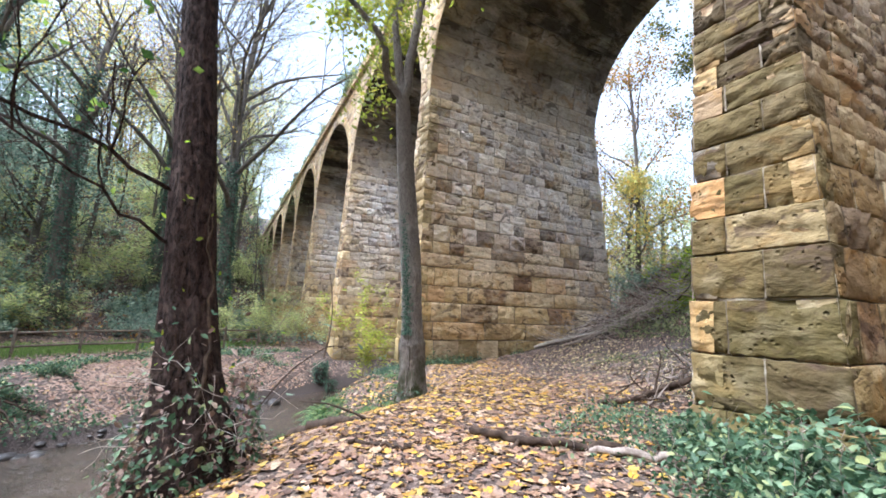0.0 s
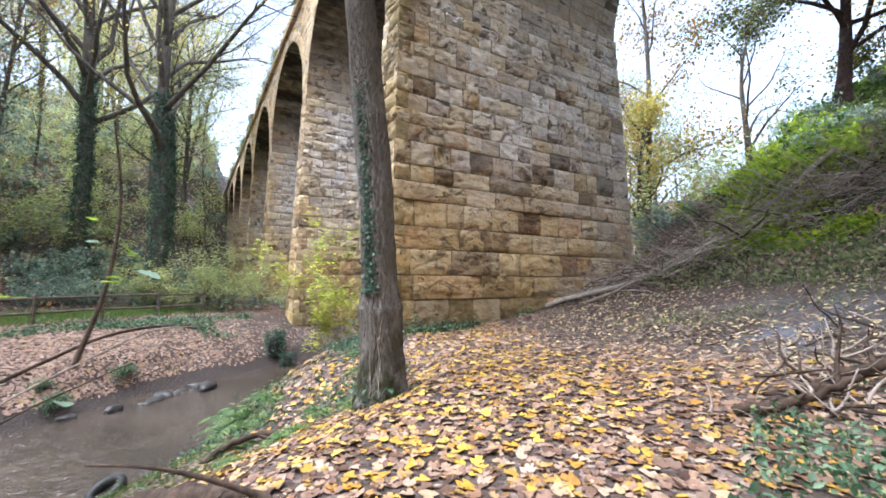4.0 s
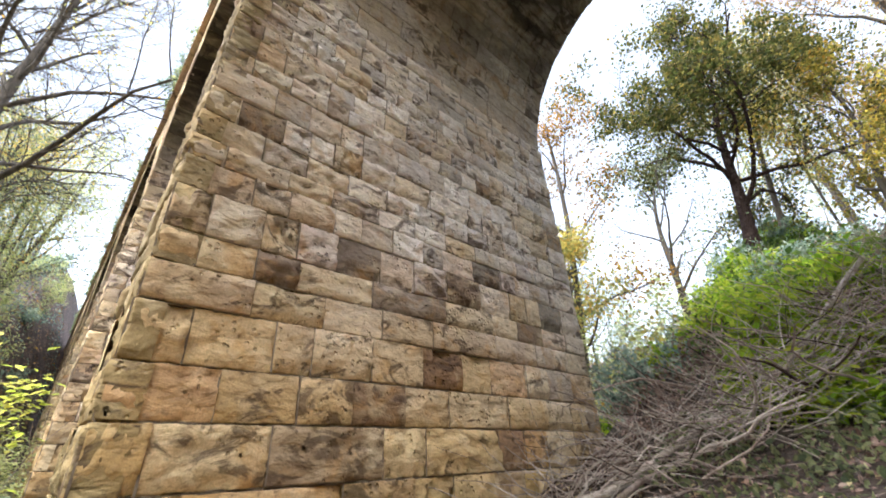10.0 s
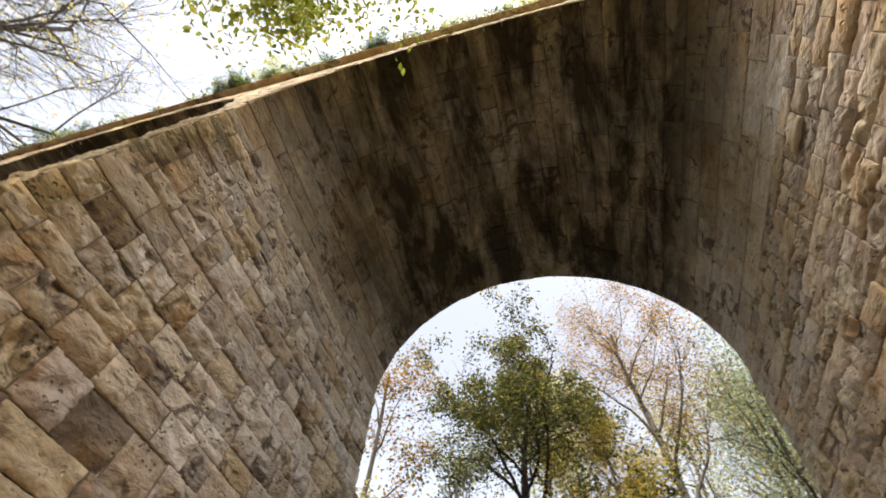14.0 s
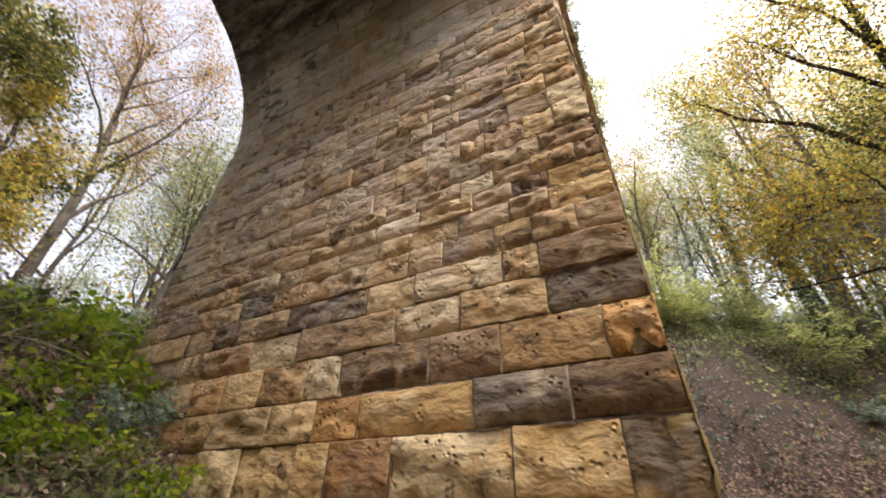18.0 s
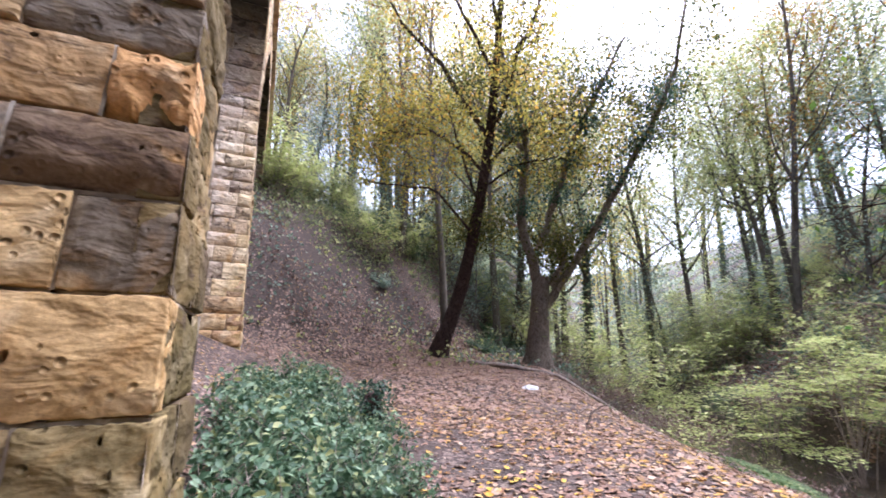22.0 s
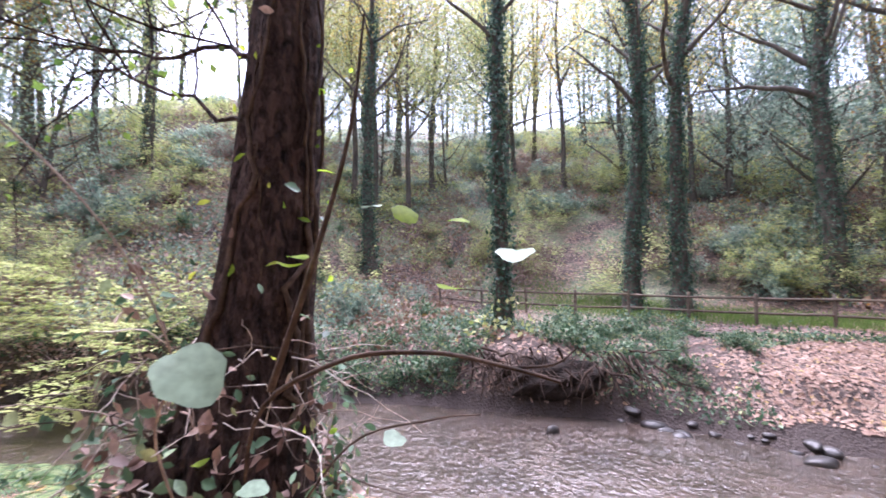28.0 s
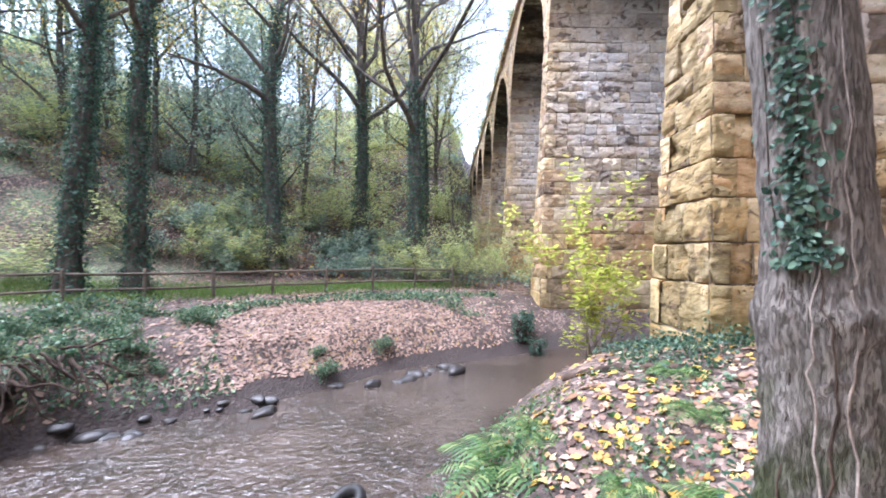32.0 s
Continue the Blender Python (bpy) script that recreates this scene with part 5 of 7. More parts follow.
vine_tree()
grey_tree()
built_tree("leaning dark-barked tree with yellowing leaves at the foot of the slope", ([(13.12, -2.98, gz(13.12, -2.98)), (12.37, -3.99, 4.92), (11.08, -4.32, 8.68), (9.5, -4.15, 11.82), (8.06, -3.67, 14.05), (6.7, -3.16, 15.71), (5.8, -2.9, 18.5)], 0.36, 0.08),
           [([(9.59, -4.12, 11.7), (9.04, -1.69, 14.1), (8.6, 0.2, 15.4), (8.4, 1.8, 17)], 0.14, 0.03), ([(9.1, -4.31, 12.26), (7.23, -4.4, 14.42), (5.88, -4.35, 15.71), (4.6, -4.4, 17.5)], 0.13, 0.03), ([(10.4, -4.3, 10.2), (10.0, -2.4, 11.2), (9.8, -0.4, 11.6), (9.8, 1.6, 11.4)], 0.1, 0.025), ([(8.1, -3.7, 14), (7.4, -1.8, 16), (6.8, -0.2, 18)], 0.1, 0.03), ([(10.1, -4.3, 10.6), (8.6, -5.8, 12), (7.4, -7.0, 12.6)], 0.09, 0.025), ([(7.2, -3.4, 15), (5.6, -2.0, 16.2), (4.6, -0.4, 17)], 0.08, 0.03), ([(9.8, -1.6, 11.3), (9.0, 0.2, 10.6), (8.2, 1.4, 10.0)], 0.05, 0.02), ([(11.6, -4.2, 7.4), (11.0, -2.4, 8.6), (10.4, -0.2, 9.0), (9.9, 2.0, 8.4)], 0.08, 0.02), ([(11.0, -4.3, 8.8), (9.6, -2.8, 10.0), (8.0, -1.6, 10.6), (6.4, -0.6, 10.4)], 0.08, 0.02), ([(10.6, -4.3, 9.6), (9.0, -5.8, 10.4), (7.2, -7.2, 10.4)], 0.07, 0.02), ([(9.4, -4.1, 12), (7.4, -3.2, 12.4), (5.6, -2.8, 12.0), (4.4, -2.6, 11.2)], 0.07, 0.02)],
           13, BARK_DARK, LEAF_GOLD, 19000, 0.14, 0.36, twigs=13, fine=9, reach=3.0)
t_fork, fp, frad, fat = built_tree("thick forked tree with a torn limb and ivy-dark foliage", ([(11.09, -7.43, gz(11.09, -7.43)), (10.95, -7.5, 2.8), (10.63, -7.52, 5.27)], 0.5, 0.4),
           [([(10.75, -7.43, 4.9), (10.61, -6.6, 7.77), (9.24, -6.09, 11.1), (8.26, -4.46, 13.92), (7.08, -3.11, 15.98)], 0.28, 0.06), ([(10.4, -7.3, 6.6), (9.54, -7.65, 8.28), (8.06, -7.61, 11.03), (6.66, -7.87, 12.54), (4.4, -7.87, 14.68)], 0.2, 0.05), ([(10.7, -7.8, 3.8), (9.02, -9.0, 6.6), (6.48, -9.78, 10.09), (4.03, -9.88, 12.73), (2.19, -8.85, 15.23)], 0.22, 0.04), ([(10.4, -7.9, 4.8), (9.78, -8.32, 6.09), (9.46, -8.28, 7.18)], 0.17, 0.12), ([(9.2, -6.1, 11.1), (10.2, -4.8, 13), (10.8, -3.6, 15)], 0.12, 0.04), ([(6.5, -9.8, 10.1), (6.8, -11.6, 12.4), (6.6, -13, 14.5)], 0.12, 0.04), ([(10.6, -6.7, 7.6), (11.4, -5.6, 8.2), (11.6, -4.9, 7.4)], 0.06, 0.02)],
           14, BARK_BROWN, LEAF_OAK, 25000, 0.14, 0.5, twigs=12, fine=8, reach=3.0)
r_fork = np.random.RandomState(17)
for k, (a, b) in enumerate([((10.61, -6.6, 7.77), (8.26, -4.46, 13.92)), ((9.02, -9.0, 6.6), (4.03, -9.88, 12.73)), ((9.54, -7.65, 8.28), (5.6, -7.87, 13.5))]):
    line = np.linspace(np.array(a), np.array(b), 12) - fat
    bits = [ivy_on(r_fork, line, np.full(12, 0.16), 420, u, u + 0.14, 0.28) for u in (0.05, 0.34, 0.6, 0.84)]
    c, nrm = np.concatenate([q[0] for q in bits]), np.concatenate([q[1] for q in bits])
    part("ivy", leaf_cloud("ivy", c, 0.15, IVY, 30 + k, OVAL, 0.4, nrm), t_fork, "dark ivy cloaking the upper limbs")
# ivy-clad trees of the far bank
for x, y, r0, lx, ly, sd in [(-12.7, -8.9, 0.22, 0.0, 0.01, 21), (-11.2, -20.7, 0.34, 0.03, 0.02, 22), (-21.3, -11.7, 0.33, 0.0, 0.02, 23), (-22.2, -9.9, 0.33, 0.03, 0.06, 24), (-30.8, -8.3, 0.5, 0.0, 0.0, 25), (-27.5, -16.5, 0.4, 0.02, 0.0, 27)]:
    tree("tree", "tall slender tree with an ivy-clad trunk on the far bank", on_ground(x, y), sd, BARK_FAR, LEAF_YELLOW, 1300, 0.12, 0.5, ivy=5200, ivy_top=0.8, near=True, group="ivy-clad trees", height=19, r0=r0, lean=(lx, ly), start=0.48, limbs=11, reach=0.24)
wide = tree("tree", "tall ivy-clad tree with wide bare crown on the far bank", on_ground(-32.0, 0.0), 26, BARK_FAR, LEAF_YELLOW, 3800, 0.15, 0.5, ivy=5200, ivy_top=0.45, near=True, group="ivy-clad trees", height=27, r0=0.45, lean=(0.02, 0.01), start=0.3, limbs=24, reach=0.4, twigs=11, rise=0.8)
copy_thing(wide, Matrix.Translation(on_ground(-36.5, -4.5)) @ Matrix.Rotation(2.1, 4, "Z"))
# trees on the hill behind the arches
oak = tree("tree", "broad oak with olive-green autumn crown on the hill", on_ground(-10.4, 28.2), 31, BARK_DARK, LEAF_OAK, 42000, 0.19, 0.34, near=True, bare=0.14, height=10.5, r0=0.3, lean=(0.08, 0.0), start=0.2, limbs=16, reach=0.7, rise=0.42, twigs=8, bend=0.15, group="hillside trees")
tree("tree", "thin birch-like tree with a few orange leaves", on_ground(-16.8, 22.3), 32, BARK_FAR, LEAF_RUST, 5500, 0.16, 0.4, near=True, height=17, r0=0.2, lean=(0.03, -0.02), start=0.3, limbs=10, reach=0.24, group="hillside trees")
tree("tree", "low spreading tree with golden autumn leaves on the slope", on_ground(-16.2, 21.0), 35, BARK_FAR, LEAF_YELLOW, 6500, 0.15, 0.35, near=True, bare=0.2, height=7.5, r0=0.17, start=0.16, limbs=11, reach=0.5, rise=0.7, bend=0.14, group="hillside trees")
tree("tree", "bushy tree with golden-olive leaves on the hill", on_ground(-5.4, 29.5), 36, BARK_FAR, LEAF_GOLD, 9000, 0.17, 0.4, near=True, bare=0.2, height=9, r0=0.2, start=0.18, limbs=12, reach=0.4, rise=0.9, bend=0.14, group="hillside trees")
tree("tree", "small bare multi-stemmed hawthorn on the slope", on_ground(-12.9, 24.5), 33, BARK_FAR, LEAF_OLIVE, 1800, 0.12, 0.4, near=True, height=7, r0=0.17, start=0.15, limbs=9, reach=0.6, rise=0.8, group="hillside trees")
tree("tree", "tall half-bare tree with fine twigs and rusty leaves", on_ground(-1.5, 33.0), 34, BARK_FAR, LEAF_RUST, 22000, 0.15, 0.55, near=True, height=23, r0=0.36, start=0.3, limbs=15, reach=0.36, twigs=8, rise=1.2, group="hillside trees")

# the woodland all round: a few kinds of tree, set out over the slopes
KINDS = [
    tree("tree", "tall woodland tree with yellow-green autumn crown", (30, -38, gz(30, -38)), 41, BARK_FAR, LEAF_YELLOW, 7750, 0.156, 0.8, height=18, r0=0.22, start=0.3, limbs=12, reach=0.3, group="woodland trees"),
    tree("tree", "half-bare woodland tree with fine branches", (36, -30, gz(36, -30)), 42, BARK_FAR, LEAF_RUST, 5270, 0.136, 0.7, height=19, r0=0.2, start=0.28, limbs=13, reach=0.27, twigs=6, rise=1.2, group="woodland trees"),
    tree("tree", "leafy pale-green woodland tree", (44, -22, gz(44, -22)), 43, BARK_FAR, LEAF_SPRAY, 7130, 0.150, 0.85, height=15, r0=0.2, start=0.35, limbs=13, reach=0.32, group="woodland trees"),
    tree("tree", "ivy-wrapped woodland tree with sparse crown", (40, -44, gz(40, -44)), 44, BARK_FAR, LEAF_OLIVE, 6510, 0.163, 0.8, ivy=3000, height=19, r0=0.24, start=0.32, limbs=10, reach=0.28, group="woodland trees"),
    tree("tree", "dark evergreen understorey tree", (50, -30, gz(50, -30)), 45, BARK_FAR, EVERGREEN, 4960, 0.136, 0.6, height=8, r0=0.13, start=0.05, limbs=16, reach=0.36, rise=0.35, group="woodland trees"),
    tree("tree", "thin bare pole of a young woodland tree", (48, -36, gz(48, -36)), 46, BARK_FAR, LEAF_SPRAY, 2635, 0.136, 0.6, height=15, r0=0.09, start=0.2, limbs=9, reach=0.16, twigs=4, rise=1.4, group="woodland trees"),
    tree("tree", "broad olive-green autumn tree", (56, -40, gz(56, -40)), 47, BARK_FAR, LEAF_OLIVE, 10540, 0.170, 0.8, height=15, r0=0.3, start=0.3, limbs=14, reach=0.4, twigs=5, group="woodland trees"),
]


def woodland():
    r = random.Random(5)
    spots = []
    zones = [((-60, 45), (-60, -14), 54, "s"), ((-34, 30), (30, 58), 30, "n"), ((15, 48), (-24, 22), 54, "e"), ((-70, -35), (-14, 45), 36, "w")]
    for (xa, xb), (ya, yb), n, zone in zones:
        k = tries = 0
        while k < n and tries < 4000:
            tries += 1
            x, y = r.uniform(xa, xb), r.uniform(ya, yb)
            if math.hypot(x + 5, y - 2) > 62:
                continue
            d, side = stream_side(np.array([x]), np.array([y]))
            if d[0] < (3.5 if zone == "e" else 6) or (-24 < x < 15 and -14 < y < 26) or (2 < y < 18 and x < 14):
                continue
            if -30 < x < 0 and 18 < y < 33 or any(math.hypot(x - a, y - b) < 2.3 for a, b in spots):
                continue
            if -34 < x < -14 and -9 < y < 3 or -34 < x < -6 and -24 < y < -8:
                continue
            spots.append((x, y))
            w = r.choices(range(7), {"s": (3.0, 3, 2.6, 3, 2.2, 1.6, 1.4), "n": (2, 5, 0.4, 0.4, 0.2, 2, 3), "e": (3.6, 3, 3.0, 2, 1.6, 1.6, 1.4), "w": (2.8, 4, 2.4, 2.4, 1.6, 1.8, 1.2)}[zone])[0]
            s = r.uniform(0.8, 1.25)
            copy_thing(KINDS[w], Matrix.Translation((x, y, gz(x, y) - 0.15)) @ Matrix.Rotation(r.gauss(0, 0.07), 4, "X") @ Matrix.Rotation(r.gauss(0, 0.07), 4, "Y") @ Matrix.Rotation(r.uniform(0, 6.28), 4, "Z") @ Matrix.Diagonal((s, s, s * r.uniform(0.9, 1.15), 1)))
            k += 1


woodland()
for x, y, k, s in [(17.5, -9.0, 0, 1.25), (16.5, -15.5, 3, 1.3), (25.5, -11.0, 0, 1.4), (24.0, -19.0, 2, 1.4), (19.5, -3.0, 2, 1.2), (18.8, -11.8, 4, 1.3), (27.0, -5.0, 0, 1.4), (9.5, -27.0, 2, 1.2), (12.5, -30.5, 0, 1.2), (1.5, -29.0, 3, 1.1), (5.0, -31.5, 2, 1.2), (-4.5, -28.0, 0, 1.1), (15.5, -25.0, 2, 1.2), (-35.5, -11.0, 4, 1.7), (-38.5, -12.5, 4, 1.5), (-44.0, -6.0, 5, 1.1), (-40.0, 0.0, 3, 0.9), (-50, -2, 0, 1.0), (-37.0, 2.2, 5, 0.9), (-46, -9, 5, 1.1), (-56, 0, 4, 1.2), (17.5, -22.5, 2, 1.3), (21.5, -17.5, 0, 1.35), (12.0, -27.0, 2, 1.2), (23.0, -25.5, 0, 1.4), (8.5, -32.0, 6, 1.2), (27.5, -14.5, 2, 1.5), (20.5, -4.2, 4, 1.25), (22.5, -6.6, 4, 1.35), (-8.0, -27.5, 2, 1.2), (-12.0, -30.0, 0, 1.2), (-15.5, -27.0, 2, 1.15), (-19.0, -31.0, 0, 1.2), (-23.0, -27.5, 2, 1.2), (-26.5, -31.0, 6, 1.1), (-30.0, -27.0, 0, 1.1), (-34.0, -24.0, 4, 1.9), (-17.0, -35.0, 6, 1.2), (-9.0, -34.0, 0, 1.2), (-37.0, -17.0, 4, 1.9), (-35.0, -20.0, 3, 1.2)]:
    copy_thing(KINDS[k], Matrix.Translation((x, y, gz(x, y) - 0.1)) @ Matrix.Rotation(x * 3 + y, 4, "Z") @ Matrix.Diagonal((s, s, s, 1)))


def far_woods():
    """The woods beyond, too far to tell tree from tree."""
    r = np.random.RandomState(19)
    trunks, crowns = [], {"a": [], "b": [], "c": []}
    n = 0
    while n < 260:
        a, dist = r.uniform(0, 6.283), r.uniform(46, 125)
        x, y = -5 + dist * math.cos(a), 2 + dist * math.sin(a)
        if 0 < y < 20:
            continue
        n += 1
        z, h = gz(x, y), r.uniform(13, 21)
        p, q = limb(r, (x, y, z - 0.3), (0, 0, 1), h, 0.24, 0.05, 5, 0.04)
        trunks.append((p, q, 5))
        m = 380
        c = p[r.randint(2, 6, m)] + r.normal(0, 1, (m, 3)) * np.array((1.9, 1.9, 1.7))
        crowns["abc"[r.randint(3)]].append(c)
    tagged(new("far_trunks", tubes_mesh("far_trunks", trunks, BARK_FAR)), "trunks of the distant woods on the valley sides", "woods", "", "stuff")
    for key, mat, word in (("a", LEAF_OLIVE, "olive"), ("b", LEAF_YELLOW, "yellowing"), ("c", EVERGREEN, "blue-green")):
        tagged(new("far_foliage", leaf_cloud("far_foliage", np.concatenate(crowns[key]), 0.42, mat, 20)), word + " foliage of the distant woods", "woods", "", "stuff")


far_woods()


def bush(name, label, at, seed, leaves, count, size, radius, height, stems=9, twig=TWIG, shape=OVAL, group="", up=0.35, droop=0.05):
    """Arching stems with leaves along them."""
    t = thing(name, label, "bush", group, at=at)
    r = np.random.RandomState(seed)
    lines, anchors = [], []
    for i in range(stems):
        a = r.uniform(0, 6.283)
        p, q = limb(r, (r.normal(0, 0.1 * radius), r.normal(0, 0.1 * radius), -0.05), (math.cos(a) * radius, math.sin(a) * radius, height * r.uniform(0.7, 1.6)), math.hypot(radius, height) * r.uniform(0.6, 1.1), 0.014, 0.003, 6, 0.16, -droop)
        lines.append((p, q, 3))
        anchors.append(p[2:])
        for _ in range(4):
            b = p[r.randint(2, len(p))]
            p2, q2 = limb(r, b, r.normal(0, 1, 3) + np.array((0, 0, 0.2)), radius * r.uniform(0.25, 0.6), 0.006, 0.002, 2, 0.3)
            lines.append((p2, q2, 3))
            anchors.append(p2)
    part("stem_tangle", tubes_mesh("stem_tangle", lines, twig), t, "", "stuff")
    part("foliage", leaf_cloud("foliage", leaf_points(r, np.concatenate(anchors), count, 0.09 * radius + 0.03), size, leaves, seed, shape, up), t)
    return t


# low growth, each a clump of its own kind
def clumps(kind, label, group, spots, seed, leaves, count, size, radius, height, up=0.35, shape=DIAMOND):
    first = None
    r = random.Random(seed)
    for x, y, s in spots:
        at = on_ground(x, y)
        if first is None:
            first = bush(kind, label, at, seed, leaves, count, size, radius, height, stems=12, group=group, up=up, shape=shape)
            first.scale = (1, 1, 1)
        else:
            copy_thing(first, Matrix.Translation(at) @ Matrix.Rotation(r.uniform(0, 6.28), 4, "Z") @ Matrix.Diagonal((s, s, s, 1)))
    return first


def strew(first, n, seed, box, ok, lo=0.7, hi=1.4):
    """More of the same clump over a stretch of ground."""
    r = random.Random(seed)
    k = tries = 0
    while k < n and tries < 20 * n:
        tries += 1
        x, y = r.uniform(*box[0]), r.uniform(*box[1])
        d, side = stream_side(np.array([x]), np.array([y]))
        if not ok(x, y, float(d[0]), float(side[0])):
            continue
        s = r.uniform(lo, hi)
        copy_thing(first, Matrix.Translation(on_ground(x, y)) @ Matrix.Rotation(r.uniform(0, 6.28), 4, "Z") @ Matrix.Diagonal((s, s, s * r.uniform(0.7, 1.2), 1)))
        k += 1


BRAMBLES = clumps("bramble", "dark green bramble clump at the foot of the pier", "brambles by the pier", [(-2.6, 4.9, 1), (-1.9, 4.7, 1.0), (-1.2, 4.9, 1.1), (-2.2, 4.3, 0.85), (-1.4, 4.1, 0.9), (-0.5, 4.4, 1.0), (0.3, 4.6, 1.0), (1.2, 4.5, 1.1), (-0.6, 3.7, 0.8), (0.3, 3.6, 0.8), (2.2, 4.4, 1.2), (3.2, 4.2, 1.2), (-3.2, 5.1, 0.6), (-1.9, 3.7, 0.7), (1.2, 3.7, 0.9), (2.2, 3.5, 0.9), (-0.2, 5.0, 1.1), (1.6, 5.2, 1.2)], 51, BRAMBLE, 1250, 0.09, 0.65, 0.5, 0.5, OVAL)
SHRUBS = clumps("shrub", "bright green shrub on the slope above the brushwood", "slope shrubs", [(-8.0, 16.6, 0.5), (-6.6, 15.8, 0.5), (-5.2, 15.0, 0.55), (-7.4, 17.8, 0.6), (-5.6, 17.2, 0.65), (-9.8, 17.4, 0.6), (-4.0, 15.8, 0.6), (-11.2, 16.0, 0.6), (-10.6, 19.0, 0.7), (-8.2, 19.8, 0.7), (-5.6, 19.6, 0.7), (-3.0, 18.6, 0.7), (-12.9, 18.4, 0.7), (-4.6, 12.6, 0.55), (-3.9, 13.8, 0.8), (-3.9, 11.2, 0.5), (-5.2, 13.6, 0.6), (-4.4, 14.8, 0.8), (-5.6, 14.8, 0.6), (-4.9, 15.9, 0.8), (-4.2, 12.0, 0.5), (-5.0, 12.6, 0.4), (-4.5, 13.4, 0.7), (-4.2, 15.2, 0.9), (-3.6, 16.6, 1.0), (-5.6, 16.2, 0.8)], 52, LEAF_LIME, 420, 0.2, 1.2, 0.8, 0.5, OVAL)
BUSHES = clumps("thicket", "blue-green thicket with small leaves on the hillside", "hillside thickets", [(-11.4, 15.2, 0.7), (-12.6, 16.4, 1.0), (-9.2, 22, 0.8), (-6.5, 22.5, 0.8), (-4, 22, 0.9), (-12.5, 21.5, 0.8), (-15.5, 19.5, 1.0), (-1.8, 20.5, 0.9), (-4.0, 10.2, 0.45), (-4.0, 12.6, 0.7), (-16.5, 24, 1.2), (-10.5, 25, 0.9), (-7.5, 26, 0.9), (-4.4, 26, 1.0)], 53, EVERGREEN, 1000, 0.14, 1.1, 1.2)
YELLOWS = clumps("bush", "yellowing bush leaning over the stream bank", "bank bushes", [(4.2, -8.6, 0.6), (2.4, -9.2, 0.55), (6.2, -10.6, 0.7), (-1.5, -12.0, 1.2), (1.0, -12.8, 1.3), (-4.2, -11.6, 1.1), (4.0, -13.6, 1.5), (8.5, -11.6, 1.3), (-2.6, -12.6, 1.2), (2.6, -14.8, 1.5), (7.0, -14.5, 1.6), (-6.0, -12.4, 1.1)], 54, LEAF_SPRAY, 620, 0.15, 1.5, 1.0, 0.8, OVAL)
IVIES = clumps("ivy_clump", "dark ivy and fern growth on the far bank", "bank ivy", [(-9.6, -8.2, 1.0), (-10.6, -7.6, 0.9), (-13.2, -6.4, 1.0), (-14.3, -5.6, 0.9), (-15.2, -4.6, 0.8), (-8.2, -8.8, 1.0), (-16.2, -7.0, 1.0), (-17.4, -6.4, 0.9), (-14.6, -8.0, 1.0), (-6.6, -9.0, 0.9), (-4.8, -10.2, 1.0), (-15.6, -9.2, 1.0), (-3.0, -11.6, 1.0), (-18.4, -8.4, 0.9)], 55, BRAMBLE, 800, 0.11, 0.75, 0.4)
LEAF_SAPLING = foliage("bright_yellow_sapling_leaves", [(0.0, (0.34, 0.42, 0.06)), (0.6, (0.50, 0.54, 0.10)), (1.0, (0.62, 0.56, 0.14))])
bush("bush", "yellow-green sapling in front of the pier", (-15.0, 5.0, -0.9), 56, LEAF_SAPLING, 1700, 0.125, 1.2, 3.3, stems=11, up=0.7, droop=0.0)
def fern():
    """Arching fronds with paired leaflets, from one crown."""
    x, y, k = FERN_SPOTS[0]
    t = thing("fern", "green fern with arching fronds on the stream bank", "fern", "bank ferns", at=on_ground(x, y))
    r = np.random.RandomState(57)
    for i in range(11):
        a, L, lift = i * 0.571 + r.uniform(-0.2, 0.2), r.uniform(0.75, 1.1), r.uniform(0.4, 1.0)
        s = np.linspace(0, 1, 17)
        out = np.array((math.cos(a), math.sin(a), 0))
        side = np.array((-math.sin(a), math.cos(a), 0))
        sp = out * (s * L * 0.85)[:, None] + np.array((0, 0, 1)) * (L * (lift * s - (0.35 + 0.62 * lift) * s ** 2) * 0.8)[:, None]
        v, f = [], []
        for q in range(2, 17):
            w = 0.32 * L * math.sin(math.pi * min(0.97, 0.16 + 0.84 * s[q])) ** 0.8
            d = (sp[q] - sp[q - 1]) * 0.8
            for sgn in (-1, 1):
                tip = sp[q] + side * sgn * w + d * 1.1 - np.array((0, 0, 0.18 * w))
                mid = sp[q] + side * sgn * w * 0.5 + d * 0.3
                n = len(v)
                v += [tuple(sp[q]), tuple(mid - d * 0.45), tuple(tip), tuple(mid + d * 0.5)]
                f.append((n, n + 1, n + 2, n + 3))
        b, g2 = tube(sp, np.linspace(0.006, 0.002, 17), 3)
        n = len(v)
        v += [tuple(p) for p in b]
        f += [tuple(int(k2) + n for k2 in q) for q in g2]
        part("frond", mesh_of("frond", v, f, FERN_LEAF), t)
    r2 = random.Random(57)
    for x, y, k in FERN_SPOTS[1:]:
        copy_thing(t, Matrix.Translation(on_ground(x, y)) @ Matrix.Rotation(r2.uniform(0, 6.28), 4, "Z") @ Matrix.Diagonal((k, k, k, 1)))
    return t


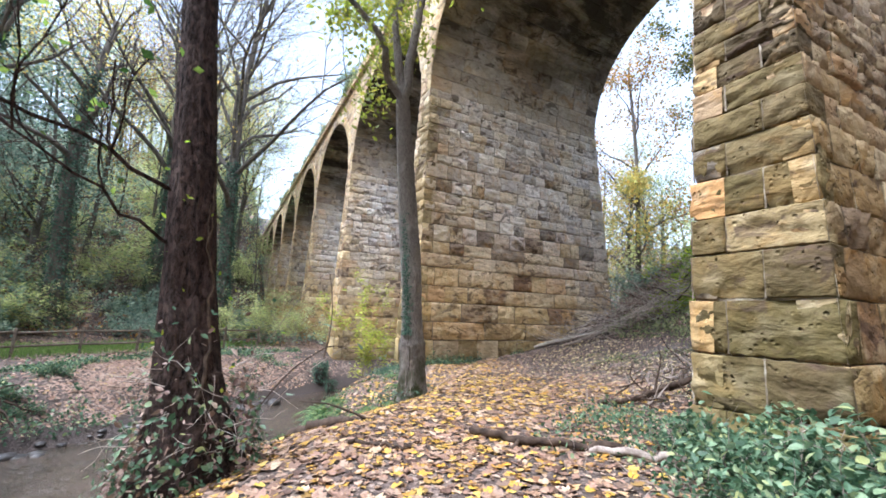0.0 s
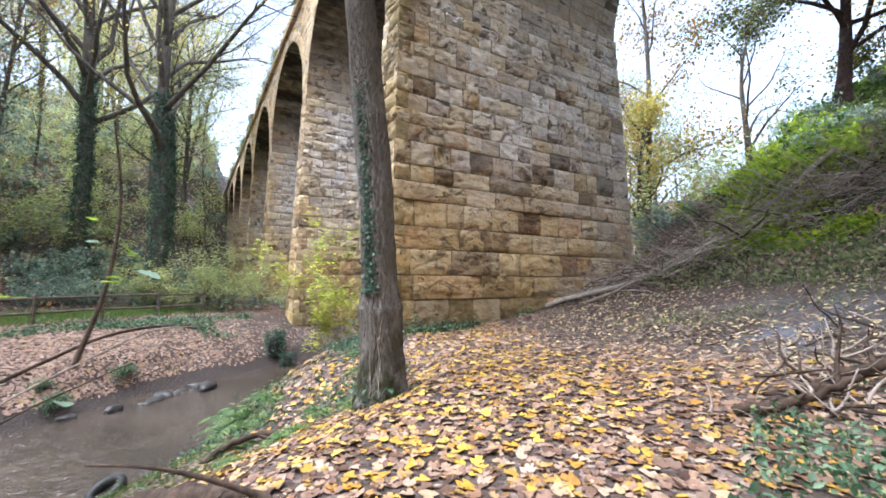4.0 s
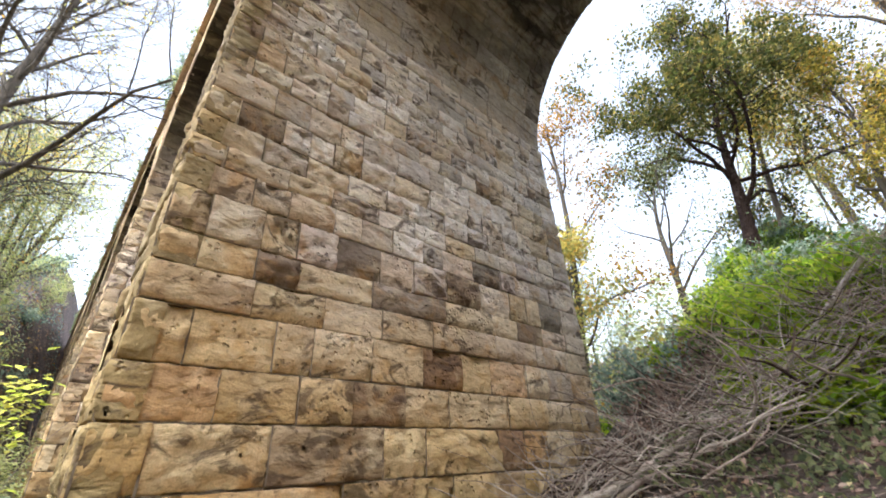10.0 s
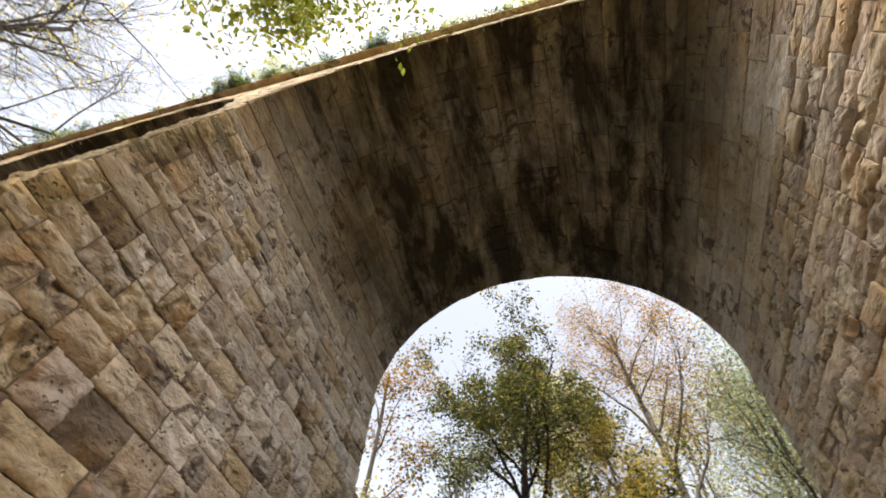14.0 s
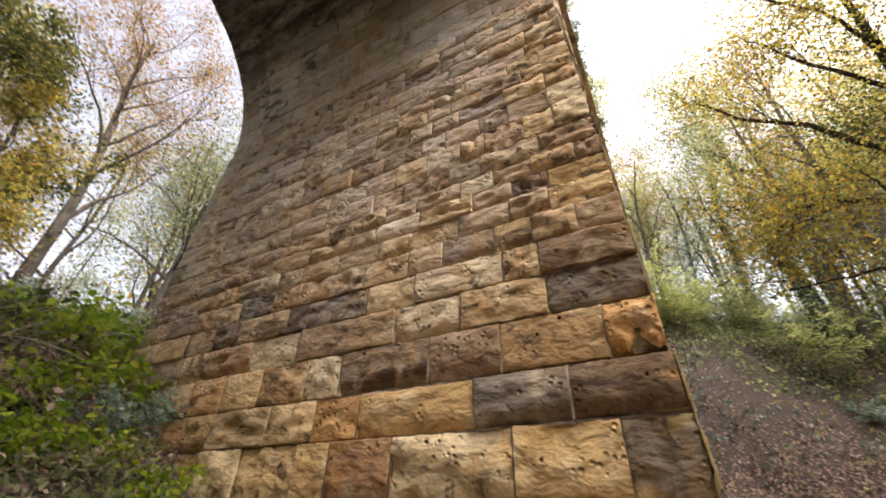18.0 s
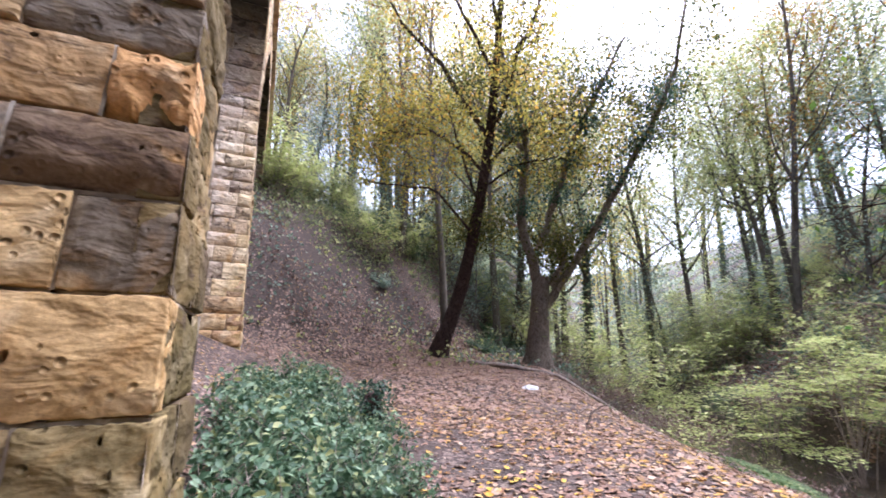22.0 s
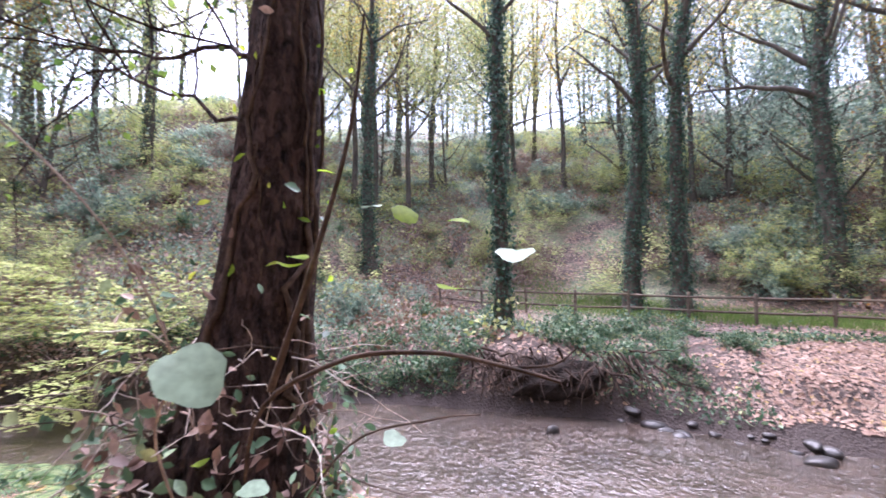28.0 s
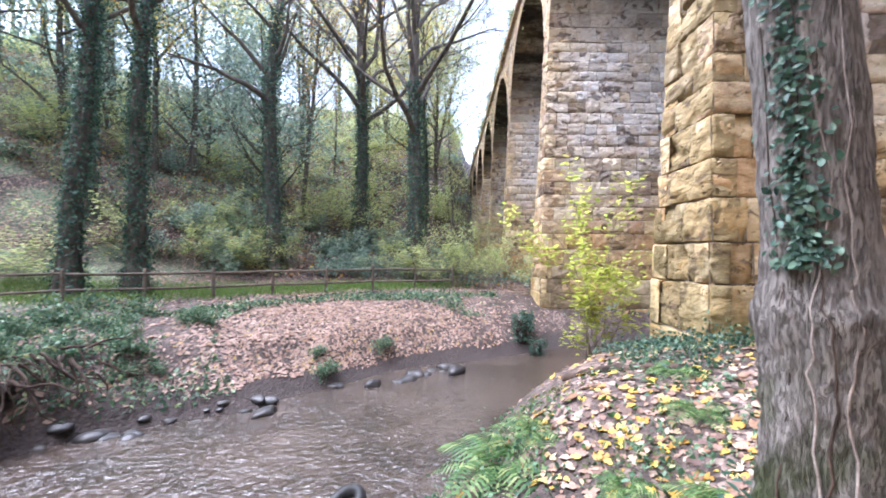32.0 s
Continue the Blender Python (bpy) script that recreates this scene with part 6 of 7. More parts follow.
FERN_LEAF = foliage("fern_leaflets", [(0.0, (0.045, 0.10, 0.03)), (0.6, (0.10, 0.18, 0.055)), (1.0, (0.24, 0.29, 0.11))], 0.3, 0.3)
FERN_SPOTS = [(-10.6, 2.5, 0.6), (-10.9, 2.9, 0.6), (-9.6, 2.3, 0.45), (-9.3, 2.9, 0.4), (-8.7, 2.9, 0.4), (-9.9, 3.4, 0.4), (-8.2, 2.6, 0.35), (-9.4, 3.8, 0.45), (-10.6, 4.4, 0.5), (-11.4, 4.6, 0.5), (-6.5, -0.9, 0.5), (-5.0, -1.0, 0.5), (-4.6, -0.4, 0.45), (-4.2, -1.6, 0.6), (-3.4, -2.2, 0.6), (-7.9, 2.1, 0.3)]
FERNS = fern()
DEAD = clumps("dead_bush", "tangle of brown dead stems with shrivelled leaves", "dead undergrowth", [(3.0, -9.0, 1.2), (5.0, -9.2, 1.4), (0.8, -8.6, 1.0), (-0.6, -11.8, 1.3), (7.2, -10.4, 1.4), (-11.9, 15.0, 0.5), (-7.0, 15.0, 0.8), (-5.4, 15.6, 0.9), (-8.8, 15.4, 0.7), (-6.2, 16.6, 1.0), (-4.6, 14.4, 0.8), (-9.6, 14.6, 0.5), (-4.6, 13.2, 0.7), (-4.3, 11.8, 0.6), (-5.3, 14.0, 0.7)], 58, LITTER_DULL, 500, 0.08, 1.0, 1.1)

def hazel(x, y, tall, wide, sprays, seed):
    """A bank hazel: bowed stems carrying flat layers of pale leaves."""
    t = thing("hazel", "hazel bush with flat sprays of pale yellow leaves", "bush", "bank hazels", at=on_ground(x, y))
    r = np.random.RandomState(seed)
    for k in range(sprays):
        a = r.uniform(0, 6.283)
        h = tall * r.uniform(0.25, 1.0)
        out = wide * r.uniform(0.3, 1.0)
        end = np.array((math.cos(a) * out, math.sin(a) * out, h))
        mid = np.array((end[0] * 0.35, end[1] * 0.35, h * 0.8))
        p = smooth_line([(r.normal(0, 0.1), r.normal(0, 0.1), -0.1), mid, end], 6)
        stem = part("stem", tubes_mesh("stem", [(p, np.linspace(0.018, 0.005, len(p)), 5)], TWIG), t)
        n = 95
        s, w = r.uniform(-0.9, 0.5, n), r.normal(0, 0.34, n)
        u, v = np.array((math.cos(a), math.sin(a), -0.12)), np.array((-math.sin(a), math.cos(a), r.uniform(-0.1, 0.1)))
        pts = end[None] + s[:, None] * u[None] + (w * (1 - 0.6 * np.abs(s)))[:, None] * v[None] + r.normal(0, 0.03, (n, 3))
        part("leaf_spray", leaf_cloud("leaf_spray", pts, 0.135, LEAF_SPRAY, seed + k, OVAL, 0.88), stem, "", "stuff")


hazel(-2.0, -9.8, 2.4, 2.0, 16, 301)
hazel(0.8, -10.6, 4.4, 2.4, 18, 302)
hazel(-4.4, -9.6, 1.6, 1.4, 10, 303)
hazel(3.6, -11.6, 3.4, 2.2, 14, 304)

# growth over the far slopes
far_bank = lambda x, y, d, side: side < 0 and d > 4.2 and not (-27 < x < -13 and -14 < y < 1)
strew(IVIES, 60, 1, ((-45, 12), (-40, -8)), far_bank, 0.6, 1.2)
strew(BUSHES, 70, 2, ((-60, 20), (-50, -12)), far_bank, 0.6, 1.5)
strew(YELLOWS, 70, 3, ((-50, 24), (-45, -11)), far_bank, 0.7, 1.4)
strew(DEAD, 110, 4, ((-40, 20), (-40, -10)), far_bank, 0.7, 1.5)
strew(IVIES, 40, 5, ((-20, -4), (-10, -4)), lambda x, y, d, side: side < 0 and 2.6 < d < 6.0 and math.hypot((x + 12.1) / 1.5, (y + 6.5) / 1.1) > 1, 0.3, 0.6)
SAPLINGS = clumps("sapling", "slender sapling with airy yellow-green sprays", "valley saplings", [(9.5, -13.5, 1.1), (3.2, -15.0, 1.0), (13.0, -14.0, 1.2), (16.0, -18.0, 1.3), (11.5, -17.0, 1.2), (14.8, -10.5, 1.0)], 59, LEAF_SPRAY, 1000, 0.16, 1.6, 3.6, 0.75)
strew(SAPLINGS, 60, 15, ((8, 45), (-42, -7)), lambda x, y, d, side: d > 3 and x + y > -12, 0.9, 1.6)
strew(SAPLINGS, 55, 16, ((-45, 12), (-40, -13)), far_bank, 0.6, 1.2)
strew(SAPLINGS, 10, 19, ((9, 24), (-26, -9.5)), lambda x, y, d, side: d > 3, 1.5, 2.2)
strew(DEAD, 18, 20, ((1, 13), (-16, -8.5)), lambda x, y, d, side: d > 2.6, 0.8, 1.5)
strew(IVIES, 10, 21, ((-5.4, -2.6), (-3.4, -1.4)), lambda x, y, d, side: side > 0, 0.35, 0.6)
for x, y, k in [(-27.5, 4.2, 0.9), (-29.0, 2.5, 1.0), (-31.0, 4.6, 1.0), (-26.0, 6.4, 0.8), (-33.0, 3.0, 1.1), (-35.0, 5.0, 1.0), (-24.6, 5.6, 0.7), (-30.0, 0.5, 0.9)]:
    copy_thing(SAPLINGS, Matrix.Translation(on_ground(x, y)) @ Matrix.Rotation(x * 2, 4, "Z") @ Matrix.Diagonal((k, k, k, 1)))
strew(SAPLINGS, 26, 17, ((-70, -34), (-14, 4)), lambda x, y, d, side: True, 0.8, 1.5)
strew(SAPLINGS, 30, 18, ((15, 34), (-6, 10)), lambda x, y, d, side: True, 0.8, 1.4)
for x, y, k in [(-15.0, 20.6, 1.3), (-13.6, 22.6, 1.3), (-16.6, 23.6, 1.5), (-14.4, 25.6, 1.4), (-12.2, 24.6, 1.1), (-18.4, 21.8, 1.5), (-19.6, 25.0, 1.6)]:
    copy_thing(YELLOWS, Matrix.Translation(on_ground(x, y)) @ Matrix.Rotation(x * 3, 4, "Z") @ Matrix.Diagonal((k, k, k * 1.6, 1)))
strew(SAPLINGS, 14, 24, ((-38, -27), (-13, 2)), lambda x, y, d, side: side < 0 and x + 0.4 * y < -27, 0.7, 1.1)
strew(BUSHES, 26, 25, ((-38, -26), (-14, 3)), lambda x, y, d, side: side < 0 and x + 0.4 * y < -27, 0.9, 1.5)
hill_ok = lambda x, y, d, side: side > 0 and y > 17 and d > 5
strew(BUSHES, 40, 6, ((-30, 16), (17, 55)), hill_ok, 0.5, 0.9)
strew(SHRUBS, 40, 7, ((-22, 12), (17, 45)), hill_ok, 0.5, 0.8)
strew(SHRUBS, 26, 22, ((-7, 9), (19, 34)), hill_ok, 0.6, 1.0)
strew(DEAD, 22, 23, ((-8, 1), (17, 24)), hill_ok, 0.7, 1.1)
strew(BUSHES, 60, 8, ((-90, -26), (-12, 40)), lambda x, y, d, side: d > 5 and not 4 < y < 16 and not (-30 < x and y < 4), 0.9, 1.8)
strew(YELLOWS, 30, 9, ((-90, -30), (-12, 4)), lambda x, y, d, side: True, 0.9, 1.7)
strew(BUSHES, 40, 10, ((16, 60), (-25, 20)), lambda x, y, d, side: d > 4, 0.8, 1.8)
strew(BRAMBLES, 22, 14, ((-1.5, 5.5), (2.9, 5.2)), lambda x, y, d, side: y > 3.1 + 0.12 * max(0, x), 0.6, 1.1)
strew(BRAMBLES, 26, 11, ((14, 30), (-14, 8)), lambda x, y, d, side: d > 4, 0.8, 1.6)
strew(FERNS, 30, 12, ((-10.5, 6), (-8, 3)), lambda x, y, d, side: side > 0 and 2.6 < d < 4.6 and x > -4, 0.5, 0.9)


def parapet_growth():
    """Grass, ivy and seedlings rooted along the top of the viaduct."""
    r = random.Random(13)
    for k in range(70):
        x = r.uniform(-70, 14)
        y = r.choice((yf - 0.12, yf + 0.2, yf + 0.3, yb - 0.1))
        s = r.uniform(0.3, 0.75)
        copy_thing(r.choice((BUSHES, FERNS, FERNS, DEAD)), Matrix.Translation((x, y, TOP + (0.93 if y not in (yf - 0.12,) else 0.27))) @ Matrix.Rotation(r.uniform(0, 6.28), 4, "Z") @ Matrix.Diagonal((s, s, s, 1)))


parapet_growth()


def parapet_grass():
    """Grass and moss hanging over the edge of the deck, in tufts."""
    r = np.random.RandomState(44)
    n = 15000
    x = r.uniform(-78, 8, n)
    d = wobble(x, 0 * x, 1.1, 7) + 0.7 * wobble(x, 0 * x, 3.1, 8)
    x, d = x[d > -0.1], d[d > -0.1]
    y = yf - 0.12 + r.normal(0, 0.12, len(x))
    z = TOP + 0.2 + (d + 0.3) * r.gamma(1.6, 0.28, len(x))
    tagged(new("parapet_grass", leaf_cloud("parapet_grass", np.stack([x, y, z], 1), 0.13, LEAF_OLIVE, 45)), "tufts of grass and seedlings along the viaduct parapet", "grass", "", "stuff")


parapet_grass()
r_edge = random.Random(14)
for k in range(64):
    s = r_edge.uniform(0.2, 0.5)
    copy_thing(r_edge.choice((BUSHES, BUSHES, YELLOWS, DEAD)), Matrix.Translation((r_edge.uniform(-17, 6), yf - 0.12, TOP + 0.27)) @ Matrix.Rotation(r_edge.uniform(0, 6.28), 4, "Z") @ Matrix.Diagonal((s, s, s, 1)))


# ---- low growth that nobody could count ----
def undergrowth(name, label, seed, n, box, size, mat, keep, tall, clump, cut=0.0, shape=DIAMOND, up=0.4):
    """Leaves in drifts over the slopes: dense where the drifts are, thin between."""
    r = np.random.RandomState(seed)
    x, y = r.uniform(*box[0], n), r.uniform(*box[1], n)
    d, side = stream_side(x, y)
    dens = wobble(x, y, clump, seed) + 0.6 * wobble(x, y, clump * 2.7, seed + 1)
    k = keep(x, y, d, side) & (dens + r.normal(0, 0.12, n) > cut) & ~inside_pier(x, y)
    x, y, dens = x[k], y[k], dens[k]
    z = ground(x, y) + 0.02 + tall * np.clip(dens - cut + 0.25, 0.1, 1.2) * r.gamma(1.5, 0.5, len(x))
    tagged(new(name, leaf_cloud(name, np.stack([x, y, z], 1), size, mat, seed, shape, up)), label, "undergrowth", "", "stuff")


def dead_stems(name, label, seed, n, box, keep, lo, hi, mat, thick=0.006):
    """Thin dead stems and fallen twigs standing and lying over a slope."""
    r = np.random.RandomState(seed)
    x, y = r.uniform(*box[0], n), r.uniform(*box[1], n)
    d, side = stream_side(x, y)
    k = keep(x, y, d, side) & ~inside_pier(x, y) & (wobble(x, y, 0.5, seed) + r.normal(0, 0.3, n) > 0)
    lines = []
    for px, py, pz in zip(x[k], y[k], ground(x[k], y[k])):
        a = r.uniform(0, 6.283)
        w = thick * r.uniform(0.6, 2.0)
        p, q = limb(r, (px, py, pz), (math.cos(a), math.sin(a), r.uniform(0.05, 1.4)), r.uniform(lo, hi), w, w * 0.3, 4, 0.22, -0.06)
        lines.append((p, q, 3))
    tagged(new(name, tubes_mesh(name, lines, mat)), label, "undergrowth", "", "stuff")


def inside_pier(x, y):
    bad = np.zeros(x.shape, bool)
    for k in (-1, 0, 1, 2):
        bad |= (x > PIER_X[k] - THICK) & (x < PIER_X[k]) & (y > FRONT) & (y < BACK)
    return bad


south = lambda x, y, d, side: (side < 0) & (d > 3.4) & ~((x < -13) & (y > x * 0.99 - 1.5) & (y < -0.9 * (x + 8)) & (x > -29))
near_bank = lambda x, y, d, side: (np.hypot((x + 12.1) / 1.3, (y + 6.5) / 0.9) > 1) & (side < 0) & (d > 2.5) & (d < 7.5) & (np.hypot((x + 18.0) / 3.7, (y + 0.2) / 3.7) > 1)
east = lambda x, y, d, side: (d > 3.0) & (x + 0.6 * y > -2)
west = lambda x, y, d, side: (x < -29) | (x < -22) & (y > 6) & (side < 0)
arch_slope = lambda x, y, d, side: (side > 0) & (y > 15.2 - 0.25 * (x + 8))
undergrowth("ivy_carpet", "low dark ivy carpeting the stream bank", 201, 85000, ((-24, 4), (-13, 4)), 0.10, BRAMBLE, near_bank, 0.16, 0.8, -0.25, OVAL)
undergrowth("ivy_carpet", "blue-green ivy and ferns over the wooded hillside", 202, 105000, ((-60, 14), (-50, -7)), 0.19, EVERGREEN, south, 0.35, 0.35, 0.05)
undergrowth("leafy_undergrowth", "pale yellow-green leaves of low hillside growth", 203, 78000, ((-60, 14), (-50, -7)), 0.19, LEAF_SPRAY, south, 0.8, 0.4, 0.1)
undergrowth("withered_undergrowth", "withered brown leaves over the wooded hillside", 204, 120000, ((-60, 14), (-50, -7)), 0.2, LITTER_PINK, south, 0.22, 0.5, -0.2)
undergrowth("leafy_undergrowth", "yellow-green low growth filling the valley", 205, 24000, ((10, 55), (-50, 8)), 0.2, LEAF_SPRAY, east, 1.0, 0.4, 0.1)
undergrowth("ivy_carpet", "dark green low growth filling the valley", 206, 50000, ((10, 55), (-50, 8)), 0.2, EVERGREEN, east, 0.7, 0.35, 0.1)
undergrowth("leafy_undergrowth", "mixed green low growth beyond the fence", 207, 40000, ((-85, -21), (-22, 40)), 0.26, EVERGREEN, west, 0.8, 0.3, 0.0)
undergrowth("withered_undergrowth", "withered brown growth beyond the fence", 208, 34000, ((-85, -21), (-22, 40)), 0.26, LITTER, west, 0.5, 0.4, -0.1)
undergrowth("leafy_undergrowth", "bright green weeds and ferns on the hill behind the arch", 209, 58000, ((-26, 10), (14, 40)), 0.2, LEAF_LIME, arch_slope, 0.32, 0.6, 0.32)
undergrowth("leafy_undergrowth", "dull green growth on the hill behind the arch", 210, 52000, ((-26, 10), (14, 40)), 0.22, LEAF_GREEN, arch_slope, 0.32, 0.5, -0.6)
undergrowth("weeds", "small green weeds on the muddy slope below the brushwood", 211, 12000, ((-9.5, -3.4), (9.4, 15)), 0.055, LEAF_OLIVE, lambda x, y, d, side: y > 10.0 + 0.25 * (x + 7), 0.14, 1.0, 0.0, OVAL)
undergrowth("weeds", "small green weeds along the edge of the path", 213, 4500, ((-5.6, -2.6), (3.6, 8.2)), 0.055, BRAMBLE, lambda x, y, d, side: x + 0.35 * (y - 4) > -4.6, 0.14, 1.1, -0.1, OVAL)
undergrowth("weeds", "low green weeds along the near bank of the stream", 212, 9000, ((-12, 8), (-9, 5)), 0.06, FERN_LEAF, lambda x, y, d, side: (side > 0) & (d > 3.6) & (d < 5.6) & ((x > -5) | (x < -9.6) | (d > 5)), 0.07, 1.2, -0.05, OVAL)
undergrowth("leafy_undergrowth", "lime-green leaves pushing through the brushwood", 214, 17000, ((-9.6, -3.6), (12.2, 17)), 0.16, LEAF_LIME, lambda x, y, d, side: y > 12.4 - 0.25 * (x + 7) + 0.35 * wobble(x, y, 1.6, 5), 0.55, 1.0, 0.18, OVAL, 0.6)
undergrowth("leafy_undergrowth", "olive grass and fern fronds at the foot of the brushwood", 215, 9000, ((-10.5, -3.7), (10.6, 16)), 0.10, LEAF_OLIVE, lambda x, y, d, side: y > 11.3 - 0.15 * (x + 7), 0.28, 1.0, -0.15, OVAL, 0.3)
undergrowth("withered_undergrowth", "brown withered stalks and leaves among the brushwood", 216, 12000, ((-11.5, -3.7), (11, 18)), 0.09, LITTER_DULL, lambda x, y, d, side: y > 11.6 - 0.2 * (x + 7), 0.4, 1.2, -0.1, OVAL, 0.2)
undergrowth("weeds", "green leaves and ferns along the foot of the pier", 217, 5000, ((-12.4, -9.6), (3.6, 9.5)), 0.06, BRAMBLE, lambda x, y, d, side: (x < -11.6 + 0.25 * wobble(x, y, 2, 3)) | (y < 5.0) & (d > 3.6), 0.16, 1.4, -0.15, OVAL)
undergrowth("ivy_carpet", "dark ivy creeping along the foot of the stone pier", 227, 5200, ((-13.6, -11.2), (4.4, 8.0)), 0.055, IVY, lambda x, y, d, side: (x < -11.75 + 0.2 * wobble(x, y, 2.5, 3)) & (ground(x, y) > -0.9) | (y < 5.3) & (ground(x, y) > -0.6) & (x < -11.2), 0.12, 1.6, -0.35, OVAL)
undergrowth("bank_moss", "olive moss and small weeds on the lip of the stream bank", 228, 9000, ((-12.2, -7.0), (0.8, 4.0)), 0.034, LEAF_GREEN, lambda x, y, d, side: (side > 0) & (ground(x, y) < -0.55) & (ground(x, y) > -1.5), 0.05, 1.5, -0.25, OVAL, 0.7)
undergrowth("weeds", "dark green weeds and ferns on the lip of the stream bank", 229, 2600, ((-12.4, -7.4), (1.0, 4.4)), 0.06, BRAMBLE, lambda x, y, d, side: (side > 0) & (ground(x, y) < -0.5) & (ground(x, y) > -1.7), 0.22, 1.3, 0.0, OVAL)
dead_stems("dead_stems", "thin dead stems and twigs over the wooded hillside", 221, 5200, ((-50, 14), (-40, -7)), south, 0.5, 1.8, TWIG, 0.009)
dead_stems("dead_stems", "thin dead stems over the slope behind the arch", 222, 1500, ((-12, -2), (11, 24)), lambda x, y, d, side: y > 13.5, 0.4, 1.5, TWIG)
dead_stems("twig_litter", "small broken twigs on the muddy ground", 225, 900, ((-12, -3.6), (7.2, 13.5)), lambda x, y, d, side: y > 7, 0.12, 0.5, TWIG, 0.004)
dead_stems("dead_stems", "dry stems standing among the brambles", 224, 260, ((-3.4, 4), (3, 5.4)), lambda x, y, d, side: y > 3.2, 0.4, 0.9, TWIG, 0.004)
dead_stems("dead_stems", "dead twigs littering the near stream bank", 223, 900, ((-14, 4), (-8, 5)), lambda x, y, d, side: (side > 0) & (d < 4.8) & (d > 2.3), 0.2, 0.7, WOOD_DARK, 0.004)


dead_stems("dead_stems", "dead stems and roots sticking out of the steep bank", 226, 420, ((10, 20), (-4, 9)), lambda x, y, d, side: side > 0, 0.3, 1.1, WOOD_DARK, 0.012)
undergrowth("withered_undergrowth", "withered brown growth in patches on the steep bank", 218, 9000, ((9, 21), (-6, 9)), 0.13, LITTER_DULL, lambda x, y, d, side: (side > 0) & (x > 11), 0.3, 0.9, 0.12, OVAL, 0.3)
undergrowth("leafy_undergrowth", "green fringe along the brow of the steep bank", 219, 16000, ((14, 26), (-8, 9)), 0.16, LEAF_OLIVE, lambda x, y, d, side: (side > 0) & (x > 16.3 - 0.25 * y), 0.7, 0.6, -0.3, OVAL, 0.4)

# ---- fallen leaves ----
def litter(name, label, seed, n, box, size, mat, shape, keep, lift=0.012):
    r = np.random.RandomState(seed)
    x, y = r.uniform(box[0], box[1], n), r.uniform(box[2], box[3], n)
    k = keep(x, y, r)
    x, y = x[k], y[k]
    d, _ = stream_side(x, y)
    z = ground(x, y) + lift
    e = 0.1
    gx, gy = (ground(x + e, y) - ground(x - e, y)) / (2 * e), (ground(x, y + e) - ground(x, y - e)) / (2 * e)
    nrm = np.stack([-gx, -gy, np.ones_like(gx)], 1)
    nrm /= np.linalg.norm(nrm, axis=1)[:, None]
    ok = z > WATER_Z + 0.28 + 0.14 * wobble(x, y, 2.3, 12)
    ob = new(name, leaf_cloud(name, np.stack([x, y, z], 1)[ok], size, mat, seed, shape, 0.8, nrm[ok]))
    tagged(ob, label, "leaf litter", "", "stuff")


def path_keep(x, y, r):
    dens = np.clip(0.75 + 0.9 * wobble(x, y, 0.8, 21), 0.12, 1)
    # the trodden, muddy strip under the arch stays thinly covered
    mud = np.exp(-(((x + 7.4) / 3.6) ** 2 + ((y - 9.3) / 1.5) ** 2)) + 0.6 * np.exp(-(((x + 9.4) / 1.5) ** 2 + ((y - 8.0) / 1.1) ** 2))
    dens = dens * np.clip(1 - 0.95 * mud, 0, 1)
    # and little lies on the crumbling lip above the stream
    dens = dens * np.where(x < -7.5, np.clip((ground(x, y) + 1.0) / 0.5, 0.12, 1), 1)
    d, side = stream_side(x, y)
    return (r.rand(len(x)) < dens) & ~inside_pier(x, y) & (side > 0)


def bank_keep(x, y, r):
    dens = np.clip(0.5 + 0.9 * wobble(x, y, 0.7, 22), 0.05, 1)
    return (r.rand(len(x)) < dens) & ~inside_pier(x, y)


litter("path_leaves", "pink-brown and yellow fallen leaves carpeting the path", 61, 35000, (-13.5, 6, -4, 8.3), 0.096, LITTER, FAN, lambda x, y, r: path_keep(x, y, r) & (r.rand(len(x)) < np.clip((5.5 - x) / 4, 0, 1)) & ((x < -0.5) | (y < 2.6 + 1.8 * wobble(x, y, 0.9, 17) + r.normal(0, 0.9, len(x)))))
litter("path_leaves", "small trodden leaves between the larger ones", 65, 46000, (-13, 16, -8, 9.5), 0.075, LITTER, OVAL, path_keep, 0.006)
litter("path_leaves", "pink-brown fallen leaves carpeting the far end of the path", 68, 20000, (2.5, 14, -8, 3.2), 0.11, LITTER_PINK, FAN, lambda x, y, r: path_keep(x, y, r) & (y < 2.1 - 0.2 * (x - 3) + 2.0 * wobble(x, y, 0.9, 18) + r.normal(0, 0.9, len(x))) & (x > 3.2 + 2.0 * wobble(x, y, 0.9, 19)))
litter("yellow_leaves", "bright yellow leaves fallen on the path", 66, 4200, (-13.5, -1, -1, 7.5), 0.086, LITTER_YELLOW, FAN, lambda x, y, r: path_keep(x, y, r) & (r.rand(len(x)) < np.clip(0.25 + 0.9 * wobble(x, y, 1.3, 71) + 0.45 * (x < -6), 0.05, 1)), 0.02)
litter("mud_leaves", "small pale leaves trodden into the mud", 67, 4200, (-12.2, -3.6, 7.4, 12.5), 0.08, LITTER_PALE, OVAL, lambda x, y, r: ~inside_pier(x, y) & (r.rand(len(x)) < np.clip(0.4 + 0.8 * wobble(x, y, 0.9, 41), 0.08, 0.8)))
litter("mud_leaves", "dark rotting leaves trodden into the mud", 69, 9000, (-12.2, -3.6, 7.2, 14), 0.07, LITTER_DULL, OVAL, lambda x, y, r: ~inside_pier(x, y) & (r.rand(len(x)) < np.clip(0.5 + 0.9 * wobble(x, y, 1.1, 43), 0.05, 1)), 0.008)
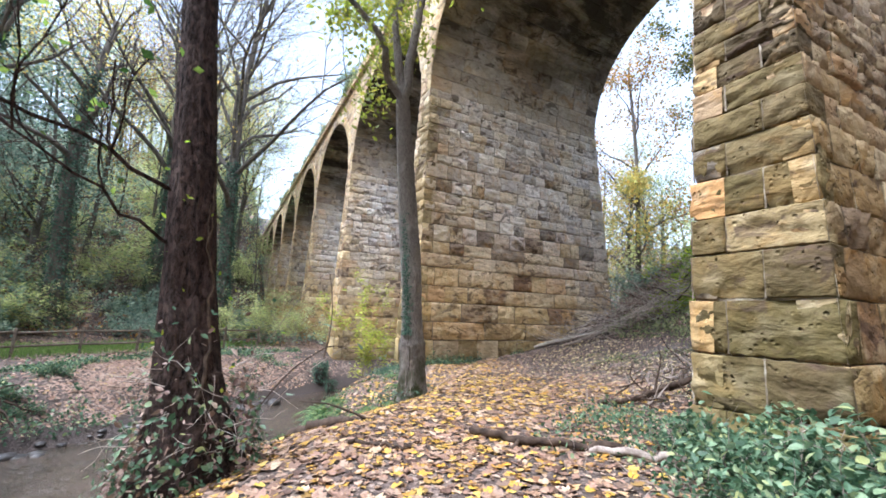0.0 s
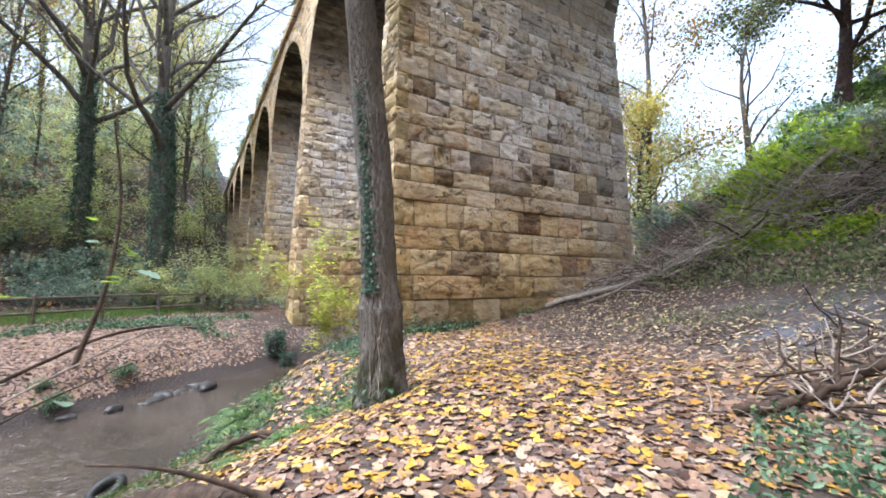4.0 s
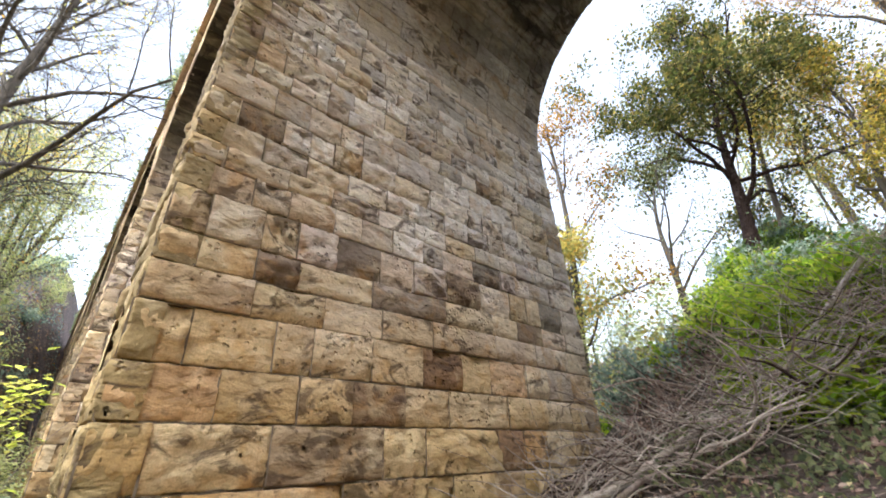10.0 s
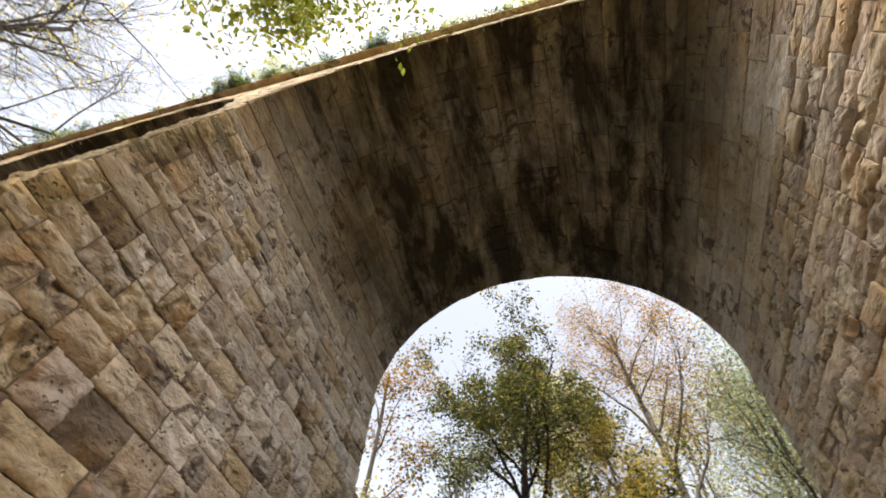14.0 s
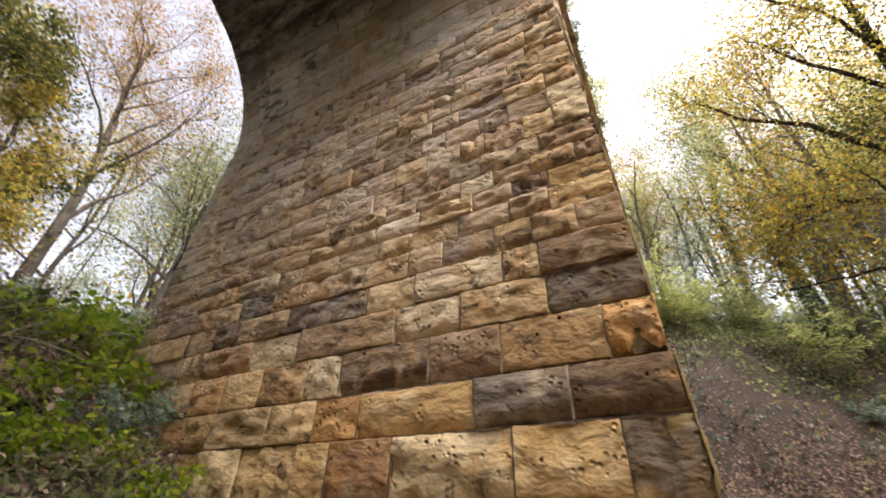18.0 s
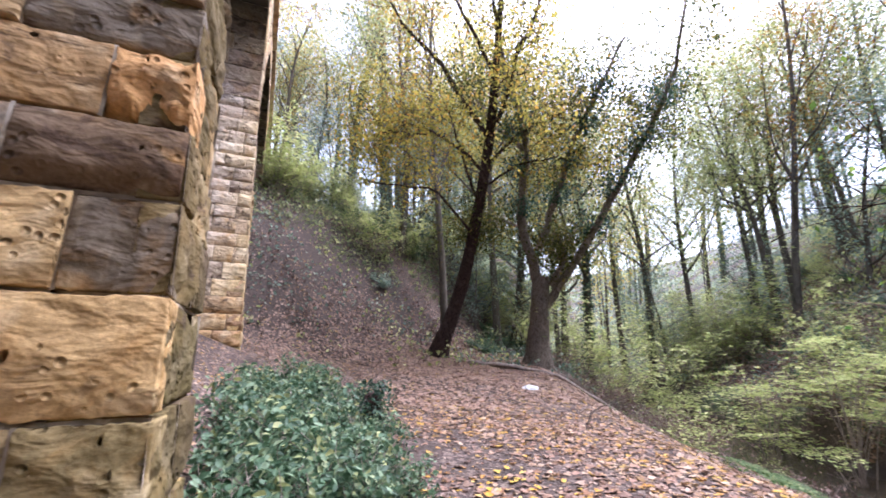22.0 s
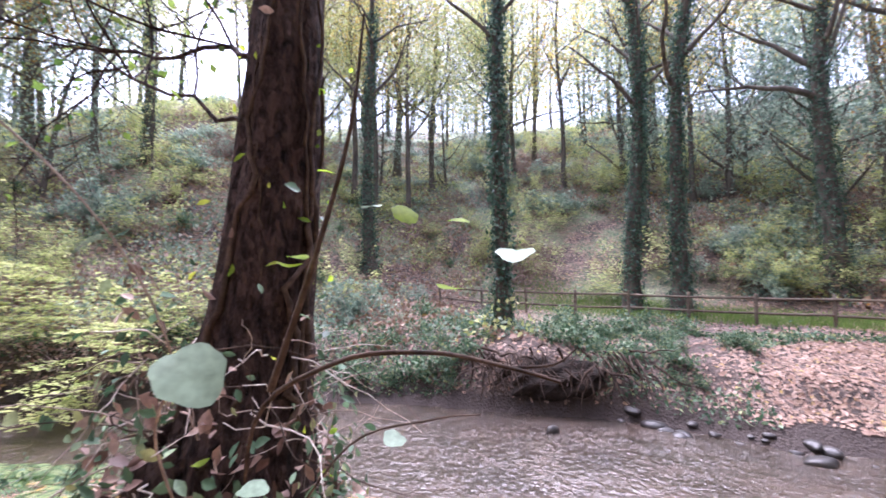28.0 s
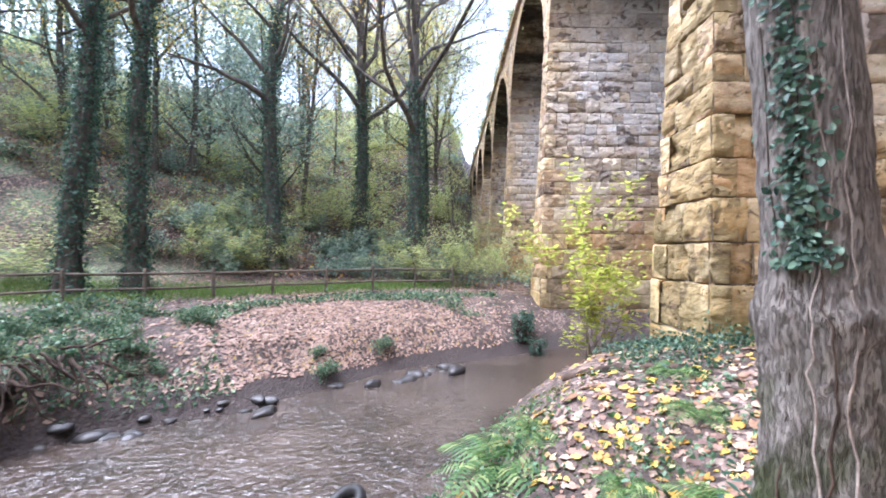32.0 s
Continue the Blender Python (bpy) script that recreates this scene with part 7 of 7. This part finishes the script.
litter("slope_leaves", "dull fallen leaves scattered over the slopes", 62, 90000, (-14, 26, -8, 24), 0.09, LITTER_PINK, OVAL, lambda x, y, r: bank_keep(x, y, r) & (stream_side(x, y)[1] > 0) & ((x > -2 + 2.5 * wobble(x, y, 0.8, 15)) & ((y < 2.2 - 0.15 * x + 2.4 * wobble(x, y, 0.8, 16) + r.normal(0, 0.9, len(x))) | (r.rand(len(x)) < np.clip(0.9 * wobble(x, y, 0.9, 77) - 0.05, 0.01, 0.55))) | (x < -2) & (y < 8.5) & (r.rand(len(x)) < 0.3) | (r.rand(len(x)) < 0.12)))
litter("slope_leaves", "pink-brown leaves drifted down the steep bare bank", 70, 22000, (8, 21, -7, 10), 0.12, LITTER_PINK, OVAL, lambda x, y, r: ~inside_pier(x, y) & (stream_side(x, y)[1] > 0) & (r.rand(len(x)) < np.clip(0.75 + 0.9 * wobble(x, y, 0.9, 91) - 0.16 * np.clip(ground(x, y) - 1.2, 0, 9), 0.04, 1)))
litter("bank_leaves", "pink-brown fallen leaves heaped on the far bank", 63, 120000, (-34, 8, -30, 6), 0.14, LITTER_PINK, OVAL, lambda x, y, r: bank_keep(x, y, r) & (stream_side(x, y)[1] < 0))
litter("mound_leaves", "bright fallen leaves covering the mound beside the stream", 64, 26000, (-22, -12, -7, 4), 0.10, LITTER_PINK, OVAL, lambda x, y, r: (np.hypot((x + 17.8) / 4.2, (y + 0.6) / 4.2) < r.uniform(0.6, 1.1, len(x))) & (stream_side(x, y)[1] < 0))


# ---- fence ----
def fence():
    f = thing("fence", "weathered post-and-rail wooden fence along the far bank", "fence")
    line = np.array([(-13.6, -16.2), (-18.6, -11.2), (-22.4, -6.3), (-25.7, -0.5), (-28, 3.2)])
    seg = np.hypot(*np.diff(line, axis=0).T)
    cum = np.concatenate([[0], np.cumsum(seg)])
    s = np.arange(0, cum[-1], 2.1)
    xs, ys = np.interp(s, cum, line[:, 0]), np.interp(s, cum, line[:, 1])
    r = random.Random(8)
    for x, y in zip(xs, ys):
        z = gz(x, y)
        v, q = tube([(0, 0, -0.3), (0, 0, 1.0), (0, 0, 1.12), (0, 0, 1.13)], [0.065, 0.062, 0.055, 0.01], 6, 2, 0.05)
        ob = part("post", mesh_of("post", v, q, FENCE_WOOD), f)
        ob.matrix_basis = pose(x, y, z, r.uniform(-2, 2), r.uniform(-2, 2), r.uniform(0, 90))
    for (xa, ya), (xb, yb) in zip(zip(xs[:-1], ys[:-1]), zip(xs[1:], ys[1:])):
        for h in (0.42, 0.95):
            a, b = Vector((xa, ya, gz(xa, ya) + h + r.uniform(-0.02, 0.02))), Vector((xb, yb, gz(xb, yb) + h + r.uniform(-0.02, 0.02)))
            v, q = tube([a, a.lerp(b, 0.5) - Vector((0, 0, 0.012)), b], [0.045, 0.043, 0.045], 5, 3, 0.1)
            part("rail", mesh_of("rail", v, q, FENCE_WOOD), f)


fence()


def grass_strip():
    r = np.random.RandomState(9)
    n = 26000
    s = r.uniform(0, 1, n)
    x, y = -15.5 - 12.5 * s + r.uniform(-4.5, 0.2, n), -17 + 18.5 * s + r.normal(0, 1.2, n)
    z = ground(x, y)
    a = r.uniform(0, 6.283, n)
    h, w = r.uniform(0.08, 0.26, n), 0.012
    tip = np.stack([x + r.normal(0, 0.06, n), y + r.normal(0, 0.06, n), z + h], 1)
    l = np.stack([x + np.cos(a) * w, y + np.sin(a) * w, z - 0.01], 1)
    q = np.stack([x - np.cos(a) * w, y - np.sin(a) * w, z - 0.01], 1)
    v = np.stack([l, q, tip], 1).reshape(-1, 3)
    ob = new("grass", mesh_of("grass", v, np.arange(3 * n).reshape(-1, 3), GRASS))
    tagged(ob, "strip of short green grass behind the fence", "grass", "", "stuff")


grass_strip()


# ---- fallen wood ----
def branch_thing(name, label, pts, r0, r1, mat, seed, side_twigs=3, group="", rough=0.12, sides=9):
    r = np.random.RandomState(seed)
    pts = np.array([(p[0], p[1], p[2]) for p in pts])
    s = np.linspace(0, 1, len(pts))
    ss = np.linspace(0, 1, 16)
    fine = np.stack([np.interp(ss, s, pts[:, k]) for k in range(3)], 1)
    fine[1:-1] += r.normal(0, 0.02, (14, 3))
    at = fine[0].copy()
    t = thing(name, label, "fallen branch", group, at=tuple(at))
    part("stem", tubes_mesh("stem", [(fine - at, np.linspace(r0, r1, 16), sides, seed, rough)], mat), t)
    for k in range(side_twigs):
        i = r.randint(3, 14)
        p, q = limb(r, fine[i] - at, (fine[-1] - fine[0]) * 0.4 + r.normal(0, 0.8, 3) + np.array((0, 0, 0.4)), r.uniform(0.4, 1.1), r1 * 0.8, r1 * 0.2, 5, 0.2)
        part("twig", tubes_mesh("twig", [(p, q, 5)], mat), t)
    return t


def g(x, y, up=0.0):
    return (x, y, gz(x, y) + up)


branch_thing("fallen_branch", "dark rotten branch lying across the leafy path", [g(-5.0, 3.15, 0.05), g(-4.3, 3.6, 0.06), g(-3.5, 4.3, 0.08)], 0.055, 0.045, WOOD_DARK, 71, 1)
branch_thing("fallen_branch", "pale crooked branch lying on the leaves", [g(-4.1, 3.85, 0.05), g(-3.4, 4.25, 0.05), g(-2.9, 4.55, 0.09), g(-2.2, 4.15, 0.06)], 0.05, 0.035, TWIG, 72, 1)
branch_thing("fallen_pole", "long bare pole leaning up the slope beside the pier", [(-12.05, 10.2, gz(-12.05, 10.2) + 0.06), (-10.6, 12.0, gz(-10.6, 12.0) + 0.1), (-8.7, 14.2, gz(-8.7, 14.2) + 0.2), (-7.2, 15.4, gz(-7.2, 15.4) + 1.0)], 0.07, 0.045, TWIG_PALE, 73, 4)
branch_thing("fallen_pole", "forked grey branch on the muddy ground by the pier", [(-11.0, 10.6, gz(-11.0, 10.6) + 0.05), (-10.0, 12.4, gz(-10.0, 12.4) + 0.12), (-9.2, 13.6, gz(-9.2, 13.6) + 0.3)], 0.04, 0.02, TWIG, 74, 3)
branch_thing("fallen_log", "long bare log lying across the path", [g(11.0, -3.6, 0.1), g(9.6, -5.2, 0.12), g(8.6, -6.6, 0.12), g(7.2, -8.4, 0.05)], 0.10, 0.06, TWIG, 75, 3)
branch_thing("fallen_log", "mossy rotten log on the edge of the stream bank", [g(-7.6, 1.25, 0.0), g(-7.2, 1.5, 0.05), g(-6.9, 1.75, 0.06), g(-6.6, 1.95, 0.0)], 0.10, 0.07, WOOD_DARK, 81, 0)
branch_thing("fallen_branch", "dark root lying across the leafy bank", [g(-7.0, 1.8, 0.03), g(-6.5, 2.0, 0.04), g(-6.2, 2.3, 0.0)], 0.045, 0.03, WOOD_DARK, 82, 1)
branch_thing("fallen_branch", "short broken branch in the leaves by the brambles", [g(-5.5, 6.1, 0.05), g(-5.2, 6.6, 0.12), g(-4.9, 7.2, 0.22)], 0.05, 0.035, WOOD_DARK, 83, 2)
branch_thing("fallen_branch", "short broken branch in the leaves by the brambles", [g(-5.3, 7.0, 0.04), g(-4.8, 7.6, 0.25), g(-4.4, 8.3, 0.5)], 0.07, 0.04, WOOD_DARK, 84, 4)
branch_thing("fallen_branch", "dark stick half buried in the leaves", [g(-5.1, 1.5, 0.03), g(-4.6, 2.1, 0.05)], 0.03, 0.025, WOOD_DARK, 85, 0)
branch_thing("fallen_log", "rotten log on the leafy bank above the stream", [g(-12.5, 3.65, 0.0), g(-12.0, 4.1, 0.03), g(-11.4, 4.7, 0.0)], 0.08, 0.06, WOOD_DARK, 86, 1)
branch_thing("fallen_branch", "thin bent twig on the leafy path", [g(1.2, -1.5, 0.03), g(1.9, -2.3, 0.1), g(2.6, -3.5, 0.3)], 0.025, 0.012, WOOD_DARK, 76, 1)


def brush_pile():
    t = thing("brush_pile", "heap of dead grey twigs and cut branches on the slope", "brushwood", at=g(-7.5, 13.6))
    r = np.random.RandomState(77)
    o = np.array(g(-7.5, 13.6))
    k, loose = 0, []
    while k < 900:
        u = r.uniform(0, 1)
        x, y = -11.7 + 7.0 * u + r.normal(0, 0.35), 11.2 + 4.6 * u + r.normal(0, 0.55)
        if x > -3.9 or x < -11.9 and y < 15:
            continue
        k += 1
        a = r.normal(0.62, 0.85) + (math.pi if r.rand() < 0.35 else 0)
        L = r.uniform(0.7, 2.4)
        w = r.choice((0.008, 0.012, 0.018, 0.028), p=(0.4, 0.32, 0.22, 0.06)) if k <= 280 else r.uniform(0.005, 0.012)
        p, q = limb(r, (0, 0, 0), (math.cos(a), math.sin(a), r.uniform(0.05, 0.75)), L, w, w * 0.35, 7, 0.15, -0.02)
        p = p + np.array((x, y, gz(x, y) + r.uniform(0.0, 0.95) * math.sin(math.pi * min(0.9, max(0.05, u))) + 0.03)) - o
        if k <= 280:
            part("twig", tubes_mesh("twig", [(p, q, 5)], (TWIG, TWIG_PALE, TWIG, WOOD_DARK)[r.randint(4)]), t)
        else:
            loose.append((p, q, 3))
    part("twig_tangle", tubes_mesh("twig_tangle", loose[::2], TWIG_PALE), t, "", "stuff")
    part("twig_tangle", tubes_mesh("twig_tangle", loose[1::2], TWIG), t, "", "stuff")


brush_pile()


# ---- small things ----
def rock(at, size, seed, mat, label):
    r = np.random.RandomState(seed)
    bm = bmesh.new()
    bmesh.ops.create_icosphere(bm, subdivisions=3, radius=1)
    for v in bm.verts:
        n = wobble(v.co.x * 2 + seed, v.co.y * 2 + v.co.z * 1.3, 1.3, seed)
        v.co *= 1 + 0.35 * n
        v.co = Vector((v.co.x * size[0], v.co.y * size[1], v.co.z * size[2]))
    me = bpy.data.meshes.new("rock")
    bm.to_mesh(me)
    bm.free()
    me.polygons.foreach_set("use_smooth", np.ones(len(me.polygons), dtype=bool))
    me.materials.append(mat)
    ob = new("rock", me)
    ob.matrix_basis = pose(*at, 0, 0, r.uniform(0, 360))
    return tagged(ob, label, "rock", "stones in the stream")


WET_STONE = two_tone("wet_dark_stone", [(0.3, (0.018, 0.016, 0.015)), (0.7, (0.07, 0.062, 0.058))], 5, rough=0.45, spec=0.5, relief=0.6)
r_rock = random.Random(21)
rock((-16.4, 0.2, -1.98), (0.22, 0.16, 0.12), 1, WET_STONE, "dark wet stone at the water's edge")
rock((-17.6, 2.2, -1.96), (0.35, 0.2, 0.16), 2, WET_STONE, "dark wet stone at the water's edge")
rock((-11.3, -4.6, -2.0), (0.14, 0.1, 0.12), 3, WET_STONE, "small dark stone breaking the water")
for k in range(34):
    u = r_rock.uniform(0.0, 1.0)
    x, y = -12.9 - 5.0 * u + r_rock.uniform(-0.3, 0.3), -4.6 + 6.6 * u + r_rock.uniform(-0.35, 0.35)
    s = r_rock.choice((0.06, 0.08, 0.1, 0.14, 0.2))
    rock((x, y, max(gz(x, y), -2.05) + s * 0.2), (s * 1.4, s, s * 0.6), 5 + k, WET_STONE, "small wet stone at the stream's edge")


RUBBER = two_tone("old_black_rubber", [(0.3, (0.008, 0.008, 0.008)), (0.7, (0.03, 0.029, 0.028))], 7, rough=0.6, spec=0.4, relief=0.5)


def old_tyre():
    t = thing("tyre", "old black tyre half sunk in the stream bed", "tyre", at=(-11.65, 0.72, -1.97))
    n, m = 30, 10
    v, f = [], []
    for i in range(n):
        a = 2 * math.pi * i / n
        for j in range(m):
            b = 2 * math.pi * j / m
            rad = 0.21 + 0.07 * math.cos(b)
            v.append((math.cos(a) * rad, math.sin(a) * rad, 0.085 * math.sin(b)))
    for i in range(n):
        for j in range(m):
            f.append((i * m + j, ((i + 1) % n) * m + j, ((i + 1) % n) * m + (j + 1) % m, i * m + (j + 1) % m))
    ob = part("tread", mesh_of("tread", v, f, RUBBER, True), t)
    ob.matrix_basis = pose(0, 0, 0.03, 24, 14, 0)


old_tyre()


def root_mass():
    """Undercut bank below the ivy-clad tree: hanging roots and dark earth."""
    t = thing("root_mass", "tangle of dark roots under the undercut bank", "roots", at=(-12.1, -5.95, -1.45))
    o = np.array((-12.1, -5.95, -1.45))
    r = np.random.RandomState(31)
    bm = bmesh.new()
    bmesh.ops.create_icosphere(bm, subdivisions=5, radius=1)
    for v in bm.verts:
        n = 1.2 * wobble(v.co.x * 2 + v.co.z, v.co.y * 2 + v.co.z * 1.7, 2.0, 5) + 0.8 * wobble(v.co.x * 6 + v.co.z * 3, v.co.y * 5 - v.co.z * 5, 2.4, 6)
        v.co *= 1 + 0.24 * n
        v.co = Vector((v.co.x * 1.9, v.co.y * 0.8, v.co.z * 0.72))
    me = bpy.data.meshes.new("earth")
    bm.to_mesh(me)
    bm.free()
    me.materials.append(two_tone("dark_wet_earth", [(0.3, (0.010, 0.008, 0.006)), (0.7, (0.045, 0.032, 0.026))], 9, relief=0.9, depth=0.05))
    part("earth", me, t).matrix_basis = pose(-0.15, -0.3, -0.1, 0, 0, -34)
    for k in range(110):
        x, y = -12.2 + r.uniform(-1.8, 1.8), -5.95 + r.uniform(-0.4, 0.5)
        y += -0.62 * (x + 12.2) + 0.25
        p, q = limb(r, (x, y, r.uniform(-1.1, -0.5)), (r.normal(0, 0.8), 0.9, r.uniform(-1.2, 0.1)), r.uniform(0.5, 1.3), r.uniform(0.01, 0.04), 0.006, 8, 0.25, -0.12)
        part("root", tubes_mesh("root", [(p - o, q, 6, k, 0.1)], WOOD_DARK), t)


root_mass()


def ivy_stump():
    t = thing("stump", "short tree stump smothered in dark ivy", "stump", at=on_ground(1.1, 3.2))
    v, f = tube([(0, 0, -0.2), (0.02, 0, 0.3), (0, 0.03, 0.72), (0, 0.03, 0.76)], [0.17, 0.15, 0.14, 0.02], 14, 3, 0.1)
    part("trunk", mesh_of("trunk", v, f, BARK_DARK, True), t)
    r = np.random.RandomState(8)
    n = 750
    a, z = r.uniform(0, 6.283, n), r.uniform(0, 0.95, n)
    rad = 0.2 + 0.06 * np.sin(a * 3) + r.gamma(1.3, 0.035, n)
    part("ivy", leaf_cloud("ivy", np.stack([np.cos(a) * rad, np.sin(a) * rad, z], 1), 0.07, IVY, 9, OVAL, 0.5, np.stack([np.cos(a), np.sin(a), 0 * a + 0.3], 1)), t, "glossy dark ivy leaves")


ivy_stump()
for x, y, k, turn in [(-20.3, 4.4, 0.9, 1.0), (-19.7, 4.8, 0.7, 3.0), (-20.9, 4.7, 0.7, 2.0)]:
    copy_thing(bpy.data.objects["stump"], Matrix.Translation(on_ground(x, y)) @ Matrix.Rotation(turn, 4, "Z") @ Matrix.Diagonal((k * 1.3, k * 1.3, k, 1)))
for x, y, k in [(-16.5, -1.0, 0.5), (-18.1, 0.1, 0.5), (-16.9, -1.3, 0.35)]:
    copy_thing(IVIES, Matrix.Translation(on_ground(x, y)) @ Matrix.Diagonal((k, k, k, 1)))
branch_thing("fallen_root", "arched bare root on the leafy stream bank", [g(-9.3, 1.9, 0.0), g(-9.5, 2.2, 0.13), g(-9.5, 2.6, 0.11), g(-9.2, 3.0, 0.06), g(-8.9, 3.2, -0.02)], 0.04, 0.035, WOOD_DARK, 87, 1)


def brush_by_pier():
    """A low heap of grey twigs between the path and the pier."""
    t = thing("brush_pile", "low heap of grey twigs and stems beside the pier", "brushwood", at=g(-4.9, 7.6))
    o = np.array(g(-4.9, 7.6))
    r = np.random.RandomState(91)
    for k in range(90):
        x, y = -5.1 + r.normal(0, 0.4), 7.6 + r.normal(0, 0.8)
        if x > -4.0:
            continue
        a = r.uniform(0, 6.28)
        w = r.choice((0.006, 0.01, 0.018))
        p, q = limb(r, (x, y, gz(x, y) + r.uniform(0, 0.3)), (math.cos(a), math.sin(a), r.uniform(0, 0.8)), r.uniform(0.3, 0.8), w, w * 0.4, 6, 0.2)
        part("twig", tubes_mesh("twig", [(p - o, q, 4)], TWIG if r.rand() < 0.6 else WOOD_DARK), t)


brush_by_pier()


def white_bag():
    """A crumpled pale carrier bag on the path by the log."""
    bm = bmesh.new()
    bmesh.ops.create_icosphere(bm, subdivisions=3, radius=1)
    for v in bm.verts:
        n = wobble(v.co.x * 3, v.co.y * 3 + v.co.z * 2, 2.0, 77)
        v.co *= 1 + 0.5 * n
        v.co = Vector((v.co.x * 0.27, v.co.y * 0.16, max(-0.02, v.co.z * 0.11)))
    me = bpy.data.meshes.new("plastic_bag")
    bm.to_mesh(me)
    bm.free()
    me.materials.append(two_tone("pale_plastic", [(0.3, (0.62, 0.63, 0.66)), (0.7, (0.8, 0.8, 0.8))], 6, rough=0.4, spec=0.4))
    ob = new("plastic_bag", me)
    ob.matrix_basis = pose(5.7, -3.2, gz(5.7, -3.2) + 0.03, 0, 0, 30)
    tagged(ob, "crumpled white plastic bag lying on the fallen leaves", "plastic bag")


white_bag()


def bank_twigs():
    """Thin shoots reaching from the old tree's foot towards the path, with a few broad leaves."""
    t = thing("shoots", "thin arching shoots with broad pale leaves by the tree", "shoots", at=(-5.6, 0.2, 0.0))
    o = np.array((-5.6, 0.2, 0.0))
    lines = [[(-5.7, 0.2, -0.1), (-5.75, 0.8, 0.7), (-5.98, 1.25, 1.0), (-6.21, 1.49, 1.06), (-6.37, 1.67, 1.04), (-6.46, 1.76, 1.015)], [(-6.37, 1.67, 1.04), (-6.47, 1.72, 1.05), (-6.53, 1.74, 1.09)], [(-5.8, 1.3, 0.95), (-5.9, 1.38, 1.3), (-6.0, 1.4, 1.7), (-6.05, 1.35, 2.1)],
             [(-5.5, 0.2, -0.1), (-5.45, 0.9, 0.7), (-5.62, 1.5, 1.08), (-5.66, 1.72, 1.12)], [(-5.9, 0.3, 0.0), (-6.1, 0.9, 0.6), (-6.3, 1.3, 0.8), (-6.4, 1.45, 0.85)], [(-5.5, 0.3, 0.5), (-5.3, 0.6, 1.3), (-4.9, 0.9, 1.85), (-4.4, 1.0, 1.95), (-4.12, 1.07, 1.80)]]
    for k, l in enumerate(lines):
        p = smooth_line(l, 5) - o
        part("shoot", tubes_mesh("shoot", [(p, np.linspace(0.011, 0.004, len(p)) * (0.45 if k == 1 else 0.55 if k > 2 else 1.0), 6)], TWIG if k % 2 and k > 1 else WOOD_DARK), t)
    spots = [((-5.66, 1.74, 1.11), 0.19, 0), ((-6.52, 1.47, 1.35), 0.16, 0), ((-6.33, 1.43, 1.45), 0.11, 1), ((-6.16, 1.43, 1.46), 0.07, 1), ((-6.55, 0.89, 1.22), 0.14, 1), ((-5.84, 1.41, 1.31), 0.09, 1), ((-6.09, 1.3, 1.5), 0.06, 0), ((-5.86, 1.42, 1.33), 0.10, 1), ((-5.95, 1.3, 1.6), 0.07, 1), ((-6.2, 1.2, 0.72), 0.09, 0), ((-5.75, 0.9, 0.5), 0.09, 0), ((-4.09, 1.07, 1.77), 0.10, 1)]
    for k, (at, size, bright) in enumerate(spots):
        me = leaf_cloud("broad_leaf", np.array([np.array(at) - o]), size, LEAF_LIME if bright else PALE_LEAF, 100 + k, BROAD, 0.85, np.array([(0.05, 0.8, 0.6) if k in (0, 3) else (0.0, 0.2, 0.98)]))
        part("broad_leaf", me, t)


PALE_LEAF = foliage("pale_grey_green_leaf", [(0.0, (0.17, 0.25, 0.17)), (1.0, (0.27, 0.35, 0.25))], 0.3, 0.3)
def broad_shape():
    """A broad rounded leaf with a point, shallow lobes and a folded midrib."""
    a = np.linspace(0, 2 * np.pi, 25)[:-1]
    rad = 0.46 * (1 + 0.05 * np.sin(a * 7)) * (1 - 0.22 * np.exp(-((a - 1.5 * np.pi) / 0.25) ** 2) + 0.26 * np.exp(-((a - 0.5 * np.pi) / 0.3) ** 2))
    v = np.stack([rad * np.cos(a) * 0.92, rad * np.sin(a), 0.035 * np.abs(np.cos(a)) - 0.03 * np.sin(a) ** 2], 1)
    return np.concatenate([v, [(0, 0, 0.0)]]), np.array([(24, i, (i + 1) % 24) for i in range(24)])


BROAD = broad_shape()
bank_twigs()
